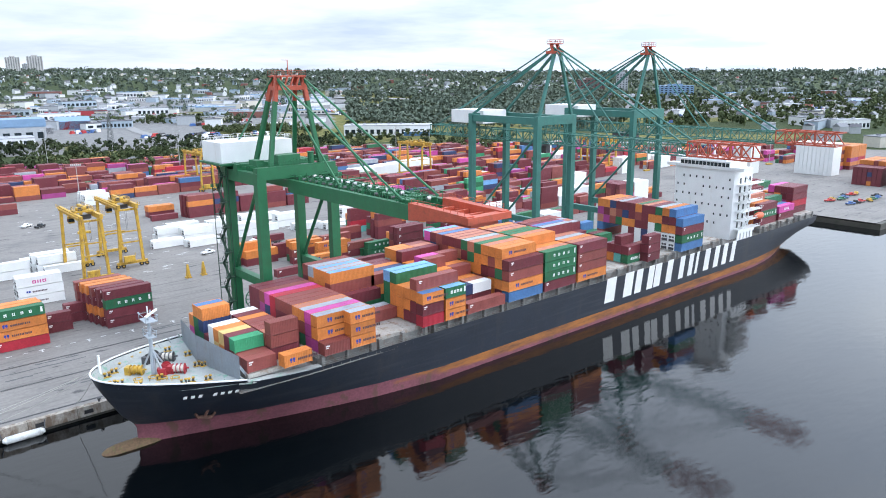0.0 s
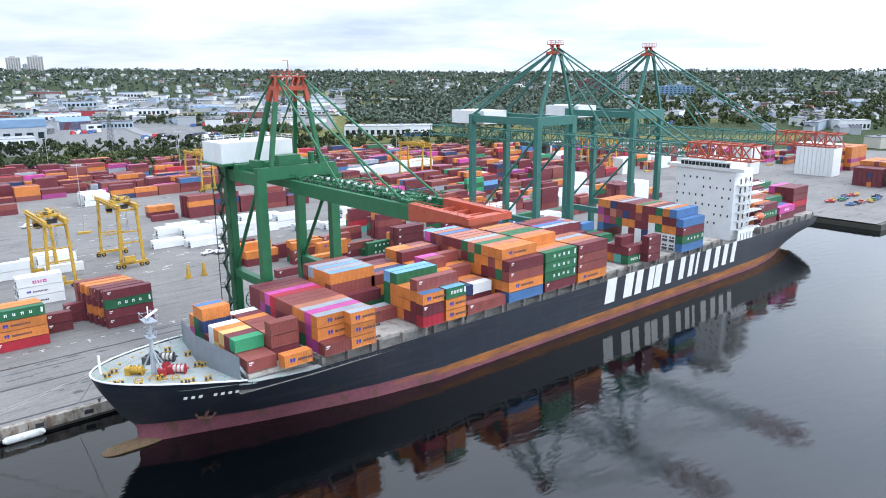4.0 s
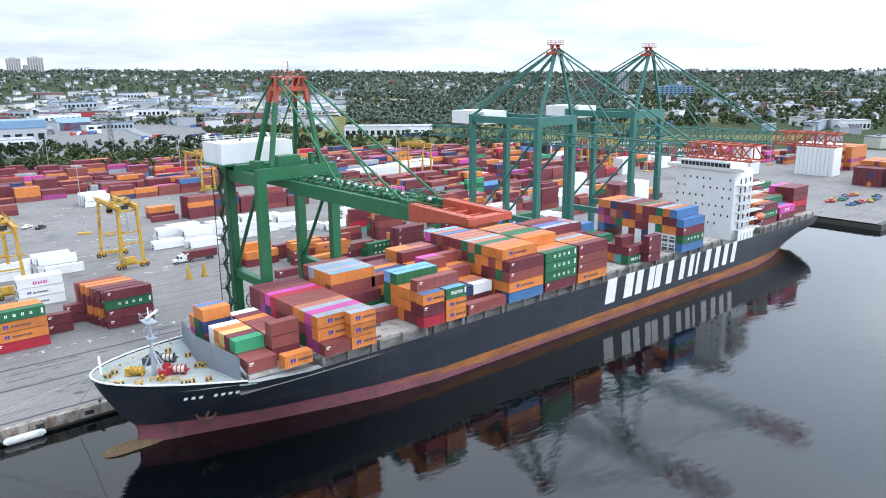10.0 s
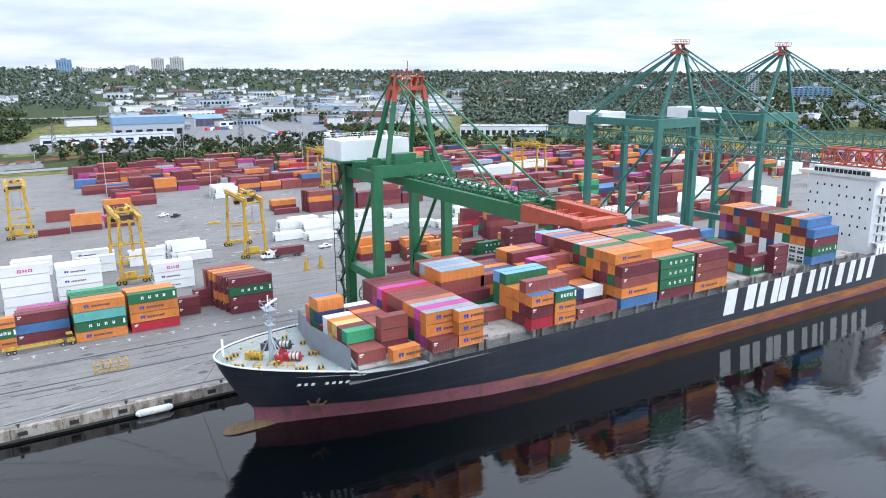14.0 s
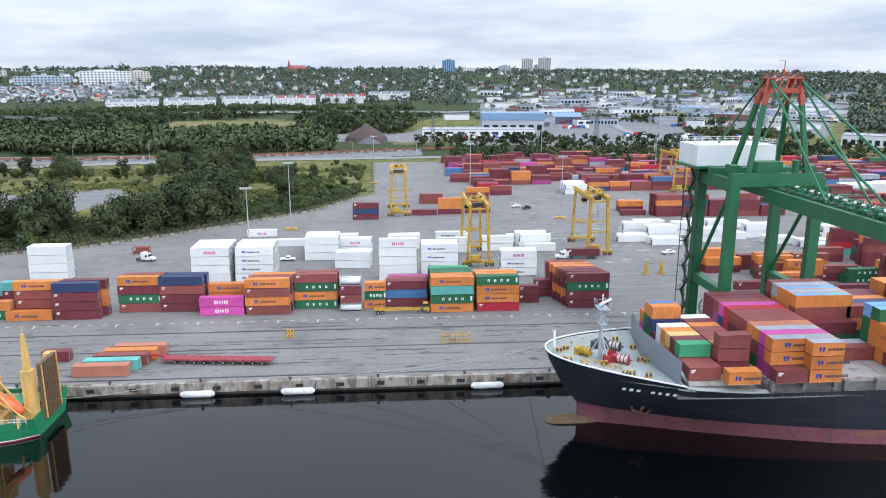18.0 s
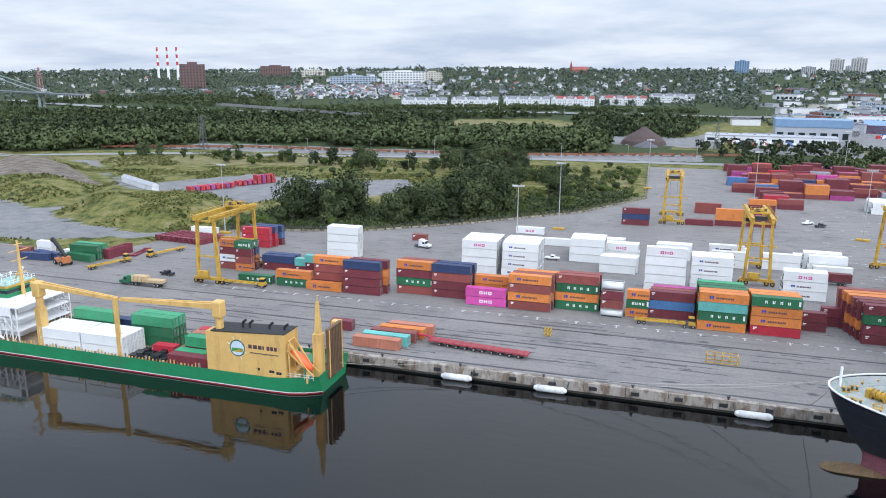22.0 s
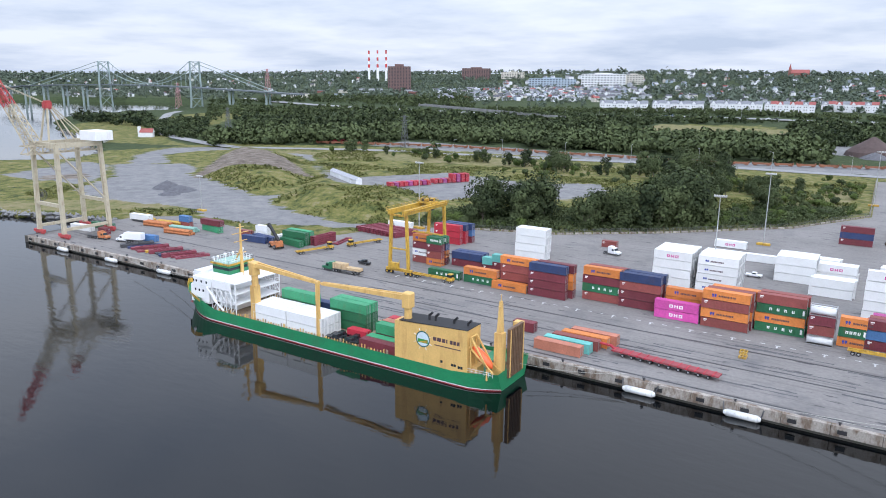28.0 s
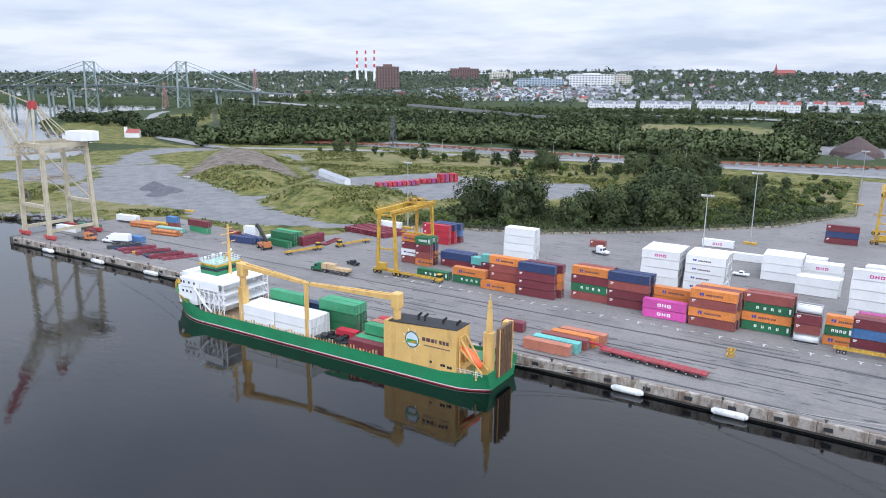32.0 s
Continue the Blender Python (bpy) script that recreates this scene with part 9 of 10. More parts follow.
# low scrub over the rough ground behind the fence
pts = []
random.seed(90)
while len(pts) < 9500:
    x, y = random.uniform(-420, -18), random.uniform(60, 400)
    if inside(YARD, x, y - 3) or inside(CLEAR[1], x, y) or noise.noise((x / 35, y / 35, 7)) < 0.02:
        continue
    if any(inside(p, x, y) for p in GRAVEL + EARTH) or inside(SHORE, x, y):
        continue
    if x < -180 and random.random() < 0.3:
        continue
    pts.append((x, y, land_z(x, y)))
P = np.concatenate([crown_points(9, 1.3, 1.1, 0.0, 3) * rng.uniform(0.5, 1.3) + np.array((*p, 0, 0, 0)) for p in pts])
tagged(new("scrub", spray_mesh("scrub", P, rng.uniform(0.35, 0.8, len(P)), M_SCRUB)), "low green scrub in rough grass", "scrub", kind="stuff")

# leafy undergrowth that closes the thicket behind the fence
pts = []
while len(pts) < 2300:
    k = random.randrange(4)
    x0, y0, x1, y1 = ((-150, 126, -95, 188), (-98, 163, -50, 228), (-60, 203, -18, 268), (-185, 118, -130, 168))[k]
    x, y = random.uniform(x0, x1), random.uniform(y0, y1)
    if not inside(YARD, x + 3, y - 3) and not inside(YARD, x, y - 4):
        pts.append((x, y, land_z(x, y)))
P = np.concatenate([crown_points(26, 2.0, 2.6, 0.1, 4) * rng.uniform(0.7, 1.5) + np.array((*p, 0, 0, 0)) for p in pts])
tagged(new("undergrowth", spray_mesh("undergrowth", P, rng.uniform(0.3, 0.75, len(P)), M_LEAF)), "dense leafy undergrowth along the fence", "bushes", kind="stuff")
# broken rock along the shore
random.seed(31)
vs, fs = [], []
for pts_, n, w in (([(-305, 47), (-330, 45), (-345, 39), (-376, 28), (-430, 9), (-520, -18)], 520, 4.5), ([(-640, 82), (-586, 139), (-558, 172), (-580, 216), (-620, 245), (-690, 272), (-790, 322), (-902, 370)], 420, 5.0)):
    seg = list(zip(pts_[:-1], pts_[1:]))
    for i in range(n):
        (xa, ya), (xb, yb) = seg[int(i * len(seg) / n)]
        k = random.random()
        x, y = xa + (xb - xa) * k + random.uniform(-w, w) * 0.6, ya + (yb - ya) * k + random.uniform(-w, w) * 0.5
        r, z = random.uniform(0.5, 1.5), random.uniform(1.2, 3.6)
        k0 = len(vs)
        for dx, dy, dz in ((1, 0, 0), (-1, 0, 0), (0, 1, 0), (0, -1, 0), (0, 0, 1), (0, 0, -1)):
            q = r * random.uniform(0.7, 1.2)
            vs.append((x + dx * q, y + dy * q, z + dz * q * 0.8))
        fs += [(k0 + a, k0 + b_, k0 + c_) for a, b_, c_ in ((0, 2, 4), (2, 1, 4), (1, 3, 4), (3, 0, 4), (2, 0, 5), (1, 2, 5), (3, 1, 5), (0, 3, 5))]
tagged(sheet("riprap", vs, fs, mat("shore_rock", (0.20, 0.20, 0.20), 0.9, 0, 0.4, 0.3, 2, stain=(0.08, 0.08, 0.07), stain_amt=0.6)), "grey broken rock along the shoreline", "rocks", kind="stuff")

# fence behind the yard
FEN = [(-190, 107), (-170, 118), (-149, 125), (-122, 134), (-84, 164), (-38, 209), (-10, 263), (-13, 414)]
fence = tagged(empty("fence"), "grey chain fence on concrete blocks behind the yard", "fence")
M_FENCE = mat("fence_mesh_grey", (0.16, 0.17, 0.16), 0.7, 0.3)
for (xa, ya), (xb, yb) in zip(FEN[:-1], FEN[1:]):
    L = math.hypot(xb - xa, yb - ya)
    n = int(L / 4)
    for i in range(n):
        x, y = xa + (xb - xa) * i / n, ya + (yb - ya) * i / n
        b = bmesh.new()
        beam(b, (x, y, QUAY_Z), (x, y, QUAY_Z + 2.4), 0.1)
        part("post", b, M_FENCE, fence)
        b = bmesh.new()
        x2, y2 = xa + (xb - xa) * (i + 0.8) / n, ya + (yb - ya) * (i + 0.8) / n
        beam(b, (x, y, QUAY_Z + 0.35), (x2, y2, QUAY_Z + 0.35), 0.5, 0.7)
        part("concrete_block", b, M_CONC, fence)
    for z in (0.9, 1.25, 1.6, 1.95, 2.3):
        b = bmesh.new()
        beam(b, (xa, ya, QUAY_Z + z), (xb, yb, QUAY_Z + z), 0.05)
        part("wire", b, M_FENCE, fence)

# freight train of low brown wagons
M_WAGON = mat("rusty_wagon", (0.24, 0.10, 0.055), 0.8, 0, 0.25, 0.3, 3, stain=(0.12, 0.06, 0.04), stain_amt=0.6)
train = tagged(empty("freight_train"), "long train of low rusty brown flat wagons", "train")
tp = [(-480, 378), (-353, 424), (-243, 434), (-130, 446), (-9, 486), (60, 500)]
wm = None
for (xa, ya), (xb, yb) in zip(tp[:-1], tp[1:]):
    L = math.hypot(xb - xa, yb - ya)
    n = int(L / 14.5)
    ang = math.degrees(math.atan2(yb - ya, xb - xa))
    for i in range(n):
        if wm is None:
            b = bmesh.new()
            box(b, -6.8, 6.8, -1.4, 1.4, 1.0, 1.5)
            box(b, -6.8, -6.4, -1.4, 1.4, 1.5, 3.0)
            box(b, 6.4, 6.8, -1.4, 1.4, 1.5, 3.0)
            box(b, -6.2, 6.2, -0.3, 0.3, 1.5, 2.4)
            for x in (-4.8, 4.8):
                box(b, x - 1.3, x + 1.3, -1.0, 1.0, 0.3, 1.0)
            w0 = part("wagon", b, M_WAGON, train)
            wm = w0.data
        else:
            w0 = new("wagon", wm)
            w0.parent = train
        k = (i + 0.5) / n
        w0.matrix_basis = pose(xa + (xb - xa) * k, ya + (yb - ya) * k, land_z(xa + (xb - xa) * k, ya + (yb - ya) * k) + 0.2, 0, 0, ang)
container(-470, 400, land_z(-470, 400) + 0.2, "red", 12.19, 2.59, 15, None, None, "boxes by the railway", "standing beside the railway")


# ---- the town ----
WALLS = [mat("town_wall_white", (0.68, 0.69, 0.70), 0.7, 0, 0.08), mat("town_wall_cream", (0.55, 0.52, 0.45), 0.7, 0, 0.08), mat("town_wall_grey", (0.38, 0.40, 0.42), 0.7, 0, 0.08), mat("town_wall_blue", (0.34, 0.41, 0.48), 0.7, 0, 0.08), mat("town_wall_brick", (0.24, 0.10, 0.08), 0.8, 0, 0.12)]
ROOFS = [mat("town_roof_grey", (0.20, 0.21, 0.23), 0.8, 0, 0.12), mat("town_roof_dark", (0.10, 0.10, 0.115), 0.8, 0, 0.12), mat("town_roof_red", (0.29, 0.085, 0.075), 0.8, 0, 0.12), mat("town_roof_pale", (0.36, 0.37, 0.40), 0.7, 0, 0.10)]
M_BRICKT = mat("dark_red_brick", (0.15, 0.088, 0.080), 0.8, 0, 0.15, 0.2, 2)
M_BLUER = mat("blue_metal_cladding", (0.17, 0.28, 0.42), 0.5, 0, 0.1, 0.3, 2)
M_REDW = mat("red_cladding", (0.35, 0.035, 0.045), 0.5, 0, 0.1, 0.3, 2)
M_CONCT = mat("pale_tower_concrete", (0.45, 0.44, 0.43), 0.8, 0, 0.1, 0.1, 2)


def gable(b, w, d, h, rh, mi_w=0, mi_r=1):
    """A gabled house about its own centre, ridge along x."""
    box(b, -w / 2, w / 2, -d / 2, d / 2, -1.5, h, mi_w)
    o = 0.35
    v = [b.verts.new(p) for p in ((-w / 2 - o, -d / 2 - o, h - 0.1), (w / 2 + o, -d / 2 - o, h - 0.1), (w / 2 + o, d / 2 + o, h - 0.1), (-w / 2 - o, d / 2 + o, h - 0.1), (-w / 2 - o, 0, h + rh), (w / 2 + o, 0, h + rh))]
    for q in ((0, 1, 5, 4), (2, 3, 4, 5)):
        b.faces.new([v[i] for i in q]).material_index = mi_r
    for q in ((0, 4, 3), (1, 2, 5)):
        b.faces.new([v[i] for i in q]).material_index = mi_w


# row of white terraced houses under the hill
for az, d, w, roof in ((-18.6, 1210, 74, 0), (-14.7, 1210, 76, 0), (-10.7, 1240, 76, 0), (-7.2, 1275, 72, 2), (-3.5, 1335, 80, 2), (0.0, 1430, 80, 0)):
    x, y, z = spot(az, d)
    c = tagged(empty("terraced_houses", x, y, z, -az * 0.6), "row of white terraced houses with gabled roofs below the hill", "houses", "terraced rows")
    n = 8
    for i in range(n):
        b = bmesh.new()
        cx = -w / 2 + (i + 0.5) * w / n
        gable(b, w / n - 0.2, 9.0, 11.5 + (i % 2) * 0.8, 4.6)
        for v in b.verts:
            v.co.x += cx
        hs = part("house", b, [WALLS[0], ROOFS[roof if i % 3 else 0]], c)
        if i % 2 == 0:      # cross gable to the front
            b = bmesh.new()
            v = [b.verts.new(p) for p in ((cx - 3.8, -4.6, 11.0), (cx + 3.8, -4.6, 11.0), (cx, -4.6, 16.0), (cx - 3.8, 0, 11.0), (cx + 3.8, 0, 11.0), (cx, 0, 16.0))]
            b.faces.new((v[0], v[1], v[2]))
            for q in ((0, 2, 5, 3), (1, 4, 5, 2)):
                b.faces.new([v[k] for k in q]).material_index = 1
            part("front_gable", b, [WALLS[0], ROOFS[0]], hs)
        for k in range(4):
            b = bmesh.new()
            xx, zz = cx - 1.6 + (k % 2) * 3.2, 3.4 + (k // 2) * 4.0
            box(b, xx - 0.6, xx + 0.6, -4.56, -4.5, zz, zz + 1.4)
            part("window", b, M_GLASS, hs)


def tower(name, az, d, w, h, dp, m_, label, cols, rows, rz=None):
    x, y, z = spot(az, d)
    c = tagged(empty(name, x, y, z, -az if rz is None else rz), label, "tower block")
    b = bmesh.new()
    box(b, -w / 2, w / 2, -dp / 2, dp / 2, -4, h)
    box(b, -w / 5, w / 5, -dp / 4, dp / 4, h, h + h * 0.07 + 1)
    body = part("body", b, m_, c)
    pane = None
    for i in range(cols):
        for j in range(rows):
            if pane is None:
                b = bmesh.new()
                box(b, 0, 0.5 * w / cols, -0.12, -0.02, 0, 0.45 * h / rows)
                ob = part("window", b, M_GLASS, body)
                pane = ob.data
            else:
                ob = new("window", pane)
                ob.parent = body
            ob.matrix_basis = pose(-w / 2 + (i + 0.25) * w / cols, -dp / 2, h * (j + 0.3) / rows)
    return c


tower("tower_block", 10.6, 3150, 47, 54, 22, M_CONCT, "pale concrete residential tower on the skyline", 6, 16)
tower("tower_block", 11.9, 3150, 52, 58, 22, M_CONCT, "pale concrete residential tower on the skyline", 6, 17)
tower("tower_block", 11.3, 3220, 20, 30, 20, WALLS[2], "grey office block between two towers", 3, 8)
tower("tower_block", 4.6, 2830, 48, 50, 30, M_BLUER, "blue glass tower on the skyline", 6, 14)
tower("tower_block", 6.2, 2900, 50, 22, 30, WALLS[0], "low white block on the skyline", 6, 6)
tower("tower_block", 8.9, 2765, 44, 32, 22, WALLS[2], "grey slab block on the skyline", 7, 10)
tower("tower_block", -35.7, 1850, 56, 62, 26, M_BRICKT, "dark brick tower block above the trees", 8, 18)
tower("tower_block", -29.8, 2330, 88, 34, 20, M_BRICKT, "long brown brick slab block on the ridge", 12, 9)
tower("tower_block", 58.9, 3350, 58, 22, 20, WALLS[2], "grey building on a wooded hill", 7, 5)
tower("tower_block", 69.5, 2895, 56, 16, 16, WALLS[0], "pale flats on the far hill", 8, 5)
tower("tower_block", 70.9, 2920, 44, 16, 16, WALLS[0], "pale flats on the far hill", 6, 5)
tower("office_block", 51.7, 1705, 62, 30, 24, M_BRICKT, "brown brick office block among trees", 8, 8)
tower("office_block", 57.8, 1555, 72, 24, 26, M_BLUER, "pale blue glass office block", 9, 6)
tower("office_block", 54.0, 1750, 26, 42, 24, WALLS[2], "dark grey office tower", 4, 11)
tower("hospital", -24.0, 1950, 120, 22, 40, WALLS[3], "long pale blue institutional building on the ridge", 16, 4)
tower("hospital", -20.2, 1960, 110, 30, 40, WALLS[0], "white institutional building on the ridge", 14, 5)
tower("low_block", -27.0, 2300, 70, 18, 20, WALLS[1], "cream low block on the ridge", 9, 4)
tower("low_block", -18.0, 1990, 50, 24, 26, WALLS[1], "sand-coloured block on the ridge", 7, 5)
# church with red roof and spire on the hill
x, y, z = spot(-6.8, 2300)
c = tagged(empty("church", x, y, z + 2, 10), "church with red roof and spire on the hilltop", "church")
b = bmesh.new()
gable(b, 46, 18, 8, 9)
part("nave", b, [WALLS[4], ROOFS[2]], c)
b = bmesh.new()
box(b, -30, -22, -4, 4, -2, 16)
beam(b, (-26, 0, 16), (-26, 0, 34), 8, 8, 4, 1, 0.3)
part("spire", b, [WALLS[4], ROOFS[2]], c)
x, y, z = spot(-54.3, 840)
c = tagged(empty("chapel", x, y, z, 40), "small white church with a red roof by the shore", "church")
b = bmesh.new()
gable(b, 13, 8, 5, 4)
part("nave", b, [WALLS[0], ROOFS[2]], c)
b = bmesh.new()
box(b, -9, -6, -1.5, 1.5, -1, 11)
part("tower", b, WALLS[0], c)
# three striped chimneys
M_STRIPE_R = mat("red_stripe_paint", (0.5, 0.05, 0.05), 0.6)
for az in (-38.0, -37.35, -36.7):
    x, y, z = spot(az, 2390)
    c = tagged(empty("chimney", x, y, z), "tall chimney with red and white bands", "chimney", "power station chimneys")
    for k in range(9):
        b = bmesh.new()
        beam(b, (0, 0, k * 10.6 - (6 if k == 0 else 0)), (0, 0, (k + 1) * 10.6), 8 - k * 0.35, 8 - k * 0.35, 14)
        part("band", b, M_STRIPE_R if k % 2 == 0 and k > 3 or k in (8,) else M_WHITE, c)

# works in the middle distance
def works(az, d, w, dp, h, m_w, m_r, label, rz=0, category="building", bays=0, pitched=0.0):
    x, y, z = spot(az, d)
    c = tagged(empty("works_building", x, y, z, rz), label, category)
    b = bmesh.new()
    box(b, -w / 2, w / 2, -dp / 2, dp / 2, -3, h)
    wall = part("wall", b, m_w, c)
    b = bmesh.new()
    if pitched:
        gable(b, w, dp, h, pitched, 0, 0)
        bmesh.ops.translate(b, verts=b.verts[:], vec=(0, 0, 0.12))
    else:
        box(b, -w / 2 - 0.3, w / 2 + 0.3, -dp / 2 - 0.3, dp / 2 + 0.3, h, h + 0.7)
        for i in range(max(1, int(w / 14))):
            xx = -w / 2 + 6 + i * 13
            box(b, xx, xx + 2.5, -1.5, 1.5, h + 0.7, h + 2.0)
    part("roof", b, m_r, c)
    for i in range(bays):
        b = bmesh.new()
        x0 = -w / 2 + (i + 0.2) * w / bays
        box(b, x0, x0 + 0.6 * w / bays, -dp / 2 - 0.1, -dp / 2 - 0.02, h * 0.15, h * 0.62)
        part("bay_window", b, M_GLASS, wall)
    return c


c = works(9.5, 850, 70, 40, 13, WALLS[2], M_BLUER, "works hall with blue roof and tall glazed bays", -4, bays=7)
b = bmesh.new()
box(b, -35.5, 35.5, -20.6, 20.6, 13.8, 21)
part("upper_storey", b, M_BLUER, c, "blue clad upper storey")
works(6.9, 800, 120, 30, 6, WALLS[0], ROOFS[3], "long low white works shed", -6, bays=10)
works(13.7, 975, 36, 24, 9, M_REDW, M_BLUER, "red clad hall with blue and white roof", -10, pitched=5)
works(12.1, 920, 9, 9, 6, WALLS[0], ROOFS[0], "small white house beside the works", 20, "house", pitched=3)
works(36.2, 785, 92, 26, 10, WALLS[0], ROOFS[3], "long white warehouse with small windows", -40, bays=14)
works(14.0, 1180, 80, 30, 7, M_REDW, ROOFS[1], "low dark red works building", -12)
works(-57.9, 790, 25, 12, 8, WALLS[0], ROOFS[3], "plain white shed on the grassy point", 40)
works(5.2, 1010, 34, 14, 7, WALLS[0], ROOFS[0], "white shed below a viaduct", 5)
works(38.5, 770, 30, 8, 4, BOX["blue"], WALLS[0], "long shed striped red, white and blue", -38)
# conical salt dome
x, y, z = spot(-1.8, 735)
b = bmesh.new()
bmesh.ops.create_cone(b, cap_ends=True, segments=24, radius1=22, radius2=1.2, depth=17)
for v in b.verts:
    if v.co.z > 0:
        v.co.z *= 1.0
r = bmesh.ops.subdivide_edges(b, edges=[e for e in b.edges if abs(e.verts[0].co.z - e.verts[1].co.z) > 5], cuts=3)
for v in b.verts:
    k = (v.co.z + 8.5) / 17
    f_ = 1 + 0.28 * math.sin(math.pi * min(1, max(0, k)))
    v.co.x *= f_
    v.co.y *= f_
ob = tagged(part("salt_dome", b, mat("dark_brown_shingle", (0.075, 0.05, 0.045), 0.85, 0, 0.25, 0.4, 2)), "dark brown domed salt store beside a yard", "dome")
ob.matrix_basis = pose(x, y, z + 8.0)

random.seed(123)
IND = [(64, 8, 31, 860, 1250), (78, 6, 33, 1250, 1900), (14, 16, 34, 1900, 2500), (34, 52, 70, 1050, 1750), (10, 32, 52, 1700, 2300), (10, 60, 76, 700, 1100), (8, -50, -34, 1500, 1900), (5, -64, -50, 2200, 2700)]
for n, a0, a1, d0, d1 in IND:
    for p in scatter(n, a0, a1, d0, d1, lambda x, y, az, d: not any(inside(q, x, y) for q in CLEAR)):
        x, y, z = p
        w, dp, h = random.choice([random.uniform(12, 36), random.uniform(20, 60)]), random.uniform(12, 26), random.uniform(4.5, 10)
        m_w = random.choice([WALLS[0], WALLS[0], WALLS[2], WALLS[2], WALLS[1], WALLS[3], WALLS[4]])
        m_r = random.choice([ROOFS[3], ROOFS[0], ROOFS[3], ROOFS[0], ROOFS[1], M_BLUER])
        az, d = math.degrees(math.atan2(x, y + 151.8)), math.hypot(x, y + 151.8)
        nm = {WALLS[0]: "white", WALLS[1]: "cream", WALLS[2]: "grey", WALLS[3]: "pale blue", WALLS[4]: "brick"}[m_w]
        works(az, d, w, dp, h, m_w, m_r, nm + " flat-roofed works building in the town", random.choice([-20, -35, 60, 12]), bays=random.choice([0, 0, 5, 8]))


def houses(n, a0, a1, d0, d1, k_obj):
    """k_obj of the houses are things of their own; the rest are joined."""
    pts = scatter(n, a0, a1, d0, d1, lambda x, y, az, d: not any(inside(q, x, y) for q in CLEAR))
    pts.sort(key=lambda p: p[0] ** 2 + (p[1] + 151.8) ** 2)
    big = bmesh.new()
    for i, (x, y, z) in enumerate(pts):
        w, dp, h, rh = random.uniform(8, 14), random.uniform(7, 10), random.uniform(4, 7.5), random.uniform(2, 4)
        mw, mr = random.choice([0, 0, 0, 0, 1, 2, 3]), random.choice([0, 0, 0, 1, 1, 1, 1, 3, 0, 1, 2])
        rz = random.uniform(-40, 40) + random.choice([0, 90])
        if i < k_obj:
            b = bmesh.new()
            box(b, -w / 2, w / 2, -dp / 2, dp / 2, -2, h)
            c = tagged(empty("house", x, y, z, rz), "%s gabled house with a %s roof among trees" % (("white", "cream", "grey", "pale blue")[mw], ("grey", "dark", "red", "pale")[mr]), "house", "houses on the hill")
            wl_ = part("wall", b, WALLS[mw], c)
            b = bmesh.new()
            gable(b, w + 0.1, dp + 0.1, h, rh, 0, 0)
            bmesh.ops.delete(b, geom=[f for f in b.faces if f.calc_center_median().z < h - 0.2], context="FACES")
            part("roof", b, ROOFS[mr], c)
        else:
            m = pose(x, y, z, 0, 0, rz)
            o = len(big.verts)
            b = bmesh.new()
            gable(b, w, dp, h, rh, mw, 4 + mr)
            bmesh.ops.transform(b, verts=b.verts[:], matrix=m)
            me = bpy.data.meshes.new("tmp")
            b.to_mesh(me)
            b.free()
            big.from_mesh(me)
            bpy.data.meshes.remove(me)
    tagged(part("far_houses", big, WALLS[:4] + ROOFS), "small pale houses scattered among trees", "houses", kind="stuff")


houses(230, -28, 5, 1440, 2250, 90)
houses(230, -33, -17, 1440, 1850, 60)
houses(260, 3, 34, 1500, 3000, 20)
houses(260, 34, 76, 1500, 3000, 30)
houses(160, -66, -38, 2000, 3600, 0)
houses(60, 62, 76, 800, 1500, 20)

# parked cars and stored goods of the works, too small to pick apart
CARM = [M_CARW, M_CARW, M_STEEL, M_CARK, M_CARR, M_CARB]
vs, fs, mi = [], [], []
lots = [spot(random.uniform(8, 34), random.uniform(760, 1500)) for _ in range(34)] + [spot(random.uniform(4, 8), 760) for _ in range(3)] + [spot(random.uniform(52, 72), random.uniform(900, 1500)) for _ in range(12)] + [(330 + random.uniform(-60, 90), 330 + random.uniform(-30, 60), 4) for _ in range(3)]
for x, y, z in lots:
    a = random.uniform(0, math.pi)
    for i in range(random.randint(4, 9)):
        for j in range(random.randint(2, 4)):
            if random.random() < 0.2:
                continue
            cx, cy = x + math.cos(a) * i * 3 - math.sin(a) * j * 8, y + math.sin(a) * i * 3 + math.cos(a) * j * 8
            zz = land_z(cx, cy)
            L, W_, H_ = random.choice([(4.4, 1.8, 1.5), (4.4, 1.8, 1.5), (8, 2.5, 3.2)])
            o = len(vs)
            for sx, sy, k in ((-1, -1, 0), (1, -1, 0), (1, 1, 0), (-1, 1, 0), (-0.8, -0.7, 1), (0.8, -0.7, 1), (0.8, 0.7, 1), (-0.8, 0.7, 1)):
                px_, py_ = sx * W_ / 2, sy * L / 2
                vs.append((cx + px_ * math.cos(a) - py_ * math.sin(a), cy + px_ * math.sin(a) + py_ * math.cos(a), zz + 0.2 + k * H_))
            for q in ((4, 5, 6, 7), (0, 1, 5, 4), (1, 2, 6, 5), (2, 3, 7, 6), (3, 0, 4, 7)):
                fs.append(tuple(o + k for k in q))
            mi += [random.randrange(len(CARM))] * 5
me = bpy.data.meshes.new("parked_cars")
me.from_pydata(vs, [], fs)
for m_ in CARM:
    me.materials.append(m_)
me.polygons.foreach_set("material_index", mi)
tagged(new("parked_cars", me), "rows of parked cars and vans around the works", "cars", kind="stuff")
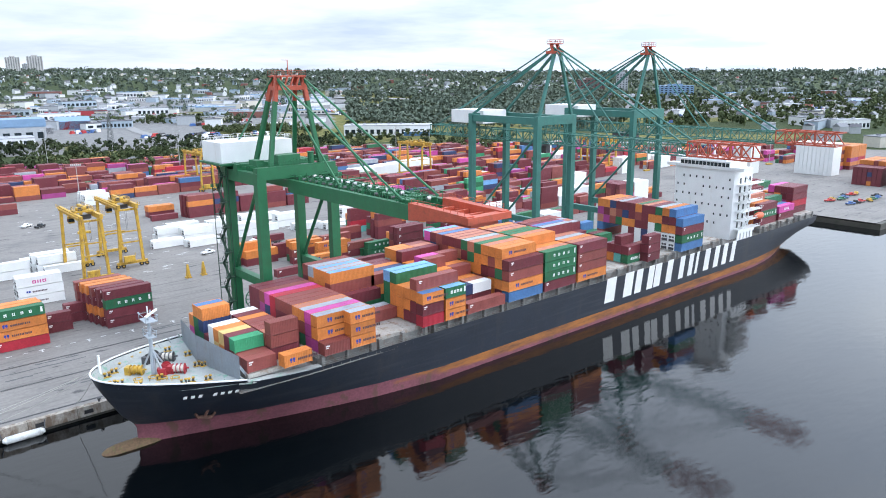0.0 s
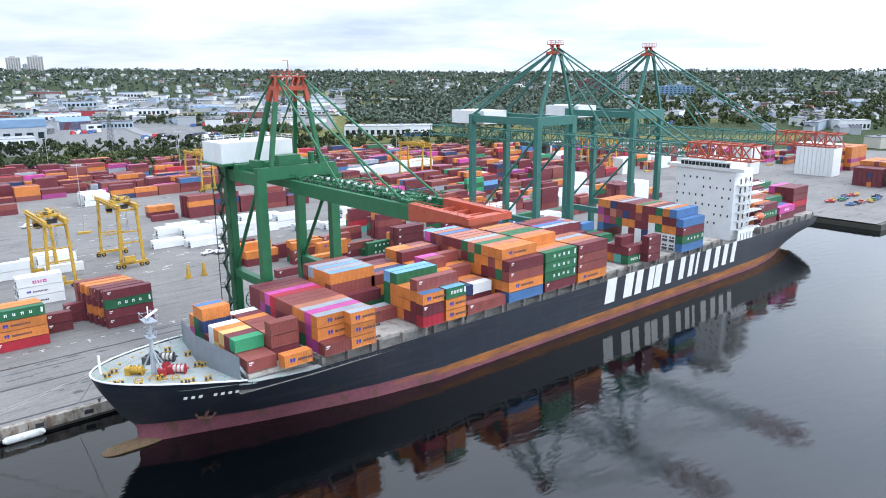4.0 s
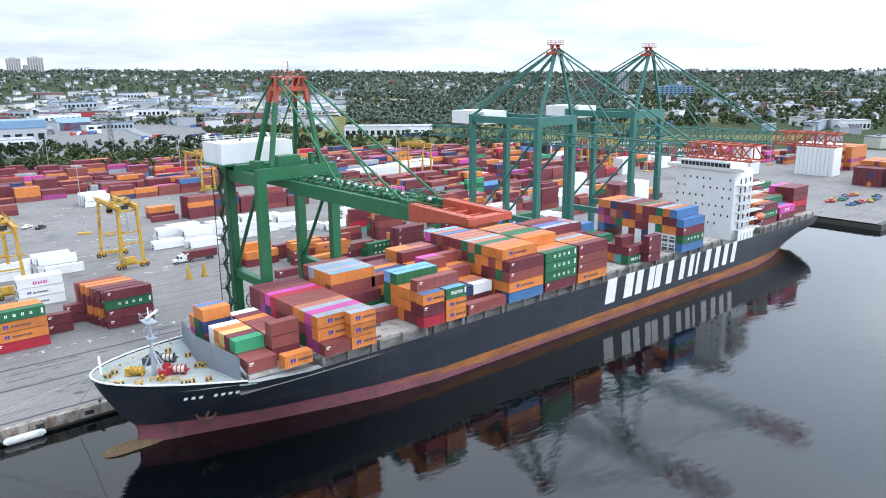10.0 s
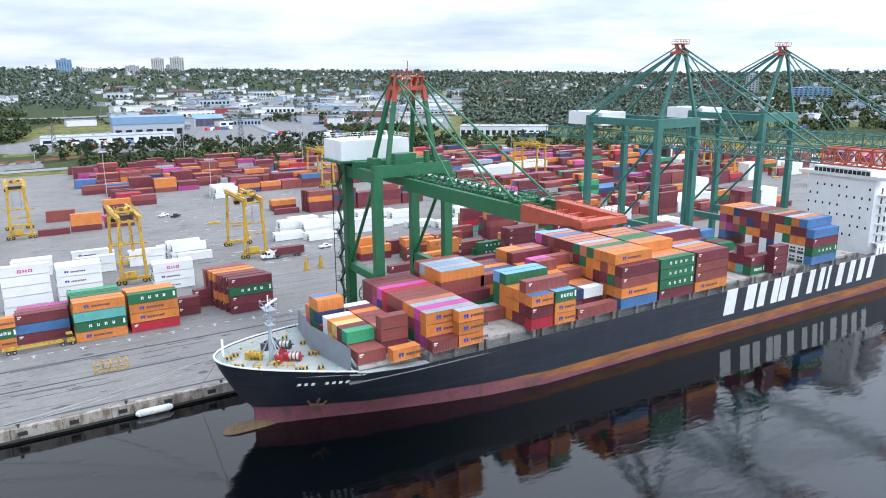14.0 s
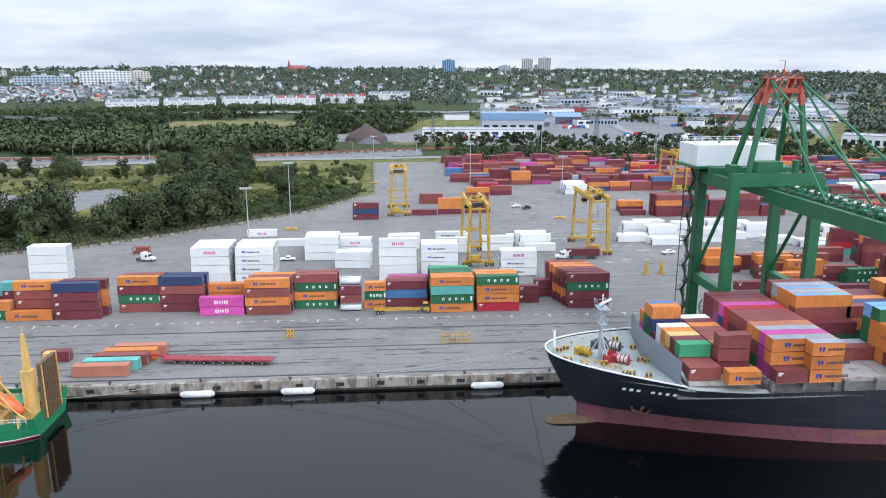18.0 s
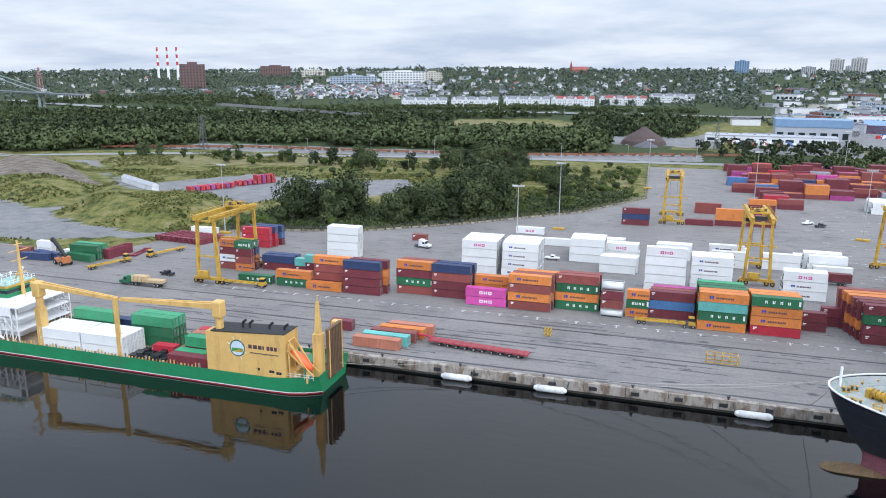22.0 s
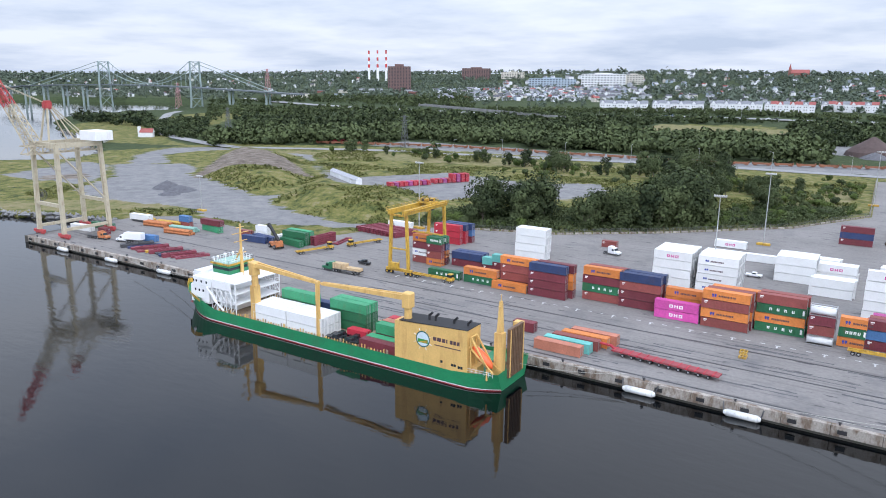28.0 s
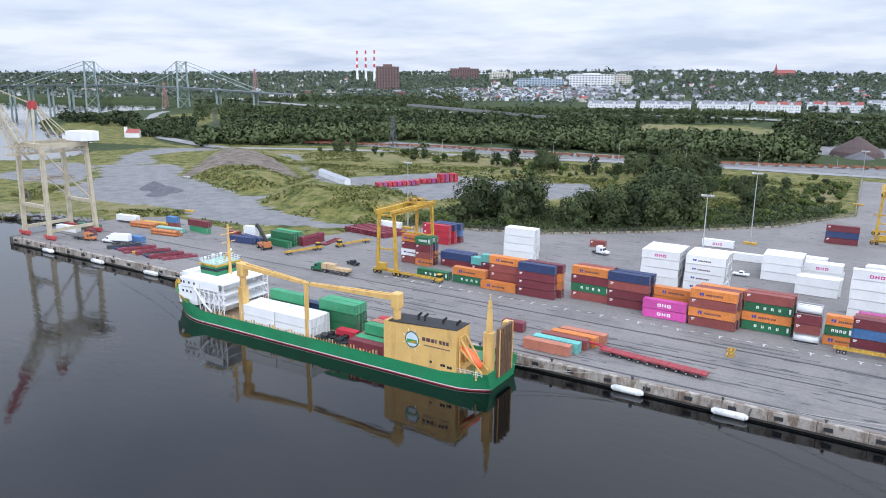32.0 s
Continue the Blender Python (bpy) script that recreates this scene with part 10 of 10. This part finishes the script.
# storage lot behind the scrub: red and white boxes and sheds
for i in range(9):
    x, y = -262 + i * 1.55, 203 + i * 2.75
    container(x, y, land_z(x, y) + 0.3, ("red", "purple", "red")[i % 3], 6.06, 2.59, -29, None, None, "boxes in the storage lot", "in the gravel storage lot")
for i in range(8):
    x, y = -249 + i * 1.7, 232 + i * 2.7
    for k in range(1 + (i > 3)):
        container(x, y, land_z(-249, 232) + 0.3 + k * 2.6, ("red", "red", "purple")[i % 3], 6.06, 2.59, -32, None, None, "boxes in the storage lot", "in the gravel storage lot")
for i in range(5):
    x, y = -322 + i * 9, 222 - i * 5.5
    b = bmesh.new()
    gable(b, 9, 4, 3, 1.6)
    ob = tagged(part("shed", b, [WALLS[0], ROOFS[3]]), "small white shed in the storage lot", "shed", "lot sheds")
    ob.matrix_basis = pose(x, y, land_z(x, y) + 0.3, 0, 0, -30)
# heaps of gravel
for x, y, r, h in ((-366, 122, 9, 5.0), (-352, 120, 10, 3.6), (-346, 108, 7, 2.4), (-20, 560, 12, 6)):
    b = bmesh.new()
    n = 28
    rings = []
    for k in range(6):
        q = k / 5
        rings.append([b.verts.new((r * (1 - q) * math.cos(2 * math.pi * i / n) * (1 + 0.18 * noise.noise((i * 0.6, k, 1))), r * (1 - q) * math.sin(2 * math.pi * i / n) * (1 + 0.18 * noise.noise((i * 0.6, k, 4))), h * q ** 0.85 - 0.3)) for i in range(n)])
    for k in range(5):
        for i in range(n):
            b.faces.new((rings[k][i], rings[k][(i + 1) % n], rings[k + 1][(i + 1) % n], rings[k + 1][i]))
    ob = tagged(part("stone_heap", b, mat("dark_gravel_heap", (0.10, 0.10, 0.11), 0.95, 0, 0.3, 0.5, 3, 0.1), smooth=False), "dark grey heap of crushed stone", "heap", "gravel heaps")
    ob.matrix_basis = pose(x, y, land_z(x, y))

# viaduct over the woods
M_VIA = mat("weathered_viaduct_concrete", (0.20, 0.205, 0.20), 0.85, 0, 0.2, 0.1, 1, stain=(0.10, 0.10, 0.095), stain_amt=0.6)
via = tagged(empty("viaduct"), "grey concrete road viaduct on round piers", "bridge")
pa, pb = spot(-34.0, 1150), spot(-23.0, 985)
b = bmesh.new()
za, zb = pa[2] + 11.5, pb[2] + 6.5
beam(b, (pa[0], pa[1], za), (pb[0], pb[1], zb), 14, 1.8)
part("deck", b, M_VIA, via)
for k in range(7):
    q = (k + 0.5) / 7
    x, y = pa[0] + (pb[0] - pa[0]) * q, pa[1] + (pb[1] - pa[1]) * q
    b = bmesh.new()
    beam(b, (x, y, land_z(x, y) - 2), (x, y, za + (zb - za) * q - 0.8), 2.4, 2.4, 10)
    part("pier", b, M_VIA, via)
for s in (-1, 1):
    b = bmesh.new()
    beam(b, (pa[0], pa[1] + s * 7, za + 1.4), (pb[0], pb[1] + s * 7, zb + 1.4), 0.4, 1.2)
    part("parapet", b, M_VIA, via)

# suspension bridge over the narrows
M_BGREEN = mat("pale_green_bridge_steel", (0.30, 0.37, 0.36), 0.6, 0.2, 0.1)
M_BDECK = mat("dark_bridge_deck", (0.11, 0.13, 0.14), 0.7)
sb = tagged(empty("suspension_bridge"), "pale green suspension bridge over the narrows", "bridge")
A_, B_ = Vector((-1401, 766, 0)), Vector((-1158, 795, 0))
dv = (B_ - A_)
sv = Vector((-dv.y, dv.x, 0)).normalized()
tops = []
for P_, dz in ((A_, 46.0), (B_, 44.5)):
    for s in (-1, 1):
        b = bmesh.new()
        beam(b, P_ + sv * s * 15 + Vector((0, 0, -3)), P_ + sv * s * 12 + Vector((0, 0, 93)), 2.5)
        part("tower_leg", b, M_BGREEN, sb)
    for z0, z1 in ((4, 24), (24, 43), (52, 72), (72, 92)):
        b = bmesh.new()
        beam(b, P_ + sv * 13.5 + Vector((0, 0, z0)), P_ - sv * 12.8 + Vector((0, 0, z1)), 0.8)
        beam(b, P_ - sv * 13.5 + Vector((0, 0, z0)), P_ + sv * 12.8 + Vector((0, 0, z1)), 0.8)
        beam(b, P_ - sv * 12.8 + Vector((0, 0, z1)), P_ + sv * 12.8 + Vector((0, 0, z1)), 1.2)
        part("tower_brace", b, M_BGREEN, sb)
dk = [(-1.35, 34), (-1.0, 41), (-0.5, 44.5), (0, 46.5), (0.5, 47), (1, 44.5), (1.5, 40.5), (2.0, 36)]
for (k0, z0), (k1, z1) in zip(dk[:-1], dk[1:]):
    b = bmesh.new()
    beam(b, A_ + dv * k0 + Vector((0, 0, z0)), A_ + dv * k1 + Vector((0, 0, z1)), 22, 2.2)
    part("deck", b, M_BDECK, sb)
for s in (-1, 1):
    b = bmesh.new()
    cable = [(-0.9, 42)] + [(k / 10, 50 + 43 * (2 * k / 10 - 1) ** 2) for k in range(11)] + [(1.75, 39)]
    for (k0, z0), (k1, z1) in zip(cable[:-1], cable[1:]):
        beam(b, A_ + dv * k0 + sv * s * 12 + Vector((0, 0, z0)), A_ + dv * k1 + sv * s * 12 + Vector((0, 0, z1)), 1.0)
    part("main_cable", b, M_BGREEN, sb)
    for k in range(1, 20):
        b = bmesh.new()
        q = k / 20
        beam(b, A_ + dv * q + sv * s * 12 + Vector((0, 0, 46)), A_ + dv * q + sv * s * 12 + Vector((0, 0, 50 + 43 * (2 * q - 1) ** 2)), 0.35)
        part("hanger", b, M_BGREEN, sb)
for k in (-1.25, -1.0, -0.75, -0.5, -0.25, 1.35, 1.7):
    b = bmesh.new()
    p = A_ + dv * k
    for s in (-1, 1):
        beam(b, p + sv * s * 5 + Vector((0, 0, -3)), p + sv * s * 5 + Vector((0, 0, 42)), 3.0)
    beam(b, p - sv * 6 + Vector((0, 0, 38)), p + sv * 6 + Vector((0, 0, 38)), 2.5)
    part("pier", b, M_BGREEN, sb)


M_PINKP = mat("faded_red_white_steel", (0.42, 0.22, 0.22), 0.6)


def pylon(x, y, h, m_, label, w=None):
    c = tagged(empty("pylon", x, y, land_z(x, y)), label, "pylon", "power pylons")
    w = w or h * 0.2
    for sx in (-1, 1):
        for sy in (-1, 1):
            b = bmesh.new()
            beam(b, (sx * w / 2, sy * w / 2, -1), (sx * w / 10, sy * w / 10, h), 0.007 * h + 0.1)
            part("leg", b, m_, c)
    b = bmesh.new()
    n = 7
    for i in range(n):
        k0, k1 = 1 - 0.8 * i / n, 1 - 0.8 * (i + 1) / n
        for sy in (-1, 1):
            beam(b, (-w / 2 * k0, sy * w / 2 * k0, h * i / n), (w / 2 * k1, sy * w / 2 * k1, h * (i + 1) / n), 0.008 * h + 0.06)
            beam(b, (w / 2 * k0, sy * w / 2 * k0, h * i / n), (-w / 2 * k1, sy * w / 2 * k1, h * (i + 1) / n), 0.008 * h + 0.06)
    for z in (0.72, 0.84, 0.96):
        beam(b, (-w * 0.7, 0, h * z), (w * 0.7, 0, h * z), 0.01 * h + 0.08)
    part("lattice", b, m_, c)
    return c


M_PYLON = mat("dull_pylon_steel", (0.14, 0.15, 0.15), 0.6, 0.4)
for az, d, h, m_, lab in ((-35.3, 680, 29, M_PYLON, "grey steel lattice power pylon among trees"), (-48.6, 820, 30, M_PYLON, "grey steel lattice power pylon among trees"), (-45.6, 1800, 62, M_PINKP, "tall red and white lattice power pylon"), (-52.0, 1650, 56, M_PINKP, "tall red and white lattice power pylon"), (3.4, 690, 26, M_PYLON, "grey steel lattice power pylon beside the works"), (16, 760, 28, M_PYLON, "grey steel lattice power pylon beside the works")):
    x, y, z = spot(az, d)
    pylon(x, y, h, m_, lab)
# poles along the service road and highway
pole0 = tagged(empty("utility_pole"), "slim grey roadside pole", "pole", "roadside poles")
b = bmesh.new()
beam(b, (0, 0, -0.5), (0, 0, 13), 0.32, 0.32, 6, 0, 0.18)
part("pole", b, M_MAST, pole0)
b = bmesh.new()
beam(b, (0, 0, 12.6), (2.2, 0, 13.2), 0.16)
box(b, 1.8, 2.6, -0.2, 0.2, 13.1, 13.35)
part("arm", b, M_MAST, pole0)
pole0.matrix_basis = pose(-330, 388, 4)
for i in range(16):
    x = -290 + i * 52
    y = float(np.interp(x, [-380, -190, -8, 215, 330, 520], [380, 427, 448, 470, 450, 330]))
    copy_thing(pole0, pose(x, y, land_z(x, y), 0, 0, random.uniform(0, 360)))
for i in range(26):
    x = -700 + i * 46
    y = float(np.interp(x, [-800, -520, -350, -100, 200, 420], [815, 812, 880, 940, 970, 880]))
    copy_thing(pole0, pose(x, y, land_z(x, y), 0, 0, random.uniform(0, 360)))
# traffic far off
for i in range(30):
    x = random.uniform(-700, 420)
    y = float(np.interp(x, [-800, -520, -350, -100, 200, 420], [830, 830, 900, 960, 990, 900])) + random.choice([-6, 6])
    p_ = pickup(x, y, 10, [M_CARW, M_CARK, M_CARR, M_CARB][i % 4], ["white", "black", "red", "blue"][i % 4] + " car far off on the highway")
    p_.matrix_basis = pose(x, y, land_z(x, y) + 1.5, 0, 0, 12)


# ---- what moves ----
def motions():
    z = QUAY_Z + 0.05
    walk(rtg_move, [(t, pose(x, 95.5, z)) for t, x in ((0, 61.8), (1, 59.2), (2, 56.5), (3, 53.9), (4.5, 50.2), (6, 46.6), (7, 44.3), (8, 42.1), (9, 39.6), (10, 37.2), (11, 35.7), (13, 33.7), (16, 31.3), (18, 30.6), (32, 30.6))])
    walk(rtg_pier, [(t, pose(x, 42.5, z)) for t, x in ((0, -138.6), (19, -138.6), (22, -139.0), (25, -139.5), (28, -140.0), (32, -140.4))])
    walk(truck_move, [(t, pose(x, y, z)) for t, x, y in ((0, 119, 106.5), (3, 109, 106), (6, 100, 105), (7, 96.2, 104), (9, 91.2, 103), (11, 87.0, 103), (13, 81.1, 102.5), (16, 68.5, 103), (19, 56.0, 103.8), (21, 47.8, 103.8), (23, 39.8, 103.8), (26, 31, 103.8), (32, 24, 103.8))])


motions()
